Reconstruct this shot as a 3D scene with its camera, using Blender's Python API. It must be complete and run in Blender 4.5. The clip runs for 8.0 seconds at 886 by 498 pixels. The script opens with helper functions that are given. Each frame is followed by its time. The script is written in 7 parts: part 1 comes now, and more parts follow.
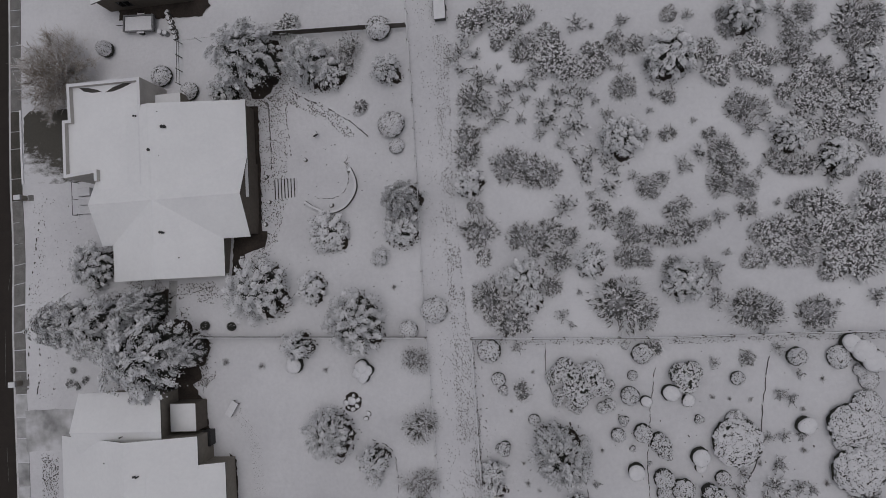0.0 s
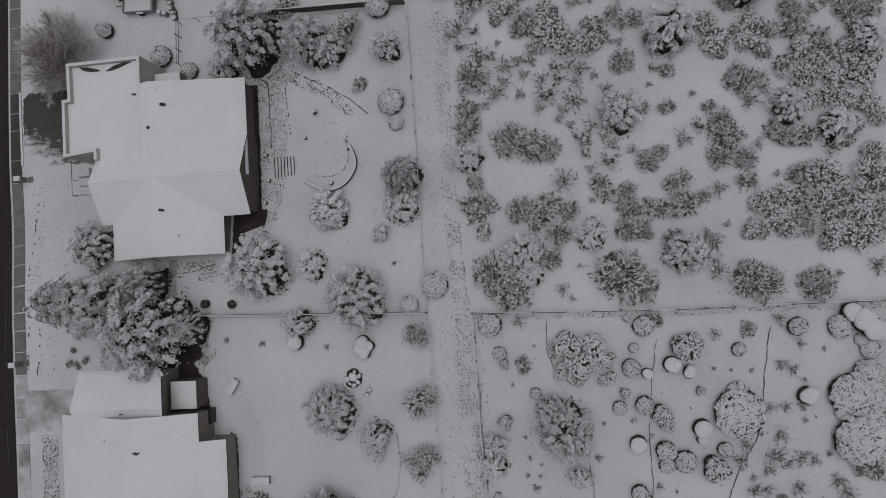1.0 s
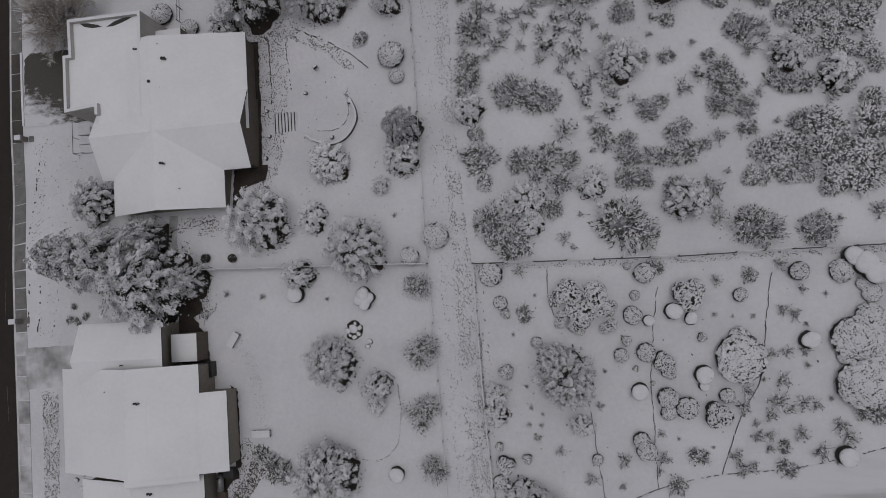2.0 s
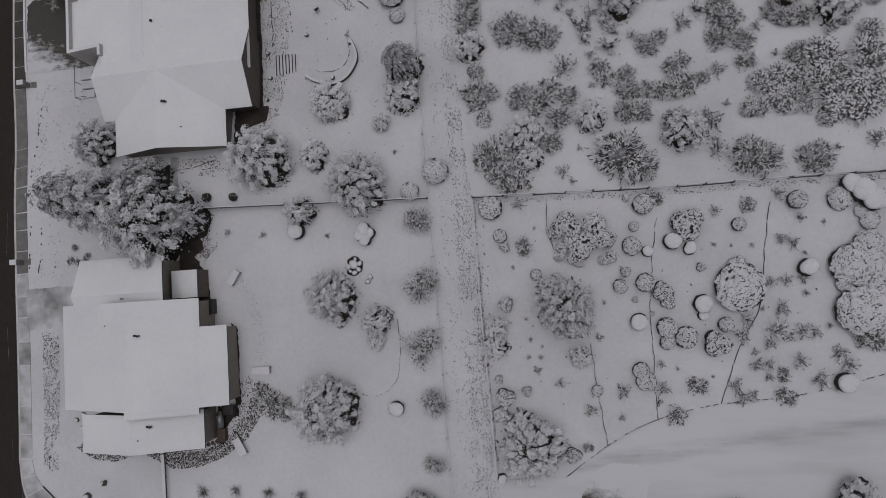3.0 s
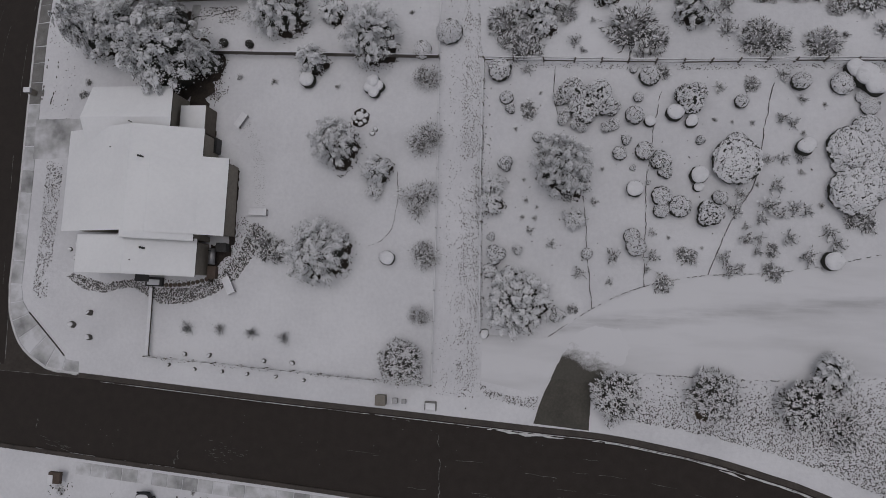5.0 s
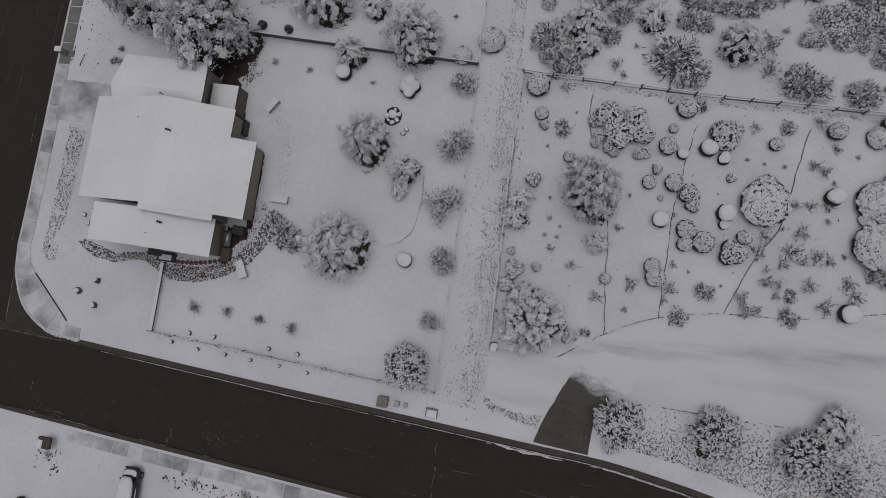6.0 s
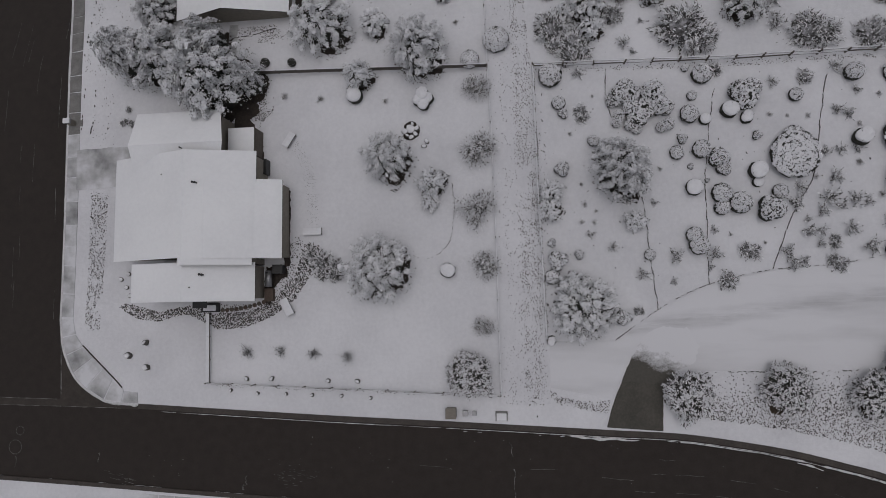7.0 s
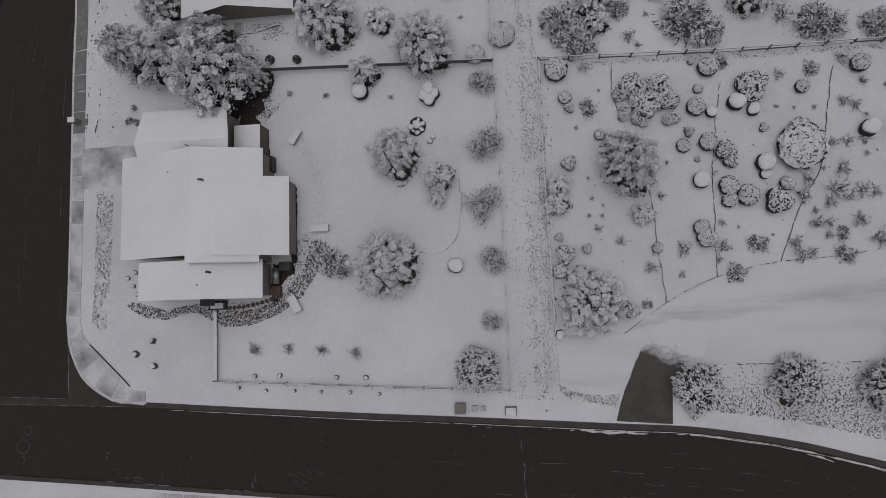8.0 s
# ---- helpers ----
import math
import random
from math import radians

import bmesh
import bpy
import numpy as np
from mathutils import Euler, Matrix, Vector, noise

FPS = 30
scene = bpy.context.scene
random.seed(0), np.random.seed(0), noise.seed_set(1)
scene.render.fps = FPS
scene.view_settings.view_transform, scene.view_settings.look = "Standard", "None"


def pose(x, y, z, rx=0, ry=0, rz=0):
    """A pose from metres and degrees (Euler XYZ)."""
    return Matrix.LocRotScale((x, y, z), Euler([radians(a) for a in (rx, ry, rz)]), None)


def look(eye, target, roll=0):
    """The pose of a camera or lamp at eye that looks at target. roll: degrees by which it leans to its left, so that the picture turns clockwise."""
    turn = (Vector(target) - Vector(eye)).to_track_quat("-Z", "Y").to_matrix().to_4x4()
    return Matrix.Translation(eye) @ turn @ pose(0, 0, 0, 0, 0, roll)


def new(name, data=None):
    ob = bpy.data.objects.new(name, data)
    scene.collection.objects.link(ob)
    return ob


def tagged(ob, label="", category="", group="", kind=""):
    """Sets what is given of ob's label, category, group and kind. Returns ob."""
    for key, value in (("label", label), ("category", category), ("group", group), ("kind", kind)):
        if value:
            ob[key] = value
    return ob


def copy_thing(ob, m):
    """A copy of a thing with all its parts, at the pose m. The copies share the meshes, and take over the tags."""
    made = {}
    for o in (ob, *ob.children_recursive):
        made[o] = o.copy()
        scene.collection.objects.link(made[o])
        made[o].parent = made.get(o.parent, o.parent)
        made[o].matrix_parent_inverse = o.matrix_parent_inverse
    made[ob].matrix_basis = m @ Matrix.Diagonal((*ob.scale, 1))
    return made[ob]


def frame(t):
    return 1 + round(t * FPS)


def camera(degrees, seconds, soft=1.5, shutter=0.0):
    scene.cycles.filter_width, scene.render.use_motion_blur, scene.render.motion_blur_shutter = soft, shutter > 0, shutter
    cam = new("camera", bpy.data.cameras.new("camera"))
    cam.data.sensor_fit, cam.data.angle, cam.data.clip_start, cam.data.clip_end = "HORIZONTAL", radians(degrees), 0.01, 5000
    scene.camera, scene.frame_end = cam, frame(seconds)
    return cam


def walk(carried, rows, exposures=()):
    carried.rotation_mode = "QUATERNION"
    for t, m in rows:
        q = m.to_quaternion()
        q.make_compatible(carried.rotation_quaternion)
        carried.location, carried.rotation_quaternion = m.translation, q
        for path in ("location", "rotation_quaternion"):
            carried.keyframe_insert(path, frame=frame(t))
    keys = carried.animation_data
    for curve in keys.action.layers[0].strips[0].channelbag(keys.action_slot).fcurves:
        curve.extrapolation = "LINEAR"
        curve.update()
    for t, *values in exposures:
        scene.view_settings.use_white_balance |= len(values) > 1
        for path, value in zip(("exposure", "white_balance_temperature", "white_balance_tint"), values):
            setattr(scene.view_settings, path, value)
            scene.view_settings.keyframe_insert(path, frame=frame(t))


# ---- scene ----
EXPOSURE = -0.97
cam = camera(72.0, 8.0, 0.6)
PATH = [
    (0, (11.006, 40.265, 62.598), (10.704, 40.343, 60.623), -78.80),
    (0.5, (10.859, 39.098, 62.562), (10.560, 39.184, 60.587), -77.50),
    (1, (10.756, 37.270, 62.482), (10.456, 37.362, 60.507), -76.60),
    (1.5, (10.607, 34.763, 62.317), (10.306, 34.862, 60.343), -75.60),
    (3, (9.947, 24.510, 62.114), (9.647, 24.636, 60.141), -71.00),
    (3.5, (9.854, 20.207, 61.969), (9.553, 20.348, 59.997), -68.30),
    (4, (9.768, 15.787, 61.866), (9.468, 15.941, 59.895), -66.20),
    (4.5, (9.975, 11.241, 61.835), (9.670, 11.410, 59.866), -63.90),
    (4.7, (10.109, 9.695, 61.712), (9.805, 9.882, 59.745), -61.00),
    (5, (9.957, 8.120, 61.725), (9.655, 8.297, 59.756), -57.44),
    (5.3, (9.296, 7.728, 61.815), (9.002, 7.893, 59.843), -51.27),
    (5.55, (8.567, 7.973, 61.880), (8.282, 8.140, 59.908), -46.19),
    (5.8, (7.859, 8.455, 61.881), (7.584, 8.635, 59.908), -44.70),
    (6, (7.266, 8.816, 61.814), (6.986, 8.989, 59.842), -49.70),
    (6.5, (5.101, 9.297, 62.217), (4.825, 9.467, 60.243), -58.70),
    (7, (2.893, 9.244, 62.613), (2.621, 9.418, 60.639), -58.60),
    (7.5, (2.107, 9.100, 62.696), (1.836, 9.275, 60.722), -58.50),
    (8, (1.988, 8.813, 62.657), (1.720, 8.986, 60.683), -58.90),
]
walk(cam, [(t, look(eye, target, roll)) for t, eye, target, roll in PATH], [(0, EXPOSURE - 0.04, 6480, 12.5), (4.5, EXPOSURE, 6480, 12.5), (8, EXPOSURE + 0.06, 6480, 12.5)])


# ---- light and sky: an overcast winter day ----
world = bpy.data.worlds.new("overcast_sky")
scene.world = world
world.use_nodes = True
wn = world.node_tree.nodes
sky = wn.new("ShaderNodeTexSky")
sky.sky_type = "NISHITA"
sky.sun_disc = False
sky.sun_elevation = radians(84.5)
sky.sun_rotation = radians(29)
sky.air_density, sky.dust_density, sky.ozone_density = 1.0, 4.0, 1.0
cloud = wn.new("ShaderNodeHueSaturation")
cloud.inputs["Saturation"].default_value = 0.25
world.node_tree.links.new(sky.outputs[0], cloud.inputs["Color"])
world.node_tree.links.new(cloud.outputs[0], wn["Background"].inputs[0])
wn["Background"].inputs[1].default_value = 0.13
sun = new("sun", bpy.data.lights.new("sun", "SUN"))
sun.data.energy = 0.4
sun.data.angle = radians(60)
sun.data.color = (1.0, 0.98, 0.96)
sun.matrix_world = look((0, 0, 0), (-0.047, -0.084, -0.995))


# ---- materials ----
def material(name, rough=0.7, metal=0.0):
    m = bpy.data.materials.new(name)
    m.use_nodes = True
    b = m.node_tree.nodes["Principled BSDF"]
    b.inputs["Roughness"].default_value = rough
    b.inputs["Metallic"].default_value = metal
    return m, m.node_tree.nodes, m.node_tree.links, b


def coords(nodes, links, scale=(1, 1, 1), where="Object"):
    tc = nodes.new("ShaderNodeTexCoord")
    mp = nodes.new("ShaderNodeMapping")
    mp.inputs["Scale"].default_value = scale
    links.new(tc.outputs[where], mp.inputs[0])
    return mp.outputs[0]


def noise_node(nodes, links, vec, scale, detail=4.0, rough=0.55):
    n = nodes.new("ShaderNodeTexNoise")
    n.inputs["Scale"].default_value = scale
    n.inputs["Detail"].default_value = detail
    n.inputs["Roughness"].default_value = rough
    links.new(vec, n.inputs["Vector"])
    return n.outputs["Fac"]


def ramp(nodes, links, fac, stops):
    r = nodes.new("ShaderNodeValToRGB")
    el = r.color_ramp.elements
    while len(el) < len(stops):
        el.new(0.5)
    for e, (p, c) in zip(el, stops):
        e.position, e.color = p, (*c, 1)
    links.new(fac, r.inputs[0])
    return r.outputs[0]


def mix(nodes, links, fac, a, b):
    m = nodes.new("ShaderNodeMix")
    m.data_type = "RGBA"
    for sock, v in ((m.inputs[0], fac), (m.inputs[6], a), (m.inputs[7], b)):
        if isinstance(v, bpy.types.NodeSocket):
            links.new(v, sock)
        elif isinstance(v, tuple):
            sock.default_value = (*v, 1)
        else:
            sock.default_value = v
    return m.outputs[2]


def math_node(nodes, links, op, a, b=0.0, c=0.0, clamp=False):
    m = nodes.new("ShaderNodeMath")
    m.operation, m.use_clamp = op, clamp
    for sock, v in zip(m.inputs, (a, b, c)):
        if isinstance(v, bpy.types.NodeSocket):
            links.new(v, sock)
        else:
            sock.default_value = v
    return m.outputs[0]


def bump(nodes, links, bsdf, height, strength=0.3, distance=0.02):
    b = nodes.new("ShaderNodeBump")
    b.inputs["Strength"].default_value = strength
    b.inputs["Distance"].default_value = distance
    links.new(height, b.inputs["Height"])
    links.new(b.outputs[0], bsdf.inputs["Normal"])


SNOW = (0.785, 0.785, 0.815)
SNOW_DULL = (0.68, 0.68, 0.71)


def snow_material(name, low=SNOW_DULL, high=SNOW, strength=0.35):
    m, n, l, b = material(name, 0.9)
    b.inputs["Specular IOR Level"].default_value = 0.15
    v = coords(n, l)
    broad = noise_node(n, l, v, 0.09, 5, 0.6)
    fine = noise_node(n, l, v, 2.6, 5, 0.6)
    both = math_node(n, l, "ADD", math_node(n, l, "MULTIPLY", broad, 0.7), math_node(n, l, "MULTIPLY", fine, 0.3))
    l.new(ramp(n, l, both, [(0.35, low), (0.6, high)]), b.inputs["Base Color"])
    bump(n, l, b, noise_node(n, l, v, 1.3, 8, 0.65), strength, 0.12)
    return m


def two_tone(name, a, bb, scale, rough=0.8, strength=0.4, distance=0.02, lo=0.35, hi=0.65, stretch=(1, 1, 1), metal=0.0):
    m, n, l, b = material(name, rough, metal)
    v = coords(n, l, stretch)
    big = noise_node(n, l, v, scale * 0.15, 4)
    small = noise_node(n, l, v, scale, 6, 0.65)
    f = math_node(n, l, "ADD", math_node(n, l, "MULTIPLY", big, 0.5), math_node(n, l, "MULTIPLY", small, 0.5))
    l.new(ramp(n, l, f, [(lo, a), (hi, bb)]), b.inputs["Base Color"])
    bump(n, l, b, small, strength, distance)
    return m


def snowy(name, dark_a, dark_b, start, end, scale=6.0, amount=0.5, white=SNOW):
    """Leaves or bark with snow lying on all that faces up."""
    m, n, l, b = material(name, 0.75)
    g = n.new("ShaderNodeNewGeometry")
    xyz = n.new("ShaderNodeSeparateXYZ")
    l.new(g.outputs["Normal"], xyz.inputs[0])
    v = coords(n, l, where="Object")
    ns = noise_node(n, l, v, scale, 4, 0.6)
    up = math_node(n, l, "ADD", xyz.outputs[2], math_node(n, l, "MULTIPLY", math_node(n, l, "SUBTRACT", ns, 0.5), amount))
    island = math_node(n, l, "MULTIPLY", math_node(n, l, "SUBTRACT", g.outputs["Random Per Island"], 0.5), 0.35)
    up = math_node(n, l, "ADD", up, island)
    mr = n.new("ShaderNodeMapRange")
    mr.interpolation_type = "SMOOTHSTEP"
    mr.inputs[1].default_value, mr.inputs[2].default_value = start, end
    l.new(up, mr.inputs[0])
    dark = mix(n, l, ns, dark_a, dark_b)
    l.new(mix(n, l, mr.outputs[0], dark, white), b.inputs["Base Color"])
    return m


M_SNOW = snow_material("ground_snow", (0.60, 0.60, 0.63), (0.72, 0.72, 0.75), 0.5)
M_ROOFSNOW = snow_material("roof_snow", (0.76, 0.765, 0.79), (0.84, 0.845, 0.865), 0.12)
M_PACKED = snow_material("packed_snow", (0.58, 0.58, 0.61), (0.70, 0.70, 0.73), 0.7)
M_CAP = snow_material("snow_cap", (0.68, 0.68, 0.71), (0.80, 0.80, 0.83), 0.5)
M_ASPHALT = two_tone("wet_asphalt", (0.0165, 0.0118, 0.0096), (0.029, 0.0215, 0.0178), 7, 0.85, 0.2, 0.01)
M_WETDRIVE = two_tone("wet_drive", (0.045, 0.042, 0.035), (0.085, 0.078, 0.066), 4, 0.8, 0.3, 0.01)


def slab_material():
    """Concrete under slush, some slabs wetter and some whiter than others."""
    m, n, l, b = material("slush_on_concrete", 0.7)
    v = coords(n, l)
    f = noise_node(n, l, v, 0.35, 6, 0.55)
    info = n.new("ShaderNodeObjectInfo")
    f = math_node(n, l, "ADD", f, math_node(n, l, "MULTIPLY", math_node(n, l, "SUBTRACT", info.outputs["Random"], 0.5), 0.2))
    l.new(ramp(n, l, f, [(0.3, (0.22, 0.22, 0.225)), (0.46, (0.42, 0.42, 0.43)), (0.64, (0.66, 0.66, 0.69))]), b.inputs["Base Color"])
    bump(n, l, b, noise_node(n, l, v, 6.0, 5), 0.3, 0.02)
    return m


M_SLUSH = slab_material()
M_GUTTER = two_tone("gutter_slush", (0.45, 0.45, 0.46), (0.7, 0.7, 0.71), 5, 0.6, 0.3, 0.02)
M_PAN = two_tone("wet_gutter_pan", (0.026, 0.020, 0.0165), (0.052, 0.042, 0.036), 4, 0.8, 0.25, 0.01)
M_CONCRETE = two_tone("wet_concrete", (0.13, 0.125, 0.12), (0.24, 0.235, 0.23), 8, 0.75, 0.3, 0.01)
M_KERB = two_tone("kerb_concrete", (0.030, 0.024, 0.0205), (0.068, 0.056, 0.049), 5, 0.7, 0.3, 0.01)
# bare soil; between the clustered rocks it serves as painted shade
M_SOIL_AND_SHADE = two_tone("bare_soil", (0.018, 0.014, 0.012), (0.055, 0.042, 0.035), 5, 0.95, 0.7, 0.05)
M_BROWN = two_tone("brown_litter", (0.032, 0.024, 0.017), (0.085, 0.062, 0.044), 5, 0.95, 0.7, 0.05)
M_STONE = two_tone("dark_stone", (0.035, 0.033, 0.031), (0.11, 0.10, 0.095), 9, 0.85, 0.5, 0.02)
M_ROCK = snowy("snowy_rock", (0.05, 0.046, 0.042), (0.13, 0.12, 0.11), 0.62, 0.85, 2.0, 0.25)
M_STUCCO = two_tone("stucco", (0.20, 0.18, 0.155), (0.27, 0.245, 0.21), 14, 0.9, 0.4, 0.01)
M_WALLDARK = two_tone("brown_stucco", (0.085, 0.072, 0.06), (0.13, 0.11, 0.092), 14, 0.9, 0.4, 0.01)
M_FASCIA = two_tone("dark_fascia", (0.03, 0.027, 0.025), (0.06, 0.055, 0.05), 6, 0.7, 0.2, 0.01)
M_PARAPET = two_tone("parapet_stucco", (0.40, 0.38, 0.36), (0.52, 0.50, 0.48), 10, 0.9, 0.3, 0.01)
M_WOOD = two_tone("weathered_wood", (0.07, 0.06, 0.052), (0.16, 0.14, 0.125), 10, 0.85, 0.5, 0.01, stretch=(1, 1, 6))
M_METAL = two_tone("galvanised_metal", (0.22, 0.22, 0.23), (0.34, 0.34, 0.35), 6, 0.45, 0.1, 0.005, metal=0.8)
M_BLACK = two_tone("black_metal", (0.012, 0.012, 0.013), (0.03, 0.03, 0.031), 8, 0.5, 0.1, 0.005)
M_TAN = two_tone("tan_plastic", (0.15, 0.132, 0.112), (0.22, 0.197, 0.17), 6, 0.6, 0.1, 0.005)
M_RUST = two_tone("rusty_steel", (0.06, 0.042, 0.033), (0.115, 0.083, 0.066), 8, 0.8, 0.4, 0.01)
M_CAR = two_tone("dark_car_paint", (0.018, 0.018, 0.022), (0.028, 0.028, 0.032), 3, 0.25, 0.02, 0.002)
M_TYRE = two_tone("tyre_rubber", (0.012, 0.012, 0.012), (0.03, 0.03, 0.03), 20, 0.9, 0.3, 0.005)
M_PAINT = two_tone("snow_in_cracks", (0.04, 0.035, 0.032), (0.3, 0.3, 0.3), 7, 0.8, 0.2, 0.004, 0.42, 0.66)
M_NEEDLE = snowy("snow_laden_needles", (0.022, 0.025, 0.019), (0.075, 0.076, 0.06), -0.1, 0.5, 20.0, 1.1, (0.80, 0.80, 0.83))
M_SCRUB = snowy("snow_laden_twigs", (0.04, 0.037, 0.032), (0.12, 0.11, 0.097), 0.08, 0.7, 26.0, 1.5, (0.78, 0.78, 0.81))
M_RIME = snowy("rimed_sprays", (0.06, 0.057, 0.052), (0.17, 0.16, 0.15), 0.08, 0.8, 16.0, 1.6, (0.78, 0.78, 0.81))
M_DRYTWIG = two_tone("dry_twigs", (0.036, 0.034, 0.032), (0.105, 0.10, 0.095), 12, 0.9, 0.4, 0.01)
# dark stem colour that also carries the shade deep inside the shrubs
M_SHADE_CORE = snowy("dusted_shade_core", (0.032, 0.031, 0.029), (0.085, 0.081, 0.076), 0.6, 1.3, 9.0, 1.2, (0.4, 0.4, 0.42))
M_TWIG = snowy("bare_twigs", (0.26, 0.22, 0.18), (0.46, 0.40, 0.34), 0.4, 1.0, 5.0, 0.7)
M_TWIGSNOW = snowy("frosted_twigs", (0.09, 0.08, 0.07), (0.2, 0.18, 0.16), 0.2, 0.9, 5.0, 0.8)
M_DARKLEAF = two_tone("dark_needles", (0.017, 0.019, 0.015), (0.052, 0.055, 0.043), 20, 0.9, 0.2, 0.01)
M_BARK = two_tone("bark", (0.035, 0.028, 0.022), (0.09, 0.072, 0.058), 8, 0.95, 0.8, 0.03, stretch=(1, 1, 0.3))
# leaf colour of the bushes; also the painted shade inside evergreens and domed shrubs
M_SKIRT = two_tone("dark_leaves_and_inner_shade", (0.018, 0.019, 0.016), (0.055, 0.055, 0.046), 12, 0.9, 0.9, 0.05)


def glass_material():
    m, n, l, b = material("dark_window_glass", 0.05)
    b.inputs["Base Color"].default_value = (0.02, 0.025, 0.03, 1)
    b.inputs["Transmission Weight"].default_value = 0.6
    b.inputs["IOR"].default_value = 1.45
    return m


M_GLASS = glass_material()


def thinning_snow(name, cx, cy, ax, ay, wisps=1.1):
    """Drive snow that thins out to wet asphalt towards the road in wisps."""
    m, n, l, b = material(name, 0.7)
    v = coords(n, l)
    xyz = n.new("ShaderNodeSeparateXYZ")
    l.new(v, xyz.inputs[0])
    way = math_node(n, l, "ADD", math_node(n, l, "MULTIPLY", math_node(n, l, "SUBTRACT", xyz.outputs[0], cx), ax), math_node(n, l, "MULTIPLY", math_node(n, l, "SUBTRACT", xyz.outputs[1], cy), ay))
    wisp = math_node(n, l, "MULTIPLY", math_node(n, l, "SUBTRACT", noise_node(n, l, coords(n, l, (0.7, 1.3, 1)), 1.1, 6, 0.6), 0.5), wisps)
    grain = math_node(n, l, "MULTIPLY", math_node(n, l, "SUBTRACT", noise_node(n, l, v, 7.0, 4, 0.6), 0.5), 0.5)
    cover = math_node(n, l, "ADD", math_node(n, l, "ADD", way, wisp), grain)
    fine = noise_node(n, l, v, 4.0, 6, 0.6)
    dark = mix(n, l, fine, (0.045, 0.042, 0.035), (0.085, 0.078, 0.066))
    f = ramp(n, l, cover, [(0.0, (0, 0, 0)), (0.22, (0.45, 0.45, 0.45)), (0.6, (1, 1, 1))])
    l.new(mix(n, l, f, dark, (0.67, 0.67, 0.70)), b.inputs["Base Color"])
    bump(n, l, b, fine, 0.3, 0.01)
    return m


M_THIN = thinning_snow("thinning_snow", 14.6, 2.6, 0.14, 0.34)
M_DRIVE1 = thinning_snow("drifted_drive", -45.6, 56.2, -0.12, -0.20, 2.0)


def drive_snow():
    """Smooth drive snow with one long grey wheel stain and fainter ones beside it."""
    m, n, l, b = material("drive_snow", 0.55)
    v = coords(n, l)
    xyz = n.new("ShaderNodeSeparateXYZ")
    l.new(v, xyz.inputs[0])
    wave = math_node(n, l, "MULTIPLY", math_node(n, l, "SUBTRACT", noise_node(n, l, v, 0.22, 3, 0.5), 0.5), 1.6)
    line = math_node(n, l, "ADD", math_node(n, l, "ADD", math_node(n, l, "MULTIPLY", xyz.outputs[0], 0.122), 4.93), wave)
    off = math_node(n, l, "ABSOLUTE", math_node(n, l, "SUBTRACT", xyz.outputs[1], line))
    grain = math_node(n, l, "MULTIPLY", math_node(n, l, "SUBTRACT", noise_node(n, l, coords(n, l, (0.14, 1.1, 1)), 1.0, 6, 0.6), 0.36), 1.5)
    near = math_node(n, l, "SUBTRACT", 1.0, math_node(n, l, "MULTIPLY", off, 0.95), clamp=True)
    stain = math_node(n, l, "MULTIPLY", near, math_node(n, l, "MULTIPLY", grain, 1.9), clamp=True)
    faint = ramp(n, l, noise_node(n, l, coords(n, l, (0.07, 0.42, 1)), 1.0, 6, 0.5), [(0.34, (0.575, 0.575, 0.60)), (0.52, (0.66, 0.66, 0.69))])
    l.new(mix(n, l, stain, faint, (0.35, 0.35, 0.37)), b.inputs["Base Color"])
    bump(n, l, b, noise_node(n, l, v, 1.3, 8, 0.65), 0.45, 0.12)
    return m


M_DRIVESNOW = drive_snow()


# ---- building helpers ----
rnd = random.Random(11)


def smooth(a):
    a = min(1.0, max(0.0, a))
    return a * a * (3 - 2 * a)


def ground_z(x, y):
    """The lie of the land: a slight rise in the middle, falling away to the north."""
    w = 0.55 + 0.45 * smooth((-x - 2) / 16)
    z = 0.6 * math.exp(-((y - 26) / 14) ** 2) - 1.9 * smooth((y - 35) / 15) * w
    return z


def mesh_part(name, verts, faces, mat, parent=None, label="", shade=False):
    me = bpy.data.meshes.new(name)
    me.from_pydata([tuple(v) for v in verts], [], [tuple(f) for f in faces])
    me.validate()
    if shade:
        me.polygons.foreach_set("use_smooth", [True] * len(me.polygons))
    me.materials.append(mat)
    me.update()
    ob = new(name, me)
    ob.parent = parent
    if label:
        ob["label"] = label
    return ob


def part(name, bm, mat, parent=None, label="", shade=False):
    me = bpy.data.meshes.new(name)
    bm.to_mesh(me)
    bm.free()
    if shade:
        me.polygons.foreach_set("use_smooth", [True] * len(me.polygons))
    me.materials.append(mat)
    ob = new(name, me)
    ob.parent = parent
    if label:
        ob["label"] = label
    return ob


def thing(name, x, y, label, category, group="", rz=0.0, z=None):
    ob = new(name)
    ob.matrix_basis = pose(x, y, ground_z(x, y) if z is None else z, 0, 0, rz)
    return tagged(ob, label, category, group)


def add_box(bm, x0, x1, y0, y1, z0, z1, bevel=0.0):
    r = bmesh.ops.create_cube(bm, size=1.0, matrix=Matrix.Translation(((x0 + x1) / 2, (y0 + y1) / 2, (z0 + z1) / 2)) @ Matrix.Diagonal((x1 - x0, y1 - y0, z1 - z0, 1)))
    if bevel:
        edges = list({e for v in r["verts"] for e in v.link_edges})
        bmesh.ops.bevel(bm, geom=edges, offset=bevel, segments=2, affect="EDGES", profile=0.5)
    return r


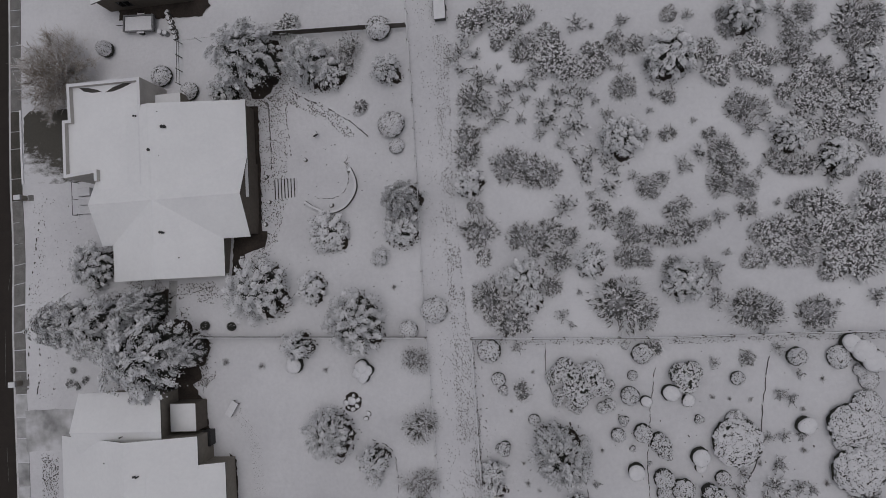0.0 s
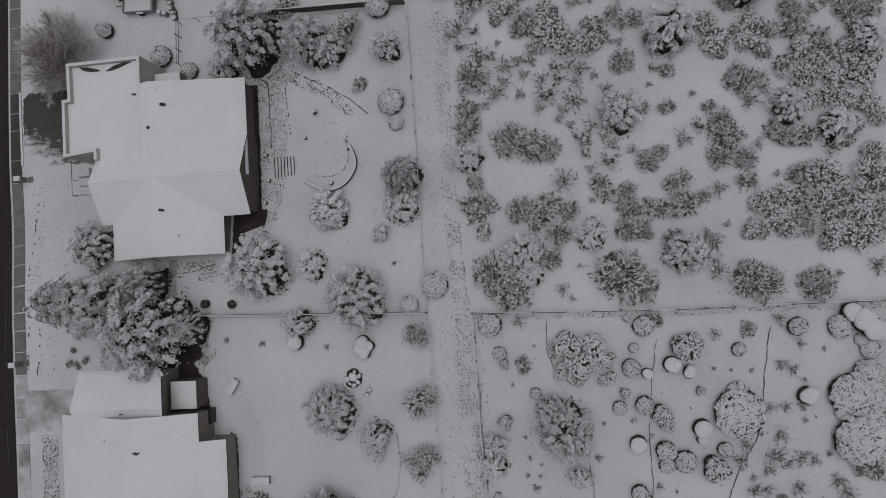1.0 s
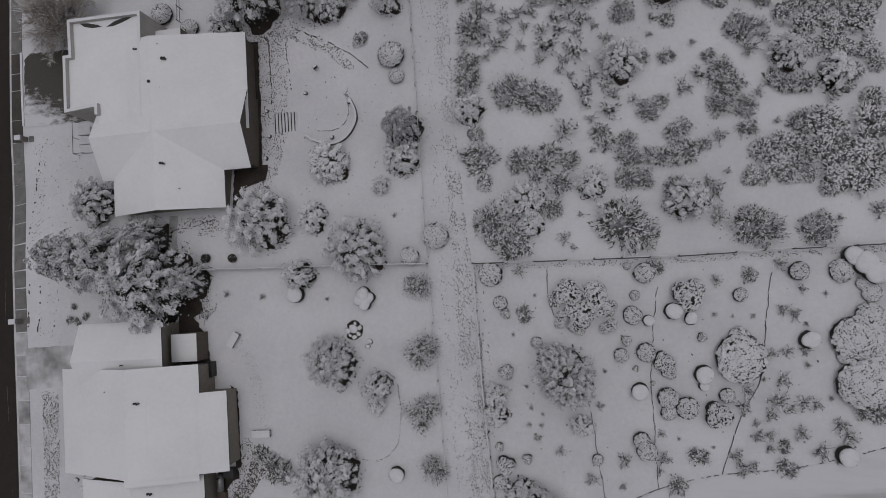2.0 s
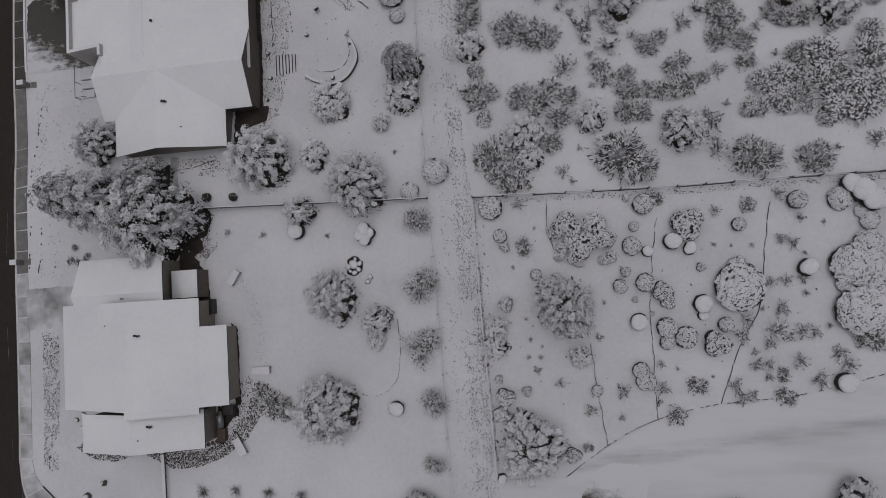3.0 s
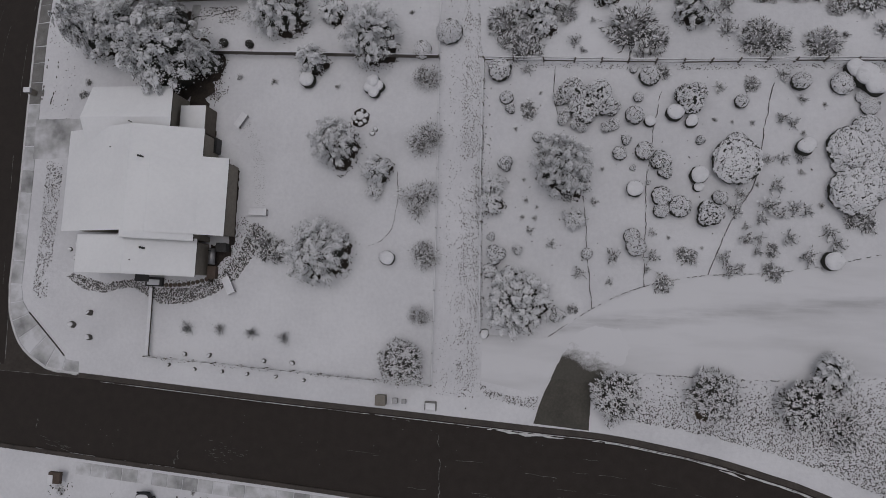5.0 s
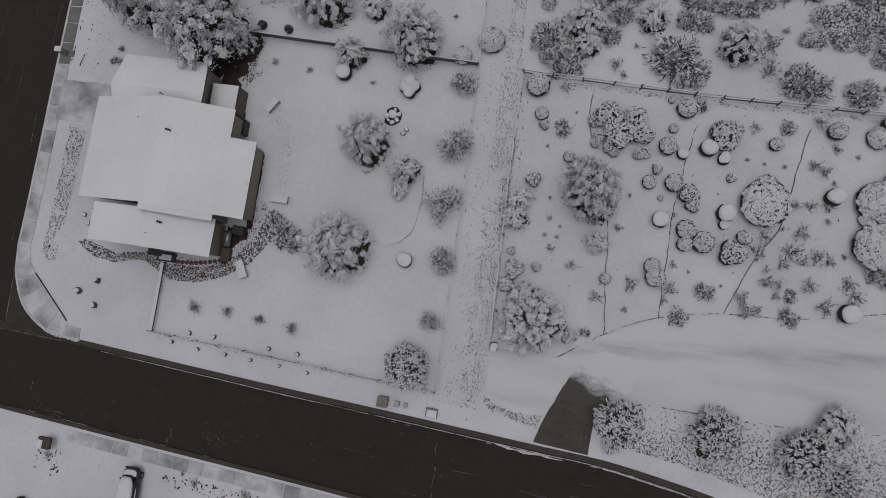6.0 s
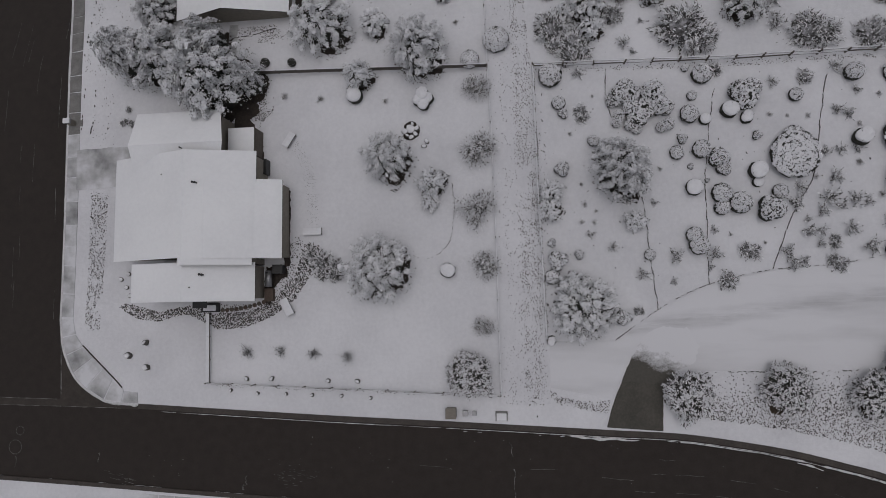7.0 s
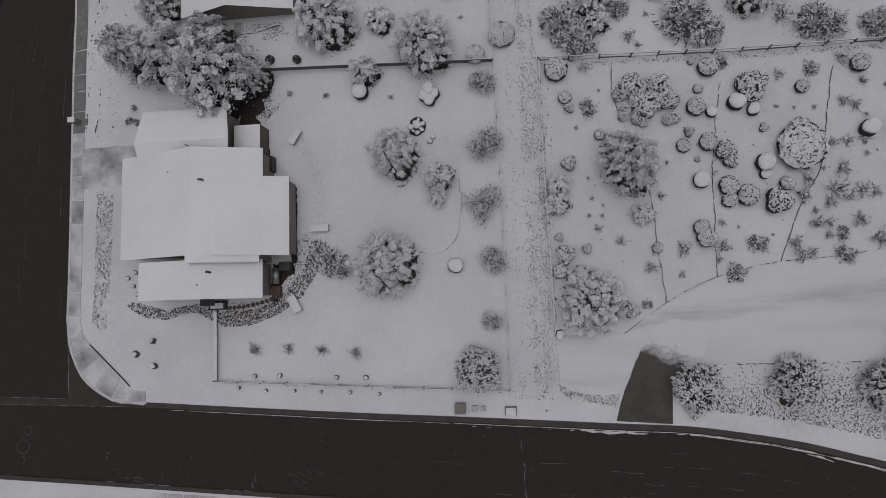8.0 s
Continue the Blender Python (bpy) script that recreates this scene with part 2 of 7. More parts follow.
def box(name, x0, x1, y0, y1, z0, z1, mat, parent=None, label="", bevel=0.015):
    bm = bmesh.new()
    add_box(bm, x0, x1, y0, y1, z0, z1, bevel)
    return part(name, bm, mat, parent, label)


def add_tube(bm, a, b, r0, r1=None, sides=8):
    a, b = Vector(a), Vector(b)
    d = b - a
    m = Matrix.Translation((a + b) / 2) @ d.to_track_quat("Z", "Y").to_matrix().to_4x4()
    bmesh.ops.create_cone(bm, cap_ends=True, segments=sides, radius1=r0, radius2=r0 if r1 is None else r1, depth=d.length, matrix=m)


def tube(name, a, b, r0, r1, mat, parent=None, label="", sides=8):
    bm = bmesh.new()
    add_tube(bm, a, b, r0, r1, sides)
    return part(name, bm, mat, parent, label, True)


def in_poly(x, y, poly):
    inside = False
    n = len(poly)
    for i in range(n):
        x0, y0 = poly[i]
        x1, y1 = poly[i - 1]
        if (y0 > y) != (y1 > y) and x < (x1 - x0) * (y - y0) / (y1 - y0) + x0:
            inside = not inside
    return inside


def densify(poly, step, closed=True):
    out = []
    n = len(poly)
    for i in range(n if closed else n - 1):
        a, b = Vector(poly[i]), Vector(poly[(i + 1) % n])
        k = max(1, int((b - a).length / step))
        out += [tuple(a.lerp(b, j / k)) for j in range(k)]
    if not closed:
        out.append(tuple(poly[-1]))
    return out


def curve_through(pts, step=1.0):
    """A smooth open line through a few points."""
    out = []
    p = [Vector(q) for q in pts]
    for i in range(len(p) - 1):
        a, b = p[i], p[i + 1]
        ta = (p[i + 1] - p[i - 1]) * 0.5 if i else b - a
        tb = (p[i + 2] - p[i]) * 0.5 if i + 2 < len(p) else b - a
        k = max(2, int((b - a).length / step))
        for j in range(k):
            t = j / k
            out.append(tuple((2 * t**3 - 3 * t**2 + 1) * a + (t**3 - 2 * t**2 + t) * ta + (3 * t**2 - 2 * t**3) * b + (t**3 - t**2) * tb))
    out.append(tuple(p[-1]))
    return out


def triangulate(points, edges, keep):
    from mathutils.geometry import delaunay_2d_cdt
    v, _, f, _, _, _ = delaunay_2d_cdt([Vector(q) for q in points], edges, [], 0, 1e-4)
    tris = []
    for q in f:
        cx = sum(v[i][0] for i in q) / len(q)
        cy = sum(v[i][1] for i in q) / len(q)
        if keep(cx, cy):
            tris.append(q)
    return v, tris


def sheet(name, outline, mat, dz, step=1.2, label="", kind="structure", rough_edge=0.0, shade=True, parent=None):
    """A flat area draped over the land, dz above it."""
    ol = densify(outline, step * 0.6)
    if rough_edge:
        ol = [(x + rnd.uniform(-1, 1) * rough_edge, y + rnd.uniform(-1, 1) * rough_edge) for x, y in ol]
    pts = list(ol)
    x0, x1 = min(p[0] for p in ol), max(p[0] for p in ol)
    y0, y1 = min(p[1] for p in ol), max(p[1] for p in ol)
    ny, nx = int((y1 - y0) / step), int((x1 - x0) / step)
    for i in range(1, nx):
        for j in range(1, ny):
            q = (x0 + i * step, y0 + j * step)
            if in_poly(*q, ol):
                pts.append(q)
    n = len(ol)
    v, tris = triangulate(pts, [(i, (i + 1) % n) for i in range(n)], lambda x, y: in_poly(x, y, ol))
    ob = mesh_part(name, [(p[0], p[1], ground_z(p[0], p[1]) + dz) for p in v], tris, mat, parent, shade=shade)
    return tagged(ob, label, "", "", kind) if not parent else ob


def blob_outline(x, y, r, wobble=0.25, n=22, seed=0, sx=1.0, sy=1.0):
    rr = random.Random(seed)
    ph = [rr.uniform(0, 6.28) for _ in range(4)]
    out = []
    for i in range(n):
        a = 2 * math.pi * i / n
        k = r * (1 + wobble * (0.5 * math.sin(2 * a + ph[0]) + 0.35 * math.sin(3 * a + ph[1]) + 0.35 * math.sin(5 * a + ph[2]) + 0.3 * rr.uniform(-1, 1)))
        out.append((x + k * math.cos(a) * sx, y + k * math.sin(a) * sy))
    return out


def along(line, width0, width1):
    """The outline of a band between two offsets of an open line, left of it positive."""
    a, b = [], []
    n = len(line)
    for i, p in enumerate(line):
        q0, q1 = Vector(line[max(0, i - 1)]), Vector(line[min(n - 1, i + 1)])
        d = (q1 - q0).normalized()
        nrm = Vector((-d.y, d.x))
        a.append(tuple(Vector(p) + nrm * width0))
        b.append(tuple(Vector(p) + nrm * width1))
    return a, b


# ---- the setting: land, streets, kerbs, pavements ----
EAST_KERB = [(-50.6, 140)] + curve_through([(-50.7, 90), (-50.8, 75), (-51.2, 58), (-51.1, 49), (-50.0, 41.5), (-49.3, 36), (-49.0, 24), (-49.2, 14), (-49.4, 8)], 2.0)
CORNER = curve_through([(-49.4, 8), (-48.95, 4.6), (-47.4, 1.4), (-45.0, -0.5), (-42.8, -1.3), (-39.6, -1.5)], 0.8)
NORTH_KERB = curve_through([(-39.6, -1.5), (-30.4, -1.95), (-17.5, -2.55), (-5.3, -3.0), (4.4, -3.4), (11.6, -3.7), (16.9, -3.9), (22.0, -4.5), (27.0, -5.3), (31.8, -6.45), (36.5, -7.8), (50, -13), (75, -24), (140, -58)], 1.5)
SOUTH_KERB = curve_through([(-170, -5), (-60, -9.4), (-45.5, -10.0), (-31.5, -10.65), (-13.8, -11.4), (-5.7, -11.8), (10, -12.6), (24, -14.0), (38, -17.2), (54, -23), (80, -36), (146, -70)], 2.0)
WEST_KERB = [(-170, 4), (-67, 0.4)] + curve_through([(-64.5, 0.4), (-61.4, 2.2), (-60.6, 6)], 1.0) + [(-60.9, 22), (-61.4, 55), (-61.8, 140)]
INNER = EAST_KERB[:-1] + CORNER[:-1] + NORTH_KERB
STREET = densify(EAST_KERB, 2.0, False)[:-1] + CORNER[:-1] + NORTH_KERB + SOUTH_KERB[::-1] + densify(WEST_KERB, 4.0, False)
ROAD_DROP = 0.15


def build_ground():
    grid = []
    step = 1.4
    for i in range(int(118 / step)):
        for j in range(int(116 / step)):
            grid.append((-64 + i * step, -30 + j * step))
    for r in (1.15, 1.5, 2.2, 3.5, 6, 12, 25, 45):
        for k in range(40):
            a = 2 * math.pi * k / 40
            grid.append((-5 + 86 * r * math.cos(a), 28 + 86 * r * math.sin(a)))
    n = len(STREET)
    pts = list(STREET) + grid
    v, tris = triangulate(pts, [(i, (i + 1) % n) for i in range(n)], lambda x, y: not in_poly(x, y, STREET))
    def height(x, y):
        return ground_z(x, y) + 0.035 * noise.noise(Vector((x * 0.35, y * 0.35, 0))) - 0.035
    tagged(mesh_part("ground", [(p[0], p[1], height(p[0], p[1])) for p in v], tris, M_SNOW, shade=True), "snow-covered gently sloping ground", "ground", "", "structure")


build_ground()


def build_road():
    n = len(STREET)
    pts = list(STREET)
    for x, y in [(i * 3.0, j * 3.0) for i in range(-22, 17) for j in range(-10, 48)]:
        if in_poly(x, y, STREET):
            pts.append((x, y))
    v, tris = triangulate(pts, [(i, (i + 1) % n) for i in range(n)], lambda x, y: in_poly(x, y, STREET))
    tagged(mesh_part("road", [(p[0], p[1], ground_z(p[0], p[1]) - ROAD_DROP) for p in v], tris, M_ASPHALT, shade=True), "wet dark asphalt street cleared of snow", "road", "", "structure")


build_road()


def band(name, line, o0, o1, z0, z1, mat, label, kind="structure", parent=None, category=""):
    """A long low solid along a line, between the offsets o0 and o1, from z0 to z1 above the land."""
    a, b = along(line, o0, o1)
    verts, faces = [], []
    for p, q in zip(a, b):
        ga, gb = ground_z(*p), ground_z(*q)
        verts += [(p[0], p[1], ga + z0), (p[0], p[1], ga + z1), (q[0], q[1], gb + z1), (q[0], q[1], gb + z0)]
    for i in range(len(a) - 1):
        k = 4 * i
        for s in range(4):
            faces.append((k + s, k + (s + 1) % 4, k + 4 + (s + 1) % 4, k + 4 + s))
    faces += [(0, 3, 2, 1), tuple(len(verts) - 4 + s for s in range(4))]
    ob = mesh_part(name, verts, faces, mat, parent)
    bm = bmesh.new()
    bm.from_mesh(ob.data)
    bmesh.ops.recalc_face_normals(bm, faces=bm.faces)
    bm.to_mesh(ob.data)
    bm.free()
    return tagged(ob, label, category, "", kind) if not parent else ob


EAST_LINE = densify(EAST_KERB, 3.0, False)
band("kerb_east", EAST_LINE[:-1] + CORNER, -0.02, 0.22, -ROAD_DROP - 0.1, 0.014, M_GUTTER, "concrete kerb edged with slush")
band("kerb_north", NORTH_KERB, -0.35, 0.2, -ROAD_DROP - 0.1, 0.012, M_KERB, "wet dark concrete kerb and gutter")
band("kerb_south", SOUTH_KERB, -0.2, 0.25, -ROAD_DROP - 0.1, 0.012, M_KERB, "wet dark concrete kerb and gutter")
band("kerb_west", densify(WEST_KERB, 4.0, False), -0.2, 0.1, -ROAD_DROP - 0.1, 0.012, M_KERB, "concrete kerb along the far side")


def slush_lines():
    """Ragged ribbons of slush left along the gutters."""
    r = random.Random(5)
    verts, faces = [], []
    def run(line, off, chance, wmax, west=-90, east=90):
        dense = densify([tuple(p) for p in line], 0.22, False)
        last = None
        for i in range(len(dense) - 1):
            x, y = dense[i]
            if abs(x) > 62 or not west < x < east or y > 82 or y < -30:
                last = None
                continue
            level = noise.noise(Vector((x * 0.22, y * 0.22, off * 5))) + 0.5 * noise.noise(Vector((x * 1.1, y * 1.1, off * 7))) + 2.2 * (chance - 0.5)
            w = wmax * min(1.0, max(0.0, level * 1.6)) * (0.75 + 0.6 * noise.noise(Vector((x * 3.0, y * 3.0, off))))
            if w < 0.012:
                last = None
                continue
            d = (Vector(dense[i + 1]) - Vector(dense[i])).normalized()
            nrm = Vector((-d.y, d.x))
            mid = off + 0.35 * wmax * noise.noise(Vector((x * 0.7, y * 0.7, off * 3)))
            k = len(verts)
            for o in (mid - w * 0.5, mid + w * 0.5):
                c = Vector((x, y)) + nrm * o
                verts.append((c.x, c.y, ground_z(c.x, c.y) - ROAD_DROP + 0.03))
            if last is not None:
                faces.append((last, last + 1, k + 1, k))
            last = k
    run(NORTH_KERB, -0.52, 0.78, 0.075)
    run(NORTH_KERB, -0.75, 0.3, 0.1)
    run(NORTH_KERB, -0.7, 0.56, 0.42, 3, 17)
    run(NORTH_KERB, -0.62, 0.7, 0.16, 17, 60)
    run(NORTH_KERB, -0.85, 0.52, 0.5, 26, 50)
    run(EAST_LINE + CORNER, -0.1, 0.6, 0.12)
    run(SOUTH_KERB, 0.25, 0.4, 0.12)
    tagged(mesh_part("gutter_slush", verts, faces, M_GUTTER), "thin broken line of slush along the gutter", "slush", "", "stuff")


slush_lines()


def street_patch(name, outline, label):
    v, tris = triangulate(outline, [(i, (i + 1) % len(outline)) for i in range(len(outline))], lambda x, y: in_poly(x, y, outline))
    tagged(mesh_part(name, [(p[0], p[1], ground_z(p[0], p[1]) - ROAD_DROP + 0.006) for p in v], tris, M_PAN), label, "", "", "structure")


street_patch("valley_gutter", [(-60.5, -0.62), (-53.4, -0.85), (-49.15, -0.92), (-49.3, 5.7), (-49.15, 5.6), (-48.85, 4.0), (-47.4, 1.3), (-45.0, -0.6), (-42.8, -1.4), (-39.6, -1.6), (-39.6, -1.95), (-48.8, -1.62), (-60.5, -1.4)], "wet concrete gutter across the mouth of the side street")


def road_marks():
    """Cracks sealed or filled with snow, and the crosswalk bar at the corner."""
    r = random.Random(8)
    verts, faces = [], []
    def stroke(pts, w):
        for p, q in zip(pts[:-1], pts[1:]):
            p, q = Vector(p), Vector(q)
            d = (q - p).normalized()
            nrm = Vector((-d.y, d.x)) * w * r.uniform(0.5, 1.3)
            k = len(verts)
            for c in (p - nrm, q - nrm, q + nrm, p + nrm):
                verts.append((c.x, c.y, ground_z(c.x, c.y) - ROAD_DROP + 0.016))
            faces.append((k, k + 1, k + 2, k + 3))
    for x, y, l, w in [(-27.1, -9.2, 1.1, 0.045), (-27.4, -9.9, 0.5, 0.09), (-44.3, -7.4, 0.5, 0.04), (-44.2, -6.8, 0.2, 0.05), (0.9, -5.6, 1.2, 0.03), (1.1, -8.4, 2.0, 0.04), (1.2, -10.4, 1.4, 0.05)]:
        pts = [(x + r.uniform(-0.12, 0.12), y - l / 2 + l * i / 6) for i in range(7)]
        stroke(pts, w)
    for _ in range(34):
        x, y, l = r.gauss(-21.9, 1.1), r.gauss(-8.4, 0.5), r.uniform(0.1, 0.55)
        stroke([(x, y), (x + l / 2, y - 0.03), (x + l, y - 0.05 + r.uniform(-0.05, 0.05))], 0.012)
    for _ in range(14):
        x, y, l = r.gauss(-41.8, 1.2), r.gauss(-9.2, 0.4), r.uniform(0.3, 1.1)
        stroke([(x, y), (x + l / 2, y - 0.12 * l), (x + l, y - 0.24 * l)], 0.014)
    for _ in range(30):
        x, l, f = r.uniform(2, 42), r.uniform(0.6, 3.5), r.choice((0.35, 0.55, 0.7, 0.85))
        yy = -4.4 - 8.5 * f
        stroke([(x + l * i / 4, yy - (0.012 * max(0, x + l * i / 4 - 17) ** 2) - 0.02 * (x - 2) + r.uniform(-0.04, 0.04)) for i in range(5)], 0.012)
    for _ in range(40):
        x, y, l = r.uniform(-40, 30), r.uniform(-9, -4), r.uniform(0.04, 0.12)
        stroke([(x, y), (x + l, y + r.uniform(-0.08, 0.08))], 0.03)
    for _ in range(12):
        x, l = r.uniform(-10, 34), r.uniform(0.5, 3.0)
        f = r.choice((0.3, 0.52, 0.75, 0.86)) + r.uniform(-0.03, 0.03)
        def lane_y(x):
            north = -1.5 - 0.04 * (x + 40) if x < 17 else -3.9 - 0.012 * (x - 17) ** 2
            south = -10.2 - 0.04 * (x + 40) if x < 17 else -13.2 - 0.012 * (x - 17) ** 2
            return north + (south - north) * f
        stroke([(x + l * i / 5, lane_y(x + l * i / 5) + r.uniform(-0.05, 0.05)) for i in range(6)], 0.011)
    stroke([(-58.0 + 0.9 * i, -1.46 - 0.02 * i + r.uniform(-0.03, 0.03)) for i in range(19)], 0.026)
    stroke([(-49.3 + 0.02 * i, 6.2 - 0.6 * i) for i in range(12)], 0.05)
    stroke([(-60.0 + 0.8 * i, -0.62 - 0.022 * i + r.uniform(-0.02, 0.02)) for i in range(14)], 0.03)
    for k in range(12):
        x, y, l = r.choice((-55.6, -54.9, -53.4, -57.2)) + r.uniform(-0.1, 0.1), r.uniform(6, 44), r.uniform(1.5, 6)
        stroke([(x + 0.02 * i + r.uniform(-0.03, 0.03), y + l * i / 6) for i in range(7)], 0.012)
    for k in range(6):
        y = 8 + 11 * k
        stroke([(-50.3 - 0.03 * max(0, y - 30) + r.uniform(-0.02, 0.02), y + 0.8 * i) for i in range(int(r.uniform(3, 11)))], 0.018)
    stroke([(-54.5 + 0.8 * math.cos(a * 0.63), -6.2 + 0.8 * math.sin(a * 0.63)) for a in range(11)], 0.03)
    stroke([(-54.0 + 0.5 * math.cos(a * 0.63), -4.4 + 0.5 * math.sin(a * 0.63)) for a in range(11)], 0.025)
    stroke([(-54.4 + 0.1 * math.sin(a), -7.2 - 0.3 * a) for a in range(5)], 0.04)
    tagged(mesh_part("road_cracks", verts, faces, M_PAINT), "pale snow-filled cracks and worn marks on asphalt", "road marks", "", "stuff")


road_marks()

def slabs(name, line, o0, o1, every, label):
    """A pavement of separate concrete slabs with open joints."""
    base = new(name)
    tagged(base, label, "pavement", "", "structure")
    n = 0
    d = [tuple(p) for p in line] if len(line) > 12 else densify([tuple(p) for p in line], 0.01 + every, False)
    r = random.Random(len(d))
    for i in range(len(d) - 1):
        if d[i][1] > 84 or abs(d[i][0]) > 60:
            continue
        p, q = Vector(d[i]), Vector(d[i + 1])
        t = (q - p).normalized()
        nrm = Vector((-t.y, t.x))
        p, q = p + t * 0.045, q - t * 0.045
        vs = []
        top = 0.022 + r.uniform(0, 0.006)
        for z in (-0.1, top):
            for c in (p + nrm * o0, q + nrm * o0, q + nrm * o1, p + nrm * o1):
                vs.append((c.x, c.y, ground_z(c.x, c.y) + z))
        mat = M_SLUSH
        if name == "pavement_west" and p.y > 29:
            mat = M_WETDRIVE if 54.3 < p.y < 62.8 else M_CONCRETE
        mesh_part("slab", vs, [(3, 2, 1, 0), (4, 5, 6, 7), (0, 1, 5, 4), (1, 2, 6, 5), (2, 3, 7, 6), (3, 0, 4, 7)], mat, base)
    return base


slabs("pavement_west", curve_through([(-50.75, 82), (-50.8, 75), (-51.2, 58), (-51.1, 49), (-50.0, 41.5), (-49.3, 36), (-49.0, 24), (-49.2, 14), (-49.4, 8.2)], 2.4), 0.24, 1.65, 2.4, "narrow concrete pavement dusted with slush")


def corner_ramp():
    """Wedge-shaped ramp slabs between the corner's kerb and a straight back edge."""
    base = tagged(new("pavement_corner"), "concrete corner ramp slabs with melting slush", "pavement", "", "structure")
    inner = densify([(-47.75, 8.0), (-47.4, 6.2), (-46.5, 4.95), (-42.4, 1.15), (-41.2, -0.05), (-39.7, -0.1)], 0.25, False)
    outer, _ = along(CORNER, 0.24, 0.5)
    n = 7
    def pick(line, u):
        k = u * (len(line) - 1)
        i = min(int(k), len(line) - 2)
        return Vector(line[i]).lerp(Vector(line[i + 1]), k - i)
    for i in range(n):
        V = []
        for z in (-0.1, 0.024):
            for line, u in ((outer, i / n + 0.004), (outer, (i + 1) / n - 0.004), (inner, (i + 1) / n - 0.004), (inner, i / n + 0.004)):
                c = pick(line, u)
                V.append((c.x, c.y, ground_z(c.x, c.y) + z))
        mesh_part("slab", V, [(3, 2, 1, 0), (4, 5, 6, 7), (0, 1, 5, 4), (1, 2, 6, 5), (2, 3, 7, 6), (3, 0, 4, 7)], M_SLUSH, base)
    line = [(-46.5, 5.0), (-44.4, 3.05), (-42.4, 1.2), (-41.6, 0.4)]
    band("ramp_edge", line, 0.0, 0.1, -0.05, 0.07, M_KERB, "", parent=base)


corner_ramp()
slabs("pavement_south", [(-38.8, -10.4), (-31.4, -10.7), (-22.7, -11.1), (-13.8, -11.45), (-3, -11.9), (12, -12.7)], -1.75, -0.45, 1.7, "concrete pavement dusted with slush")


def scatter(name, outlines, count, size, mat, label, seed, keep=None, rise=0.35, even=False, lie=None):
    """Loose stones or chips showing through the snow, too many to count."""
    r = random.Random(seed)
    V, F = [], []
    for ol, k in zip(outlines, count):
        x0, x1 = min(p[0] for p in ol), max(p[0] for p in ol)
        y0, y1 = min(p[1] for p in ol), max(p[1] for p in ol)
        made = tries = 0
        while made < k and tries < k * 12:
            tries += 1
            x, y = r.uniform(x0, x1), r.uniform(y0, y1)
            if not in_poly(x, y, ol):
                continue
            if not even and noise.noise(Vector((x * 0.55, y * 0.55, seed))) + 0.5 * noise.noise(Vector((x * 1.7, y * 1.7, seed))) < r.uniform(-0.5, 0.15):
                continue
            if keep and not keep(x, y, r):
                continue
            made += 1
            s = size * r.uniform(0.4, 1.3)
            sx, sy, sz = s * r.uniform(0.7, 1.7), s * r.uniform(0.5, 1.0), s * rise
            a = r.uniform(0, 3.14) if lie is None else lie + r.gauss(0, 0.45)
            g = ground_z(x, y) - 0.012
            b = len(V)
            c, sn = math.cos(a), math.sin(a)
            for i in range(6):
                t = i * math.pi / 3 + r.uniform(-0.3, 0.3)
                k2 = r.uniform(0.7, 1.1)
                u, w = sx * k2 * math.cos(t), sy * k2 * math.sin(t)
                V.append((x + u * c - w * sn, y + u * sn + w * c, g + r.uniform(0.0, 0.02)))
            V.append((x + r.uniform(-0.2, 0.2) * sx, y + r.uniform(-0.2, 0.2) * sy, g + sz + 0.02))
            F += [(b + i, b + (i + 1) % 6, b + 6) for i in range(6)]
    return tagged(mesh_part(name, V, F, mat), label, "gravel", "", "stuff")


LANE = [(-0.2, -1.2), (4.9, -1.0), (4.55, 6), (4.3, 14), (4.1, 24), (3.9, 33.4), (3.5, 36), (2.7, 50), (3.2, 72), (-1.2, 72), (-1.0, 45), (-0.7, 33), (-0.3, 15)]


def wheel_tracks(x, y, r):
    c = -0.9 * smooth(y / 70)
    u = x - c
    return r.random() < 0.16 * math.exp(-((u - 1.2) / 0.5) ** 2) + math.exp(-((u - 2.75) / 0.5) ** 2) + math.exp(-((u - 3.8) / 0.45) ** 2) + 0.025


sheet("lane_snow", LANE, M_PACKED, 0.02, 1.2, "trodden snowy gravel lane")
scatter("lane_gravel", [LANE, [(4.0, 6), (5.6, 6), (5.3, 20), (4.9, 31.5), (3.9, 31.5)]], [6800, 420], 0.092, M_STONE, "dark gravel showing through trodden snow", 3, wheel_tracks, lie=1.57)
BED_W = [(-45.75, 22.4), (-43.6, 22.2), (-43.9, 15.1), (-44.5, 6.7), (-46.3, 6.7), (-45.9, 15.1)]
BED_S = [(-42.1, 9.2), (-40.0, 7.9), (-37.4, 7.6), (-34.2, 8.4), (-31.6, 7.3), (-30.5, 6.7), (-27.5, 6.8), (-24.4, 7.9), (-21.7, 9.8), (-20.0, 12.2), (-19.0, 15.5), (-20.6, 15.6), (-21.7, 12.4), (-23.6, 10.3), (-26.5, 8.6), (-30.9, 8.3), (-33.5, 9.3), (-37.5, 8.7), (-41.5, 9.7)]
BED_IN = [(-30.5, 9.4), (-30.5, 8.3), (-26, 8.3), (-23.3, 10.2), (-21.6, 12.8), (-20.7, 16.4), (-22.1, 16.4), (-22.8, 13.2), (-24.8, 12.9), (-24.9, 9.4)]
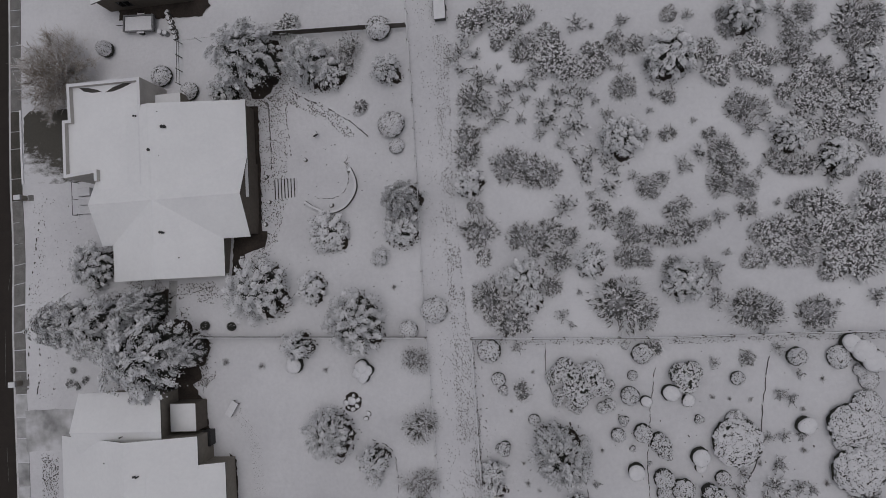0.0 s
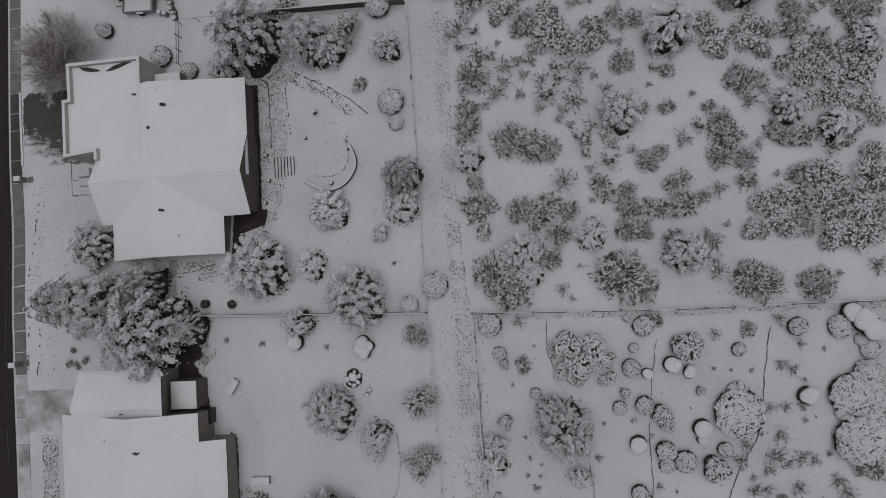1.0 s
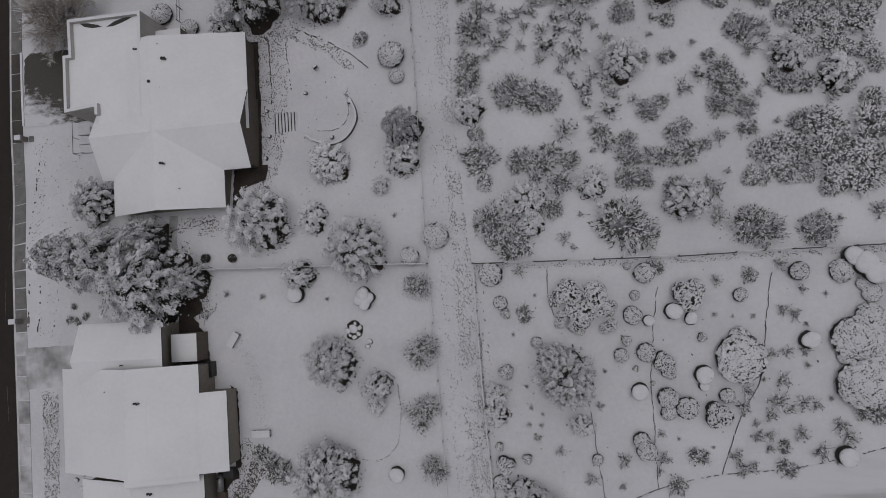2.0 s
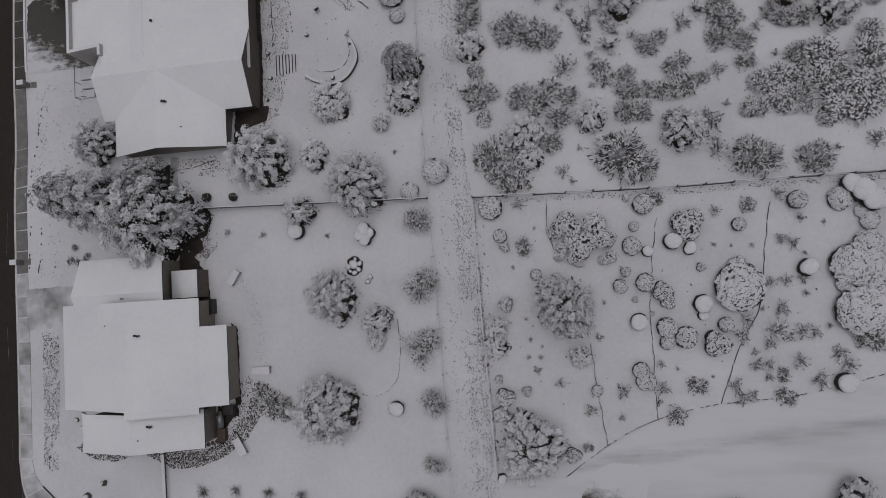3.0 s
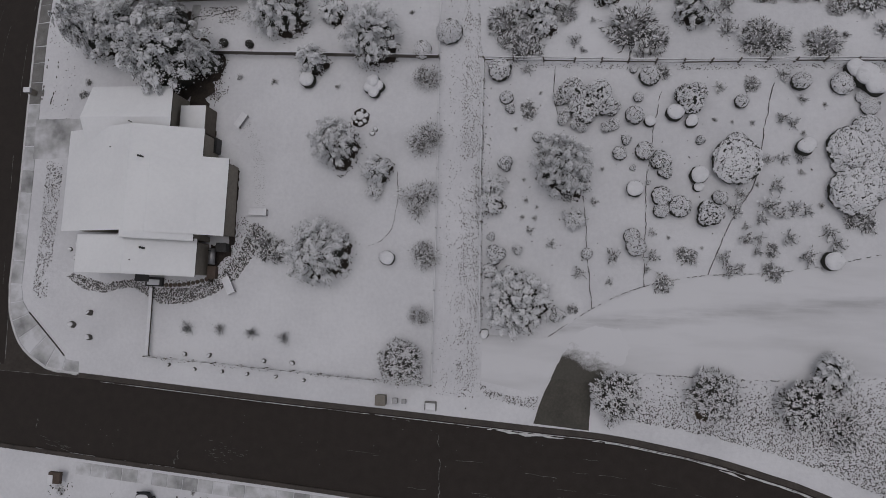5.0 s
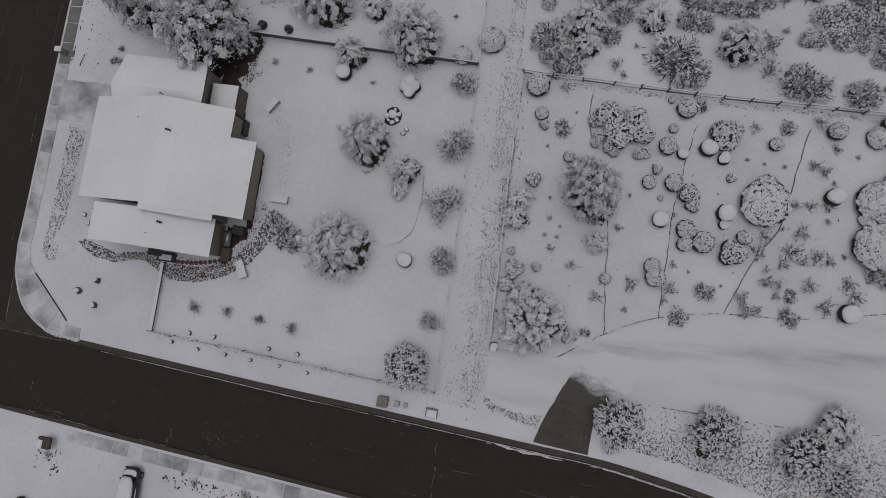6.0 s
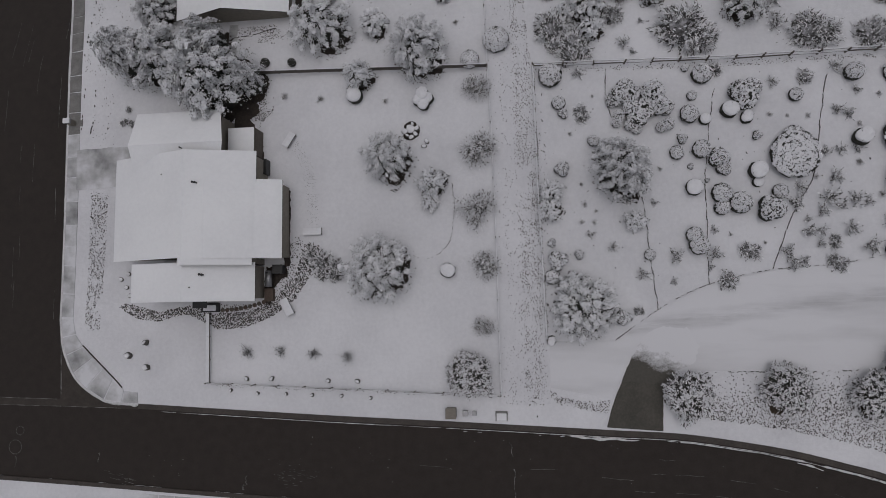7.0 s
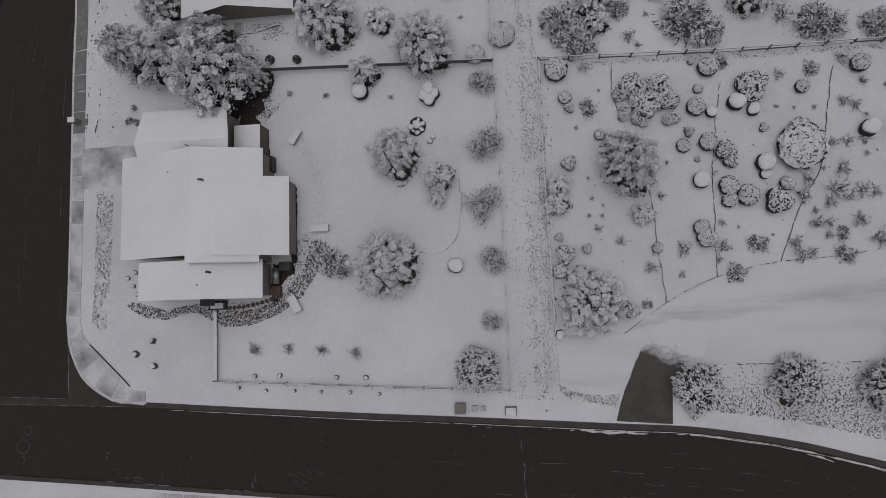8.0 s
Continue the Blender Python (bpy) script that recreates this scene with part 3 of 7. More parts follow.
VERGE = [(16.8, -2.0), (16.6, 1.6), (20.4, 2.2), (32.5, 2.2), (40.6, 2.9), (58, 5), (62, -12.8), (48, -9.9), (36.5, -5.6), (31.8, -4.3), (27, -3.3), (22, -2.6)]
VERGE_W = [(4.6, 0.9), (5.6, -0.2), (8.0, -0.75), (10.6, -0.6), (10.4, -1.9), (8.4, -1.6), (5.6, -1.0), (4.2, 0.4)]
BED_H1 = [(-19.2, 61.5), (-15.6, 61.0), (-15.9, 50.2), (-17.0, 46), (-18.6, 41.5), (-20.6, 42.5), (-19.4, 46)]
YARD_H1 = [(-14.5, 61.0), (-9.8, 58.4), (-7.6, 55.6), (-8.4, 55.2), (-11.2, 57.8), (-15.5, 60.2)]
SIDE_H1 = [(-29, 40.6), (-24.5, 40.7), (-23.0, 38.8), (-24.5, 38.2), (-29, 39.0)]
WALK_W = [(-48.4, 52.6), (-46.8, 52.6), (-45.6, 36), (-47.4, 36)]
scatter("garden_gravel", [BED_W, BED_IN], [1100, 620], 0.062, M_STONE, "dark stones poking through snow beside the house", 4)
scatter("riprap", [BED_S], [2900], 0.078, M_STONE, "band of dark stones winding round the house", 16, None, 0.35, True)
scatter("footprint_grit", [[(-22.3, 26.6), (-21.3, 26.9), (-19.5, 23.9), (-18.9, 20.0), (-19.1, 17.6), (-20.3, 17.6), (-20.3, 20.0), (-20.8, 23.6)]], [420], 0.026, M_STONE, "fine grit along a trodden arc on the lawn", 17, None, 0.3, True)
scatter("verge_gravel", [VERGE, VERGE_W], [20000, 300], 0.06, M_STONE, "dark gravel showing through the snow on the verge", 6, lambda x, y, r: x < 12 or r.random() < 0.12 + 0.88 * smooth((1.2 - y + 0.10 * (x - 20)) / 4.0), even=True)
scatter("yard_gravel", [BED_H1, YARD_H1, SIDE_H1, WALK_W, [(-47.5, 37), (-41.5, 37), (-41.5, 52), (-47.5, 52)]], [1300, 330, 300, 120, 140], 0.065, M_STONE, "dark stones and chips showing through snow", 7)
scatter("stray_specks", [[(-46, 24), (-46, 37), (-43, 37), (-43, 24)], [(5, 6), (40, 16), (40, 32), (5, 32)], [(-20, 36), (-2, 36), (-2, 62), (-20, 62)], [(5, 34), (42, 34), (42, 72), (5, 72)]], [60, 90, 120, 160], 0.07, M_STONE, "few dark specks lying in the snow", 9)


def edging(name, pts, label, seed, w=0.075, skip=0.03):
    """A row of small half-buried edging stones, each its own piece; also draws a ridge's shadow line."""
    r = random.Random(seed)
    base = tagged(new(name), label, "edging", "", "structure")
    line = densify(curve_through(pts, 0.8), 0.2, False)
    for p, q in zip(line[:-1], line[1:]):
        if r.random() < skip:
            continue
        sway = 0.22 * noise.noise(Vector((p[0] * 0.5, p[1] * 0.5, seed))) + 0.08 * noise.noise(Vector((p[0] * 2, p[1] * 2, seed)))
        x, y = (p[0] + q[0]) / 2 + sway, (p[1] + q[1]) / 2 + sway * 0.4
        ob = new("stone", EDGE_MESH[r.randrange(3)])
        ob.parent = base
        a = math.degrees(math.atan2(q[1] - p[1], q[0] - p[0]))
        ob.matrix_basis = pose(x, y, ground_z(x, y) + 0.02, 0, 0, a + r.uniform(-18, 18)) @ Matrix.Diagonal((0.17 * r.uniform(0.7, 1.3), w * r.uniform(0.45, 1.3), 0.1, 1))


def edge_mesh(seed):
    r = random.Random(seed)
    bm = bmesh.new()
    bmesh.ops.create_icosphere(bm, subdivisions=1, radius=1.0)
    for v in bm.verts:
        v.co *= r.uniform(0.75, 1.15)
    me = bpy.data.meshes.new("stone")
    bm.to_mesh(me)
    bm.free()
    me.materials.append(M_STONE)
    return me


EDGE_MESH = [edge_mesh(i) for i in range(3)]
# borders one to four: dark stones in place of a snowy ridge's thin shadow
edging("border_one", [(14.1, 22.3), (14.6, 18.5), (14.8, 15.3), (15.1, 12), (15.5, 8.3)], "dark stones drawing the thin shadow of a low ridge across the garden", 1, 0.038, 0.1)
edging("border_two", [(21.8, 30), (20.9, 25.5), (20.5, 21), (20.4, 16), (20.4, 10.6)], "dark stones drawing the thin shadow of a low ridge across the garden", 2, 0.038, 0.1)
edging("border_three", [(32.1, 30.7), (31.4, 27), (30.4, 21), (28.1, 16.7), (26.4, 12)], "dark stones drawing the thin shadow of a low ridge across the garden", 3, 0.038, 0.1)
edging("border_four", [(11.3, 32.7), (11.2, 29.7), (11.7, 27.6)], "dark stones drawing the thin shadow of a low ridge beside bushes", 4, 0.038, 0.1)
edging("drive_border", [(11.4, 5.3), (15.5, 8.2), (20.1, 10.5), (26.2, 11.9), (33.3, 12.5), (41.6, 14.4), (50, 16.5)], "row of small stones edging the snowy drive", 5, 0.034, 0.5)
edging("drive_border_south", [(16.8, 2.0), (24, 2.2), (32.5, 2.3), (40.6, 3.0), (50, 4.0)], "row of small stones edging the snowy drive", 6, 0.04, 0.66)
edging("oval_border", [(-10.2, 14.2), (-7.1, 13.8), (-5.2, 15.2), (-4.5, 18), (-4.7, 21.5), (-5.5, 22.8), (-7.0, 23.4)], "thin stone edging of a snow-covered lawn", 7, 0.022, 0.45)
edging("yard_border", [(-15.1, 61.3), (-13.1, 60.3), (-11.2, 59.3), (-10.1, 58.6)], "loose row of dark stones across the back yard", 9, 0.075, 0.35)
edging("yard_border", [(-9.8, 58.3), (-8.4, 57.5), (-7.1, 56.3), (-6.2, 55.3)], "loose row of dark stones across the back yard", 10, 0.065, 0.35)
edging("bed_edge", [(-17.9, 60.4), (-17.8, 56.7), (-17.8, 52.9)], "thin row of stones beside the house bed", 11, 0.05, 0.35)
edging("bed_edge", [(-15.9, 59.8), (-15.7, 56.9), (-15.4, 54.0)], "thin row of stones beside the house bed", 12, 0.05, 0.5)
edging("front_border", [(-47.4, 49.5), (-47.5, 44.4), (-47.6, 37.7)], "dotted row of stones in the front lawn", 13, 0.04, 0.74)
edging("front_border", [(-47.2, 35.0), (-47.1, 31.7), (-47.3, 29.1)], "dotted row of stones in the front lawn", 14, 0.04, 0.74)
edging("front_border", [(-45.6, 34.2), (-45.8, 31.0), (-46.0, 29.0)], "dotted row of stones in the front lawn", 15, 0.04, 0.74)
edging("side_border", [(-30.2, 38.7), (-29.0, 39.4), (-27.2, 39.5), (-24.5, 40.2)], "crooked row of stones in the side yard", 16, 0.045, 0.15)
edging("side_border", [(-34.7, 37.4), (-32.6, 37.2), (-30.8, 36.8)], "crooked row of stones in the side yard", 17, 0.045, 0.25)
edging("terrace_ring", [(-12.7, 49.3), (-10.7, 49.1), (-9.3, 49.7), (-8.8, 50.9), (-9.0, 51.9)], "ring of small stones within the terrace wall", 18, 0.03, 0.4)
ARC = curve_through([(-13.9, 48.9), (-12.7, 48.1), (-10.8, 47.55), (-9.1, 48.15), (-8.0, 49.7), (-8.0, 51.0), (-8.5, 52.2)], 0.4)
terrace_wall = tagged(new("terrace_wall"), "curved low garden wall capped with snow", "wall")
band("wall", ARC, -0.14, 0.14, -0.2, 0.42, M_STONE, "", parent=terrace_wall)
band("snow_cap", ARC, -0.13, 0.13, 0.425, 0.5, M_CAP, "", parent=terrace_wall)

# bare wet ground
DRIVE_DARK = curve_through([(10.2, -3.2), (10.9, -0.9), (12.0, 1.5), (14.0, 3.9)], 0.5) + [(15.0, 3.3), (15.9, 2.2), (15.65, -0.3), (15.5, -3.5)]
sheet("drive_asphalt", DRIVE_DARK, M_WETDRIVE, 0.03, 0.6, "wet asphalt drive mouth bare of snow", rough_edge=0.015)
sheet("drive_house_1", [(-49.1, 61.6), (-48.4, 62.35), (-43.6, 62.2), (-39.9, 61.5), (-39.9, 53.3), (-45.4, 53.3), (-49.3, 53.4)], M_DRIVE1, 0.035, 0.8, "wet asphalt drive partly under drifted snow", rough_edge=0.1)
sheet("drive_house_2", [(-47.6, 27.2), (-39.2, 27.3), (-39.0, 22.9), (-47.6, 22.5)], M_SLUSH, 0.035, 0.7, "slushy concrete drive before the garage", rough_edge=0.05)
sheet("strip_house_2", [(-22.9, 13.2), (-22.2, 13.4), (-22.15, 21.4), (-22.9, 22.2)], M_SOIL_AND_SHADE, 0.03, 0.5, "bare soil strip under the eaves", rough_edge=0.08)
sheet("patio_house_2", [(-25.2, 9.5), (-25.0, 13.3), (-22.7, 13.3), (-22.6, 12.3), (-24.2, 11.0), (-24.4, 9.2)], M_SOIL_AND_SHADE, 0.03, 0.5, "bare brown ground beside the house", rough_edge=0.12)
sheet("back_house_2", [(-28.7, 25.0), (-28.6, 30.2), (-26.9, 29.6), (-25.4, 27.6), (-24.9, 22.4), (-25.6, 22.3)], M_SOIL_AND_SHADE, 0.03, 0.5, "bare soil beside the garage and the shed", rough_edge=0.12)
sheet("soil_by_pines", curve_through([(-29.4, 34.6), (-26.3, 34.5), (-25.1, 33.9), (-24.8, 33.1), (-25.0, 32.4), (-25.9, 32.0), (-26.0, 31.3), (-25.8, 30.7), (-26.2, 29.9), (-27.2, 29.5), (-28.4, 29.4), (-29.4, 31.5)], 0.5), M_SOIL_AND_SHADE, 0.034, 0.5, "dark bare soil beneath the pines", rough_edge=0.25)
sheet("strip_house_1", [(-20.4, 46.2), (-19.1, 45.6), (-19.15, 48), (-19.1, 60.2), (-20.5, 60.4)], M_SOIL_AND_SHADE, 0.03, 0.5, "dark strip of ground under the eaves", rough_edge=0.08)
sheet("strip_house_1_south", [(-22.4, 41.2), (-21.2, 41.6), (-21.0, 43.5), (-18.6, 44.2), (-18.4, 46), (-22.4, 46)], M_SOIL_AND_SHADE, 0.036, 0.5, "bare wet ground in a corner of the house", rough_edge=0.08)
scatter("soil_crumbs", [blob_outline(-25.9, 31.1, 1.7, 0.3, 40, 4, 0.85, 1.5), blob_outline(-33.4, 39.4, 2.6, 0.3, 24, 5, 1.5, 0.75), blob_outline(-17.8, 61.8, 3.4, 0.3, 24, 6, 1.9, 0.45)], [650, 600, 700], 0.058, M_SOIL_AND_SHADE, "dark crumbs of soil and needles on the snow", 14)
sheet("side_path", [(-29.9, 41.0), (-28.9, 41.0), (-28.7, 35.4), (-29.7, 35.4)], M_SLUSH, 0.03, 0.5, "slushy concrete path beside the house", rough_edge=0.03)
sheet("drive_snow", [(4.9, 0.6), (10.6, -0.4), (12.2, 1.95), (14.2, 4.3), (16.6, 2.1), (20.4, 2.25), (32.5, 2.3), (40.6, 3.0), (58, 5.2), (58, 18.0), (41.6, 14.3), (33.3, 12.4), (26.2, 11.8), (20.1, 10.4), (15.5, 8.1), (11.4, 5.2), (4.9, 5.2)], M_DRIVESNOW, 0.024, 1.2, "broad smooth snow-covered drive with faint wheel stains")
scatter("drive_crumbs", [[(13.0, 1.5), (14.5, 4.6), (17.0, 4.2), (17.4, 1.4), (15.9, -1.5), (15.2, 1)]], [230], 0.09, M_STONE, "grit strewn where the drive snow thins", 15)
sheet("drive_thin_snow", [(11.75, 1.3), (12.4, 2.6), (13.2, 4.2), (14.0, 5.6), (15.6, 6.6), (18.2, 6.4), (19.2, 4.6), (18.6, 2.9), (17.0, 2.3), (16.4, 1.2), (14.5, 1.0)], M_THIN, 0.042, 0.5, "thin drifted snow over the drive mouth", rough_edge=0.1)
sheet("soil_by_shrub", blob_outline(26.0, -0.2, 1.25, 0.1, 40, 8, 0.7, 1.35), M_BROWN, 0.034, 0.4, "brown bare soil beside a shrub", rough_edge=0.1)
sheet("soil_by_shrub", blob_outline(34.1, -0.4, 1.25, 0.1, 40, 9, 0.7, 1.4), M_BROWN, 0.034, 0.4, "brown bare soil beside a shrub", rough_edge=0.1)
scatter("fence_litter", [[(4.2, 32.75), (13.2, 32.45), (23.8, 32.15), (42, 32.0), (60, 31.7), (60, 32.2), (42, 32.6), (23.8, 32.7), (4.2, 33.3)], [(4.15, 33.0), (4.35, 21.5), (4.6, 14), (4.85, 5.4), (4.55, 5.4), (4.3, 14), (4.05, 21.5), (3.85, 33.0)], [(-31, 0.55), (-12, -0.05), (-0.1, -0.5), (-0.1, -0.25), (-12, 0.2), (-31, 0.85)], [(-0.15, 0), (-0.35, 19), (-0.85, 33.5), (-1.3, 58), (-1.5, 72), (-1.2, 72), (-1.0, 58), (-0.55, 33.5), (-0.1, 19), (0.1, 0)]], [900, 420, 150, 200], 0.05, M_STONE, "dark dead grass and grit along the fences", 21)
band("snow_ridge", densify([(-49.5, 62.6), (-49.5, 58), (-49.4, 53.6)], 0.6, False), -0.13, 0.13, -0.05, 0.12, M_CAP, "thin ridge of shovelled snow beside the drive", "", None, "snow")


# ---- houses ----
def gable(house, x0, x1, y0, y1, zb, ze, zr, axis, ridge=None, over=0.45, wall_mat=None, ze2=None, prow=0.0):
    """Walls with gable ends, two roof slopes with dark edges and a thick layer of snow on each.
    axis: the ridge's direction. ze and ze2: heights of the eaves below the two slopes. prow: how far the ridge juts at its far end."""
    ze2 = ze if ze2 is None else ze2
    flip = axis == "x"
    if flip:
        a0, a1, b0, b1 = y0, y1, x0, x1
    else:
        a0, a1, b0, b1 = x0, x1, y0, y1
    r = (a0 + a1) / 2 if ridge is None else ridge
    def P(a, b, z):
        return (b, a, z) if flip else (a, b, z)
    # walls, set in from the roof's edge
    ai0, ai1, bi0, bi1 = a0 + over, a1 - over, b0 + over * 0.6, b1 - over * 0.6
    s0, s1 = (zr - ze) / (r - a0), (zr - ze2) / (a1 - r)
    V = []
    for b in (bi0, bi1):
        V += [P(ai0, b, zb), P(ai0, b, ze + s0 * over - 0.2), P(r, b, zr - 0.2), P(ai1, b, ze2 + s1 * over - 0.2), P(ai1, b, zb)]
    F = [(0, 1, 2, 3, 4), (9, 8, 7, 6, 5), (0, 5, 6, 1), (4, 3, 8, 9)]
    mesh_part("wall", V, F, wall_mat or M_STUCCO, house)
    for a_e, z_e in ((a0, ze), (a1, ze2)):
        V = [P(a_e, b0, z_e), P(a_e, b1, z_e), P(r, b1 + prow, zr), P(r, b0, zr)]
        V += [P(q[1] if flip else q[0], q[0] if flip else q[1], q[2] - 0.16) for q in V]
        bm = bmesh.new()
        vs = [bm.verts.new(v) for v in V]
        for f in ((0, 1, 2, 3), (7, 6, 5, 4), (0, 4, 5, 1), (1, 5, 6, 2), (2, 6, 7, 3), (3, 7, 4, 0)):
            bm.faces.new([vs[i] for i in f])
        bmesh.ops.recalc_face_normals(bm, faces=bm.faces)
        roof = part("roof", bm, M_FASCIA, house)
        # snow layer: a soft-edged blanket a little inside the roof's edge
        n, m = 16, 14
        V, F = [], []
        for i in range(n + 1):
            for j in range(m + 1):
                u, w = i / n, j / m
                a = a_e + (r - a_e) * u - (0.03 if a_e < r else -0.03) * (1 - u)
                b = b0 - 0.03 + (b1 + prow * u - b0 + 0.06) * w
                e = min(min(w, 1 - w) * (b1 - b0), u * abs(r - a_e))
                t = 0.02 + 0.11 * (1 - math.exp(-e / 0.08)) + 0.012 * noise.noise(Vector((a * 0.6, b * 0.6, zr)))
                V.append(P(a, b, z_e + (zr - z_e) * u + 0.012 + t))
        for i in range(n):
            for j in range(m):
                k = i * (m + 1) + j
                F.append((k, k + 1, k + m + 2, k + m + 1))
        mesh_part("snow_layer", V, F, M_ROOFSNOW, roof, "smooth thick snow", True)
    return house


def flat_roof(house, outline, zb, zt, wall_mat, lip=0.35, inset=0.32, sides=()):
    """A flat-roofed block under snow; sides: which of its edges, by their first corner, carry a parapet."""
    n = len(outline)
    ccw = sum(outline[i - 1][0] * outline[i][1] - outline[i][0] * outline[i - 1][1] for i in range(n)) > 0
    inner = []
    for i in range(n):
        p, q, s = Vector(outline[i - 1]), Vector(outline[i]), Vector(outline[(i + 1) % n])
        d0, d1 = (q - p).normalized(), (s - q).normalized()
        n0, n1 = Vector((-d0.y, d0.x)), Vector((-d1.y, d1.x))
        k = (n0 + n1) / (1 + n0.dot(n1)) * (inset if ccw else -inset)
        inner.append(tuple(q + k))
    V = [(x, y, zb) for x, y in outline] + [(x, y, zt) for x, y in outline]
    F = [(i, (i + 1) % n, n + (i + 1) % n, n + i) for i in range(n)] + [tuple(range(n, 2 * n))]
    bm = bmesh.new()
    vs = [bm.verts.new(v) for v in V]
    for f in F:
        bm.faces.new([vs[i] for i in f])
    bmesh.ops.recalc_face_normals(bm, faces=bm.faces)
    block = part("flat_block", bm, wall_mat, house)
    for i in sides:
        j = (i + 1) % n
        ring = [outline[i], outline[j], inner[j], inner[i]]
        bm = bmesh.new()
        vs = [bm.verts.new((x, y, z)) for z in (zt - 0.05, zt + lip) for x, y in ring]
        for f in ((0, 1, 5, 4), (1, 2, 6, 5), (2, 3, 7, 6), (3, 0, 4, 7), (4, 5, 6, 7), (3, 2, 1, 0)):
            bm.faces.new([vs[k] for k in f])
        bmesh.ops.recalc_face_normals(bm, faces=bm.faces)
        wall = part("parapet", bm, wall_mat, house)
        bm = bmesh.new()
        bm.faces.new([bm.verts.new((x, y, zt + lip + 0.03)) for x, y in ring])
        bmesh.ops.recalc_face_normals(bm, faces=bm.faces)
        cap = part("coping", bm, M_CAP, wall, "snow lying on the parapet")
        if cap.data.polygons[0].normal.z < 0:
            cap.data.flip_normals()
    edge = [tuple(Vector(p).lerp(Vector(q), 0.03)) for p, q in zip(outline, inner)]
    mesh_part("snow_layer", [(x, y, zt + 0.1) for x, y in edge], [tuple(range(n))] if ccw else [tuple(range(n))[::-1]], M_ROOFSNOW, block, "smooth thick snow")
    return block


def vent_pipe(house, x, y, z, r=0.09, h=0.35, twin=False):
    for k in range(2 if twin else 1):
        bm = bmesh.new()
        add_tube(bm, (x + 0.28 * k, y - 0.05 * k, z - 0.6), (x + 0.28 * k, y - 0.05 * k, z + h), r, r, 10)
        add_tube(bm, (x + 0.28 * k, y - 0.05 * k, z + h), (x + 0.28 * k, y - 0.05 * k, z + h + 0.06), r * 1.5, r * 0.9, 10)
        part("vent_pipe", bm, M_BLACK, house, "dark metal vent pipe")


def window(house, face, a, b0, b1, z0, z1, sign=1):
    """A framed window on a wall: face 'x' stands at x = a, 'y' at y = a; sign tells which way it looks."""
    frame_ob = None
    def bx(bm, d0, d1, p0, p1, q0, q1):
        if face == "x":
            add_box(bm, *sorted((a + sign * d0, a + sign * d1)), p0, p1, q0, q1, 0.008)
        else:
            add_box(bm, p0, p1, *sorted((a + sign * d0, a + sign * d1)), q0, q1, 0.008)
    bm = bmesh.new()
    w = 0.07
    bx(bm, 0, 0.07, b0, b1, z0, z0 + w)
    bx(bm, 0, 0.07, b0, b1, z1 - w, z1)
    bx(bm, 0, 0.07, b0, b0 + w, z0 + w, z1 - w)
    bx(bm, 0, 0.07, b1 - w, b1, z0 + w, z1 - w)
    bx(bm, 0, 0.06, (b0 + b1) / 2 - 0.03, (b0 + b1) / 2 + 0.03, z0 + w, z1 - w)
    fr = part("window", bm, M_FASCIA, house, "dark framed window")
    bm = bmesh.new()
    bx(bm, 0.012, 0.03, b0 + w, b1 - w, z0 + w, z1 - w)
    part("pane", bm, M_GLASS, fr)


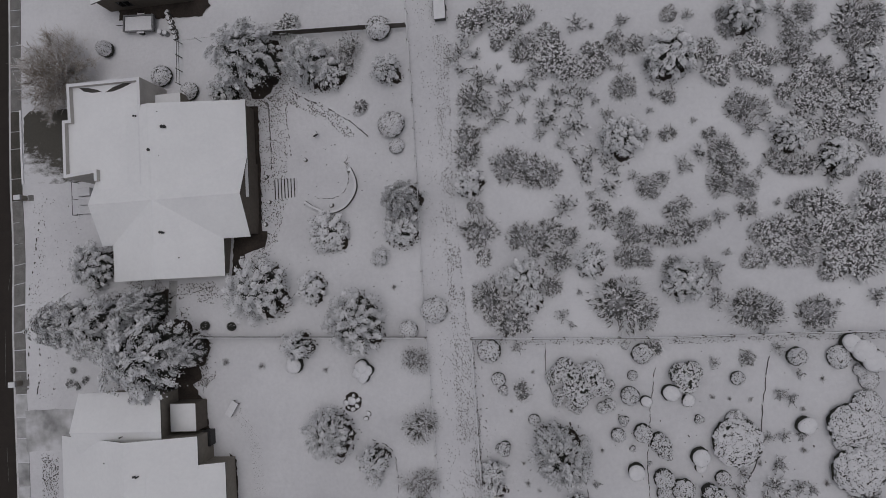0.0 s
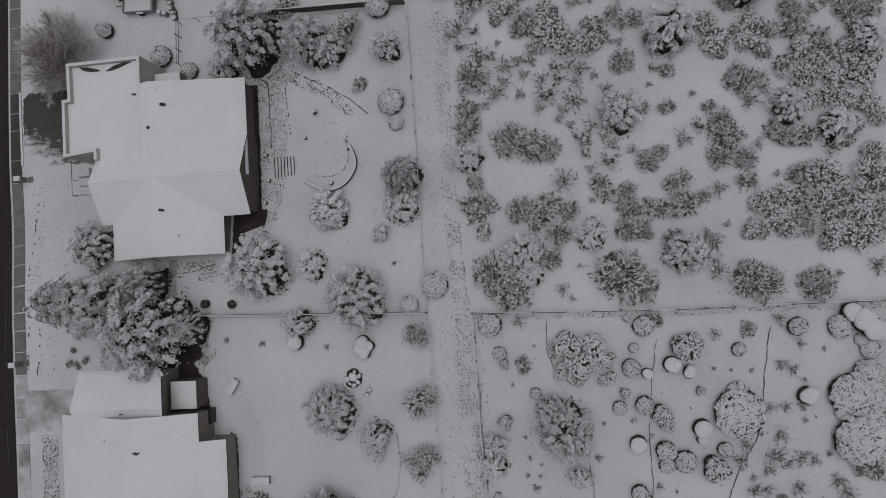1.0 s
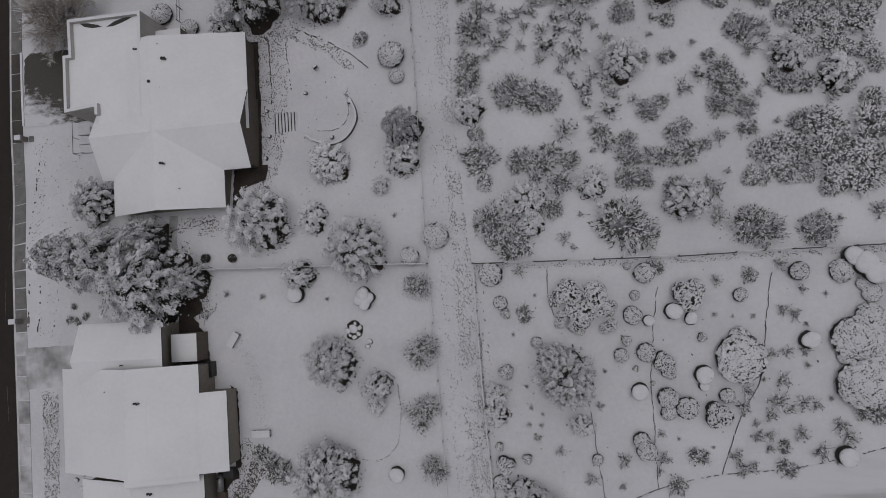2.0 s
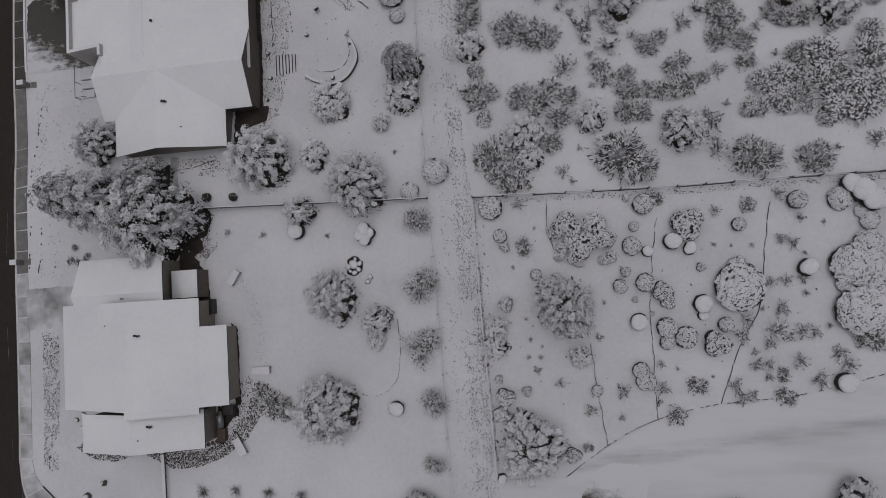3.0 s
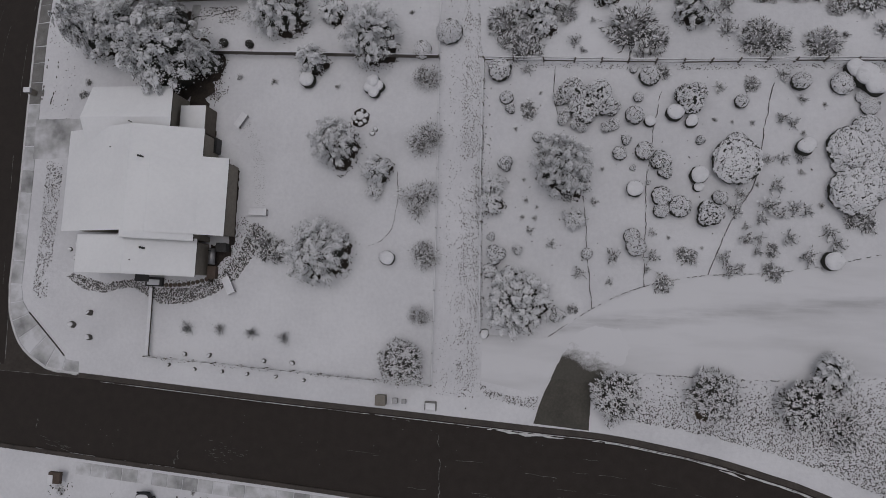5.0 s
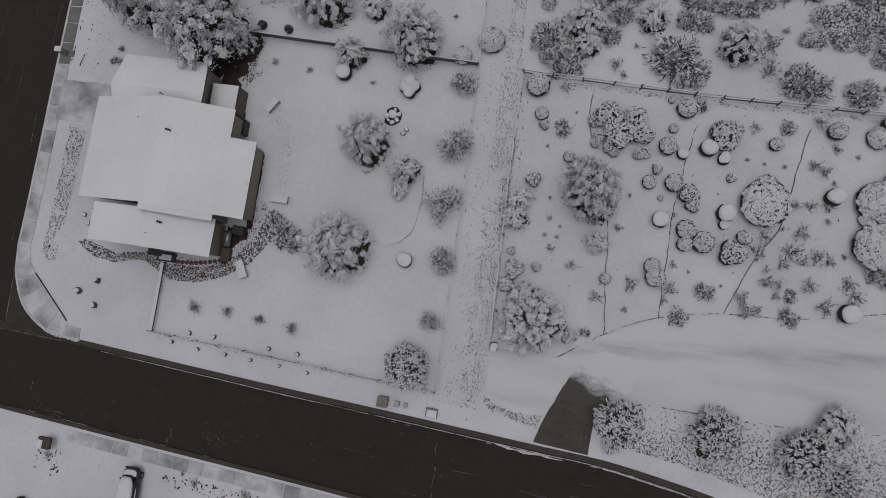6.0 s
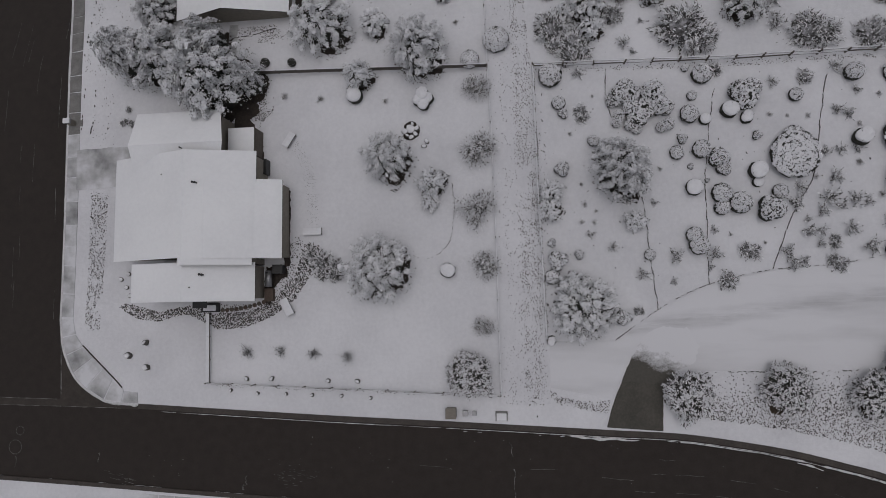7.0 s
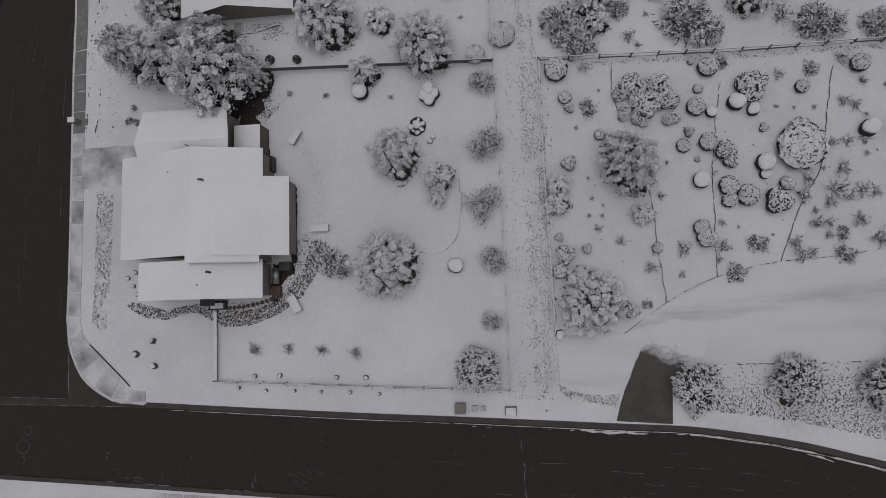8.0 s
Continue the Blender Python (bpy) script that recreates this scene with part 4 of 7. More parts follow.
def build_house_2():
    h = tagged(new("house"), "sprawling one-storey house with snow-covered gable roofs", "house")
    g = 0.25
    gable(h, -37.7, -28.35, 23.0, 29.6, g - 0.4, 4.25, 5.7, "x", 25.85, prow=0.95)
    gable(h, -40.6, -24.3, 14.05, 24.95, g - 0.4, 3.35, 6.5, "y", -31.0, ze2=4.4)
    gable(h, -31.5, -24.7, 13.3, 14.4, g - 0.4, 6.38, 6.42, "y", -31.1, ze2=4.3)
    gable(h, -29.6, -21.85, 14.0, 22.05, g - 0.4, 5.9, 5.93, "y", -29.0, ze2=3.5)
    gable(h, -37.9, -24.75, 9.7, 13.6, g - 0.4, 4.2, 5.75, "y", -31.3, ze2=3.4)
    flat_roof(h, [(-28.2, 25.1), (-25.3, 25.1), (-25.3, 28.0), (-28.2, 28.0)], g - 0.3, 2.75, M_WALLDARK, 0.02, 0.04)
    for y0, y1 in ((14.6, 16.8), (17.0, 19.2), (19.4, 21.6)):
        window(h, "x", -22.45, y0, y1, g + 0.5, g + 2.5)
    window(h, "x", -24.85, 22.6, 24.6, g + 0.8, g + 2.3)
    window(h, "x", -25.45, 10.4, 12.6, g + 0.8, g + 2.3)
    for y0 in (14.5, 17.5, 20.5):
        window(h, "x", -40.05, y0, y0 + 1.6, g + 0.9, g + 2.2, -1)
    vent_pipe(h, -30.0, 21.6, 6.35, 0.08, 0.3, True)
    vent_pipe(h, -31.8, 25.35, 5.9, 0.05, 0.16)
    vent_pipe(h, -33.9, 22.7, 5.55, 0.05, 0.16)
    vent_pipe(h, -29.7, 12.4, 5.3, 0.09, 0.2, True)
    vent_pipe(h, -30.6, 11.1, 5.6, 0.05, 0.12)
    # garage door on the street side
    bm = bmesh.new()
    for k in range(4):
        add_box(bm, -37.53, -37.46, 23.8, 28.6, g + 0.02 + 0.55 * k, g + 0.55 + 0.55 * k, 0.02)
    part("garage_door", bm, M_PARAPET, h, "pale panelled garage door")
    # entry step on the south side
    st = box("doorstep", -32.2, -30.2, 8.55, 9.55, g - 0.2, g + 0.25, M_BLACK, h, "small dark-edged doorstep")
    box("doorstep_snow", -31.95, -30.5, 8.7, 9.3, g + 0.25, g + 0.33, M_CAP, st, "", 0.03)
    # added black slab that gives the dark shade below the eave
    box("eave_shade_slab", -31.95, -30.35, 9.0, 9.9, g + 2.35, g + 2.45, M_BLACK, h, "black slab standing for shade under the eave")


def build_house_1():
    h = tagged(new("house"), "house with snow-covered gable roofs and flat-roofed garage", "house")
    g = -1.75
    flat_roof(h, [(-39.15, 63.3), (-39.05, 59.3), (-39.8, 59.3), (-39.8, 52.9), (-36.1, 53.2), (-36.1, 52.3), (-36.0, 51.3), (-30.3, 51.3), (-30.3, 60.0), (-30.3, 63.2)], g - 0.4, 2.4, M_PARAPET, 0.6, 0.34, (0, 1, 2, 3, 4, 7, 8, 9))
    gable(h, -37.2, -19.2, 49.6, 60.15, g - 0.4, 1.1, 3.2, "y", -29.3, wall_mat=M_WALLDARK)
    gable(h, -36.75, -19.2, 45.3, 54.05, g - 0.4, 1.1, 3.2, "x", 49.7, wall_mat=M_WALLDARK)
    gable(h, -35.45, -22.3, 41.25, 54.0, g - 0.4, 1.1, 3.22, "y", -29.1)
    vent_pipe(h, -31.2, 59.05, 2.75, 0.08, 0.25, True)
    vent_pipe(h, -28.3, 59.2, 3.0, 0.05, 0.12)
    vent_pipe(h, -27.8, 57.55, 2.85, 0.13, 0.35, True)
    vent_pipe(h, -29.25, 55.1, 3.2, 0.12, 0.3)
    vent_pipe(h, -28.25, 54.45, 2.95, 0.04, 0.12)
    vent_pipe(h, -28.35, 46.2, 3.05, 0.1, 0.3, True)
    vent_pipe(h, -26.6, 43.4, 2.65, 0.04, 0.15)
    for y0 in (46.6, 50.2, 54.8, 57.4):
        window(h, "x", -19.95, y0, y0 + 1.7, g + 0.7, g + 2.0)
    bm = bmesh.new()
    add_box(bm, -19.85, -19.5, 46.0, 46.7, g + 0.2, g + 1.1, 0.03)
    part("meter_box", bm, M_PARAPET, h, "pale meter box")
    bm = bmesh.new()
    for k in range(4):
        add_box(bm, -39.87, -39.81, 54.0, 58.6, g + 0.02 + 0.55 * k, g + 0.55 + 0.55 * k, 0.02)
    part("garage_door", bm, M_WALLDARK, h, "brown panelled garage door")
    # dark bare patches where wind swept the flat roof
    for pts in ([(-38.0, 62.93), (-37.4, 62.45), (-36.4, 62.2), (-35.2, 62.2), (-35.8, 62.5), (-36.9, 62.8)], [(-34.8, 62.1), (-33.8, 62.12), (-32.7, 62.4), (-31.5, 62.85), (-32.6, 62.9), (-33.8, 62.6)]):
        mesh_part("roof_patch", [(x, y, 2.516) for x, y in pts], [tuple(range(len(pts)))], M_FASCIA, h, "dark patch of bare roofing")
    flat_roof(h, [(-30.25, 60.2), (-27.2, 60.2), (-27.2, 61.95), (-30.25, 61.95)], g - 0.3, 0.3, M_STUCCO, 0.02, 0.04)
    # porch steps on the street side
    for k in range(3):
        box("step", -41.75, -40.15, 49.45 + 1.05 * k, 50.4 + 1.05 * k, g - 0.3, g + 0.15 + 0.16 * k, M_PACKED, h, "snow-covered step", 0.04)
    bm = bmesh.new()
    for y in (49.3, 51.2, 53.2):
        add_tube(bm, (-42.0, y, g - 0.2), (-42.0, y, g + 1.0), 0.03, 0.03, 6)
    add_tube(bm, (-42.0, 49.3, g + 1.0), (-42.0, 53.2, g + 1.0), 0.03, 0.03, 6)
    add_tube(bm, (-42.0, 49.3, g + 1.0), (-40.6, 49.3, g + 1.0), 0.03, 0.03, 6)
    part("handrail", bm, M_BLACK, h, "dark metal handrail")


def build_house_3():
    h = tagged(new("house"), "neighbouring house with snow-covered gable roof", "house")
    g = -1.9
    gable(h, -37.5, -26.0, 73.0, 86.0, g - 0.4, 0.9, 2.9, "y", -31.5, wall_mat=M_WALLDARK)
    window(h, "y", 73.27, -35.0, -33.4, g + 0.8, g + 2.1, -1)


build_house_2()
build_house_1()
build_house_3()
sheet("bare_ground_house_3", [(-36, 72.0), (-25.5, 71.4), (-24.4, 72.5), (-25.4, 74.5), (-36, 74)], M_SOIL_AND_SHADE, 0.03, 0.5, "bare ground under the eaves", rough_edge=0.1)


# ---- plants ----

def clump(V, F, r, pos, out, length, width, thick):
    """One small uneven clump of needles or leaves, drawn out along the way 'out'."""
    x = out.normalized()
    y = Vector((0, 0, 1)).cross(x)
    y = y.normalized() if y.length > 0.01 else Vector((1, 0, 0))
    z = x.cross(y)
    b = len(V)
    turn = r.uniform(0, 6.283)
    V.append(pos + z * (thick * r.uniform(0.7, 1.2)) + x * (length * r.uniform(-0.25, 0.25)))
    for i in range(6):
        t = turn + i * 1.0472
        k = r.uniform(0.7, 1.25)
        V.append(pos + x * (math.cos(t) * length * k) + y * (math.sin(t) * width * k) + z * (thick * r.uniform(-0.1, 0.35)))
    V.append(pos - z * thick * 0.8)
    for i in range(6):
        j = (i + 1) % 6
        F.append((b, b + 1 + i, b + 1 + j))
        F.append((b + 7, b + 1 + j, b + 1 + i))


def spike(V, F, r, a, b, w):
    """A thin three-sided twig from a to a point at b."""
    d = b - a
    s = d.cross(Vector((0, 0, 1)))
    s = s.normalized() if s.length > 1e-4 else Vector((1, 0, 0))
    t = d.cross(s).normalized()
    k = len(V)
    V += [a + s * w, a - s * w * 0.5 + t * w * 0.87, a - s * w * 0.5 - t * w * 0.87, b]
    F += [(k, k + 1, k + 3), (k + 1, k + 2, k + 3), (k + 2, k, k + 3)]


def limb(V, F, a, b, r0, r1, sides=5):
    d = b - a
    s = d.cross(Vector((0.3, 0.2, 1)))
    s.normalize()
    t = d.cross(s).normalized()
    k = len(V)
    for p, w in ((a, r0), (b, r1)):
        for i in range(sides):
            q = 2 * math.pi * i / sides
            V.append(p + s * (math.cos(q) * w) + t * (math.sin(q) * w))
    F += [(k + i, k + (i + 1) % sides, k + sides + (i + 1) % sides, k + sides + i) for i in range(sides)]


def flake(V, F, r, pos, out, length, width, thick):
    """One small angular spray of needles or leaves, drawn out along the way 'out'."""
    x = out.normalized()
    y = Vector((r.uniform(-0.35, 0.35), r.uniform(-0.35, 0.35), 1)).cross(x)
    y = y.normalized() if y.length > 0.01 else Vector((1, 0, 0))
    z = x.cross(y)
    b = len(V)
    V.append(pos + x * length * r.uniform(0.6, 1.3) + z * r.uniform(-0.2, 0.2) * thick)
    V.append(pos - x * length * r.uniform(0.6, 1.3) + z * r.uniform(-0.2, 0.2) * thick)
    for cy, cz in ((1.0, 0.35), (-1.0, 0.35), (0.0, -0.8)):
        V.append(pos + y * (cy * width * r.uniform(0.7, 1.3)) + z * (cz * thick * r.uniform(0.7, 1.3)))
    for i, j in ((2, 3), (3, 4), (4, 2)):
        F.append((b, b + i, b + j))
        F.append((b + 1, b + j, b + i))


def sliver(V, F, r, pos, out, length, width, thick):
    """One thin dark leaf or twig tip, a long narrow wedge."""
    x = out.normalized()
    y = Vector((r.uniform(-0.35, 0.35), r.uniform(-0.35, 0.35), 1)).cross(x)
    y = y.normalized() if y.length > 0.01 else Vector((1, 0, 0))
    b = len(V)
    V += [pos + x * length * r.uniform(0.7, 1.3), pos - x * length * 0.6 + y * width * 1.2, pos - x * length * 0.6 - y * width * 1.2, pos + x.cross(y) * thick]
    F += [(b, b + 1, b + 3), (b, b + 3, b + 2), (b + 1, b + 2, b + 3), (b, b + 2, b + 1)]


def conifer_template(seed, clusters, per, size, spread=0.15, droop=0.0, taper=0.0):
    """Radius 1 and height 1: an evergreen whose boughs carry lumps of snow fringed by needle tufts."""
    r = random.Random(seed)
    t = new("evergreen_tree")
    off = Vector((seed * 3.1, seed * 1.7, 0))
    def surface(a, u):
        q = math.sqrt(max(0.0, 1 - u * u))
        d = Vector((q * math.cos(a), q * math.sin(a), u))
        k = 0.9 + 0.2 * noise.noise(d * 2.1 + off) + 0.13 * noise.noise(d * 4.8 + off)
        k *= 1 - taper * max(0.0, u) * (1 - 0.5 * u)
        return d, Vector((d.x * k, d.y * k, 0.3 + 0.7 * u * min(1.0, k + taper * 0.5) if u > 0 else 0.3 + 0.3 * u))
    V, F = [], []
    limb(V, F, Vector((0, 0, -0.05)), Vector((0.02, 0.01, 0.45)), 0.06, 0.045, 8)
    limb(V, F, Vector((0.02, 0.01, 0.45)), Vector((0, 0, 0.9)), 0.045, 0.015, 8)
    for i in range(16):
        d, p = surface(i * 2.4, r.uniform(0.0, 0.7))
        limb(V, F, Vector((0, 0, max(0.08, p.z * 0.55))), p * 0.92, 0.02, 0.006, 5)
    mesh_part("trunk", V, F, M_BARK, t, "dark rough trunk", True)
    V, F = [], []
    DV, DF = [], []
    for i in range(clusters):
        u = -0.12 + 1.12 * ((i + 0.5) / clusters) ** 0.66
        d, p = surface(i * 2.39996 + r.uniform(-0.25, 0.25), min(0.999, u + r.uniform(-0.05, 0.05)))
        p = p * r.uniform(0.76, 1.1)
        lift = r.uniform(0.65, 1.35)
        along_d = Vector((d.x, d.y, 0)) + Vector((r.uniform(-0.3, 0.3), r.uniform(-0.3, 0.3), 0))
        along_d = along_d.normalized() if along_d.length > 0.05 else Vector((1, 0, 0))
        side = Vector((-along_d.y, along_d.x, 0))
        reach = spread * lift
        for _ in range(2):
            w = p + along_d * (r.uniform(-0.3, 0.35) * reach) + side * (r.uniform(-0.3, 0.3) * reach) + Vector((0, 0, r.uniform(0.0, 0.15) * reach))
            w.z = max(w.z, 0.12)
            clump(V, F, r, w, along_d + Vector((r.uniform(-0.4, 0.4), r.uniform(-0.4, 0.4), -0.1)), reach * r.uniform(0.26, 0.4), reach * r.uniform(0.2, 0.32), reach * 0.16)
        for _ in range(int(per * lift * r.uniform(0.8, 1.2))):
            e, f = r.gauss(0, 0.42), r.gauss(0, 0.3)
            w = p + along_d * (e * reach) + side * (f * reach) + Vector((0, 0, reach * (0.25 - 0.6 * e * e - 1.0 * f * f - 0.25 * e) + r.uniform(-0.02, 0.02)))
            w.z = max(w.z, 0.1)
            out = along_d * 0.8 + side * f * 1.8 + Vector((r.uniform(-0.45, 0.45), r.uniform(-0.45, 0.45), r.uniform(-0.35, 0.25) - droop))
            s = size * r.uniform(0.5, 1.25) * (0.7 + 0.3 * lift)
            far = math.hypot(e, f * 1.3)
            if far < 0.5 and r.random() < 0.76:
                clump(V, F, r, w, out, s * 1.05, s * r.uniform(0.6, 0.95), s * 0.62)
            elif far < 0.42 or r.random() < min(0.58, (far - 0.25) * 1.0):
                sliver(DV, DF, r, w, out, s * 1.15, s * 0.24, s * 0.22)
            else:
                clump(V, F, r, w, out, s * 0.95, s * r.uniform(0.42, 0.66), s * 0.42)
    mesh_part("crown", V, F, M_NEEDLE, t, "evergreen crown laden with snow")
    mesh_part("needle_growth", DV, DF, M_DARKLEAF, t, "dark green needle tips free of snow")["kind"] = "stuff"
    # dark shell within the boughs: occlusion between them put into its colour
    V, F = [], []
    rows, cols = 7, 30
    for i in range(rows):
        for j in range(cols):
            d, p = surface(6.28318 * j / cols, max(0.0, -0.2 + 1.19 * i / (rows - 1)))
            V.append(Vector((p.x * 0.72, p.y * 0.72, 0.02 if i == 0 else max(0.06, p.z * 0.82 - 0.06))))
    for i in range(rows - 1):
        for j in range(cols):
            F.append((i * cols + j, i * cols + (j + 1) % cols, (i + 1) * cols + (j + 1) % cols, (i + 1) * cols + j))
    mesh_part("inner_shade", V, F, M_SKIRT, t, "dark shell standing for shade inside the crown", True)
    return t


def fan_template(seed, stems, heads, size, core=0.4):
    """Radius 1 and height 1: a wild shrub of fine arching stems that fan out from its heads, rimed with snow."""
    r = random.Random(seed)
    t = new("fan_shrub")
    hs = [(Vector((0, 0, 0)), 0.96)] if heads == 1 else [(Vector((0.36 * math.cos(6.283 * i / heads + seed), 0.36 * math.sin(6.283 * i / heads + seed), 0)), r.uniform(0.55, 0.72)) for i in range(heads)]
    V, F, DV, DF, BV, BF = [], [], [], [], [], []
    off = Vector((seed * 1.9, seed * 0.6, 0))
    for i in range(stems):
        base, rad = hs[i % len(hs)]
        a = r.uniform(0, 6.283)
        e = math.asin(r.uniform(0.06, 0.995))
        d = Vector((math.cos(a) * math.cos(e), math.sin(a) * math.cos(e), math.sin(e)))
        L = rad * (0.92 + 0.45 * noise.noise(d * 2.2 + off + base)) * r.uniform(0.8, 1.12)
        flat = Vector((d.x, d.y, 0))
        def on_stem(k):
            q = base + d * (L * k) + flat * (0.10 * k * k) - Vector((0, 0, 0.16 * L * k * k))
            q.z = max(q.z, 0.02)
            return q
        if i % 3 == 0:
            spike(BV, BF, r, on_stem(0.15), on_stem(1.04), 0.012)
        for j in range(5):
            k = r.uniform(0.42, 1.02)
            p = on_stem(k) + Vector((r.uniform(-1, 1), r.uniform(-1, 1), r.uniform(-0.5, 0.5))) * 0.035
            out = (on_stem(min(1.1, k + 0.08)) - on_stem(k)).normalized() + Vector((r.uniform(-0.8, 0.8), r.uniform(-0.8, 0.8), r.uniform(-0.25, 0.25)))
            s = size * r.uniform(0.6, 1.4)
            dark = 0.32 + 0.22 * (1 - k) - 1.1 * noise.noise(p * 5.0 + off)
            if r.random() < dark:
                sliver(DV, DF, r, p, out, s * 1.3, s * 0.2, s * 0.2)
            else:
                flake(V, F, r, p, out, s * 1.15, s * r.uniform(0.2, 0.36), s * 0.26)
    mesh_part("branchwork", BV, BF, M_TWIGSNOW, t, "fine arching stems")
    mesh_part("crown", V, F, M_RIME, t, "thin sprays rimed with snow")
    mesh_part("twig_growth", DV, DF, M_DRYTWIG, t, "grey-brown twigs free of snow")["kind"] = "stuff"
    # solid dark core under each head: shade between the stems as colour
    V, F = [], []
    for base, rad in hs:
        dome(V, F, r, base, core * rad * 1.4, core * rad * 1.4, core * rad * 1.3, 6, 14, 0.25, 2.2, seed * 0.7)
    mesh_part("shaded_stem_core", V, F, M_SHADE_CORE, t, "dusted core of stems with shade put into its colour")
    return t


def scrub_template(seed, strokes, twigs, size, core=0.36):
    """Radius 1 and height 1: an open wild shrub of arching sprays weighed down by snow."""
    r = random.Random(seed)
    t = new("shrub")
    heads = [(Vector((r.uniform(-0.45, 0.45), r.uniform(-0.45, 0.45), 0)), r.uniform(0.45, 0.62)) for _ in range(5)] + [(Vector((0, 0, 0)), 0.7)]
    V, F = [], []
    for _ in range(twigs):
        base, rad = heads[r.randrange(6)]
        a, e = r.uniform(0, 6.283), r.uniform(0.1, 1.45)
        d = Vector((math.cos(a) * math.cos(e), math.sin(a) * math.cos(e), math.sin(e)))
        L = rad * r.uniform(0.8, 1.25)
        p0 = base + Vector((math.cos(a), math.sin(a), 0)) * 0.04
        mid = p0 + d * L * 0.55 + Vector((0, 0, 0.05))
        end = p0 + d * L + Vector((r.uniform(-0.08, 0.08), r.uniform(-0.08, 0.08), -0.04))
        end.z = max(end.z, 0.04)
        limb(V, F, p0, mid, 0.014, 0.011, 3)
        spike(V, F, r, mid, end, 0.013)
        for _ in range(2):
            k = r.uniform(0.3, 0.95)
            s = p0.lerp(mid, k * 2) if k < 0.5 else mid.lerp(end, k * 2 - 1)
            q = s + (d * 1.2 + Vector((r.uniform(-0.8, 0.8), r.uniform(-0.8, 0.8), r.uniform(-0.3, 0.5)))).normalized() * r.uniform(0.09, 0.2)
            q.z = max(q.z, 0.03)
            spike(V, F, r, s, q, 0.011)
    mesh_part("branchwork", V, F, M_TWIGSNOW, t, "fine twigs dusted with snow")
    V, F = [], []
    DV, DF = [], []
    for _ in range(strokes):
        base, rad = heads[r.randrange(6)]
        a, e = r.uniform(0, 6.283), math.acos(r.uniform(0.0, 1.0) ** 0.6)
        d = Vector((math.cos(a) * math.cos(e), math.sin(a) * math.cos(e), math.sin(e)))
        p = base + Vector((d.x, d.y, d.z * 1.15)) * rad * r.uniform(0.72, 1.08)
        p.z = max(0.05, p.z)
        out = Vector((d.x, d.y, 0.25 * d.z - 0.15)) + Vector((r.uniform(-0.5, 0.5), r.uniform(-0.5, 0.5), r.uniform(-0.3, 0.3)))
        s = size * r.uniform(0.6, 1.35)
        if r.random() < 0.40 - 1.5 * noise.noise(p * 7.0 + Vector((seed, 0, 0))):
            sliver(DV, DF, r, p, out + Vector((0, 0, 0.5)), s * 1.2, s * 0.26, s * 0.24)
        else:
            flake(V, F, r, p, out, s, s * r.uniform(0.3, 0.5), s * 0.4)
    mesh_part("crown", V, F, M_SCRUB, t, "arching leaf sprays laden with snow")
    mesh_part("twig_growth", DV, DF, M_DRYTWIG, t, "dark bare twig tips")["kind"] = "stuff"
    # closed dark dome that paints the shaded gaps behind the sprays
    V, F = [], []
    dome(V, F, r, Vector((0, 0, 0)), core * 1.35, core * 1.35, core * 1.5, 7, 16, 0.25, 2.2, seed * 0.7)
    mesh_part("shaded_stem_core", V, F, M_SHADE_CORE, t, "dark core standing for shade among the stems")
    return t


def sprig_template(seed, stems, size):
    """Radius 1 and height 1: a young upright shrub, a fan of thin stems with snow lodged along them."""
    r = random.Random(seed)
    t = new("young_shrub")
    V, F, SV, SF, DV, DF = [], [], [], [], [], []
    for _ in range(stems):
        a, e = r.uniform(0, 6.283), r.uniform(0.35, 1.5)
        d = Vector((math.cos(a) * math.cos(e), math.sin(a) * math.cos(e), math.sin(e)))
        p0 = Vector((r.uniform(-0.22, 0.22), r.uniform(-0.22, 0.22), -0.03))
        end = p0 + Vector((d.x, d.y, d.z * 0.95)) * r.uniform(0.6, 1.05)
        spike(V, F, r, p0, end, 0.022)
        for _ in range(7):
            k = r.uniform(0.3, 1.0)
            w = p0.lerp(end, k) + Vector((r.uniform(-0.07, 0.07), r.uniform(-0.07, 0.07), 0.0))
            out = d * 0.8 + Vector((r.uniform(-0.7, 0.7), r.uniform(-0.7, 0.7), r.uniform(-0.2, 0.3)))
            s = size * r.uniform(0.6, 1.3)
            if r.random() < 0.35:
                sliver(DV, DF, r, w, out, s, s * 0.25, s * 0.22)
            else:
                flake(SV, SF, r, w, out, s, s * 0.45, s * 0.4)
    mesh_part("branchwork", V, F, M_DRYTWIG, t, "thin dark stems")
    mesh_part("crown", SV, SF, M_RIME, t, "leaves holding snow")
    mesh_part("twig_growth", DV, DF, M_DRYTWIG, t, "dark bare twig tips")["kind"] = "stuff"
    return t


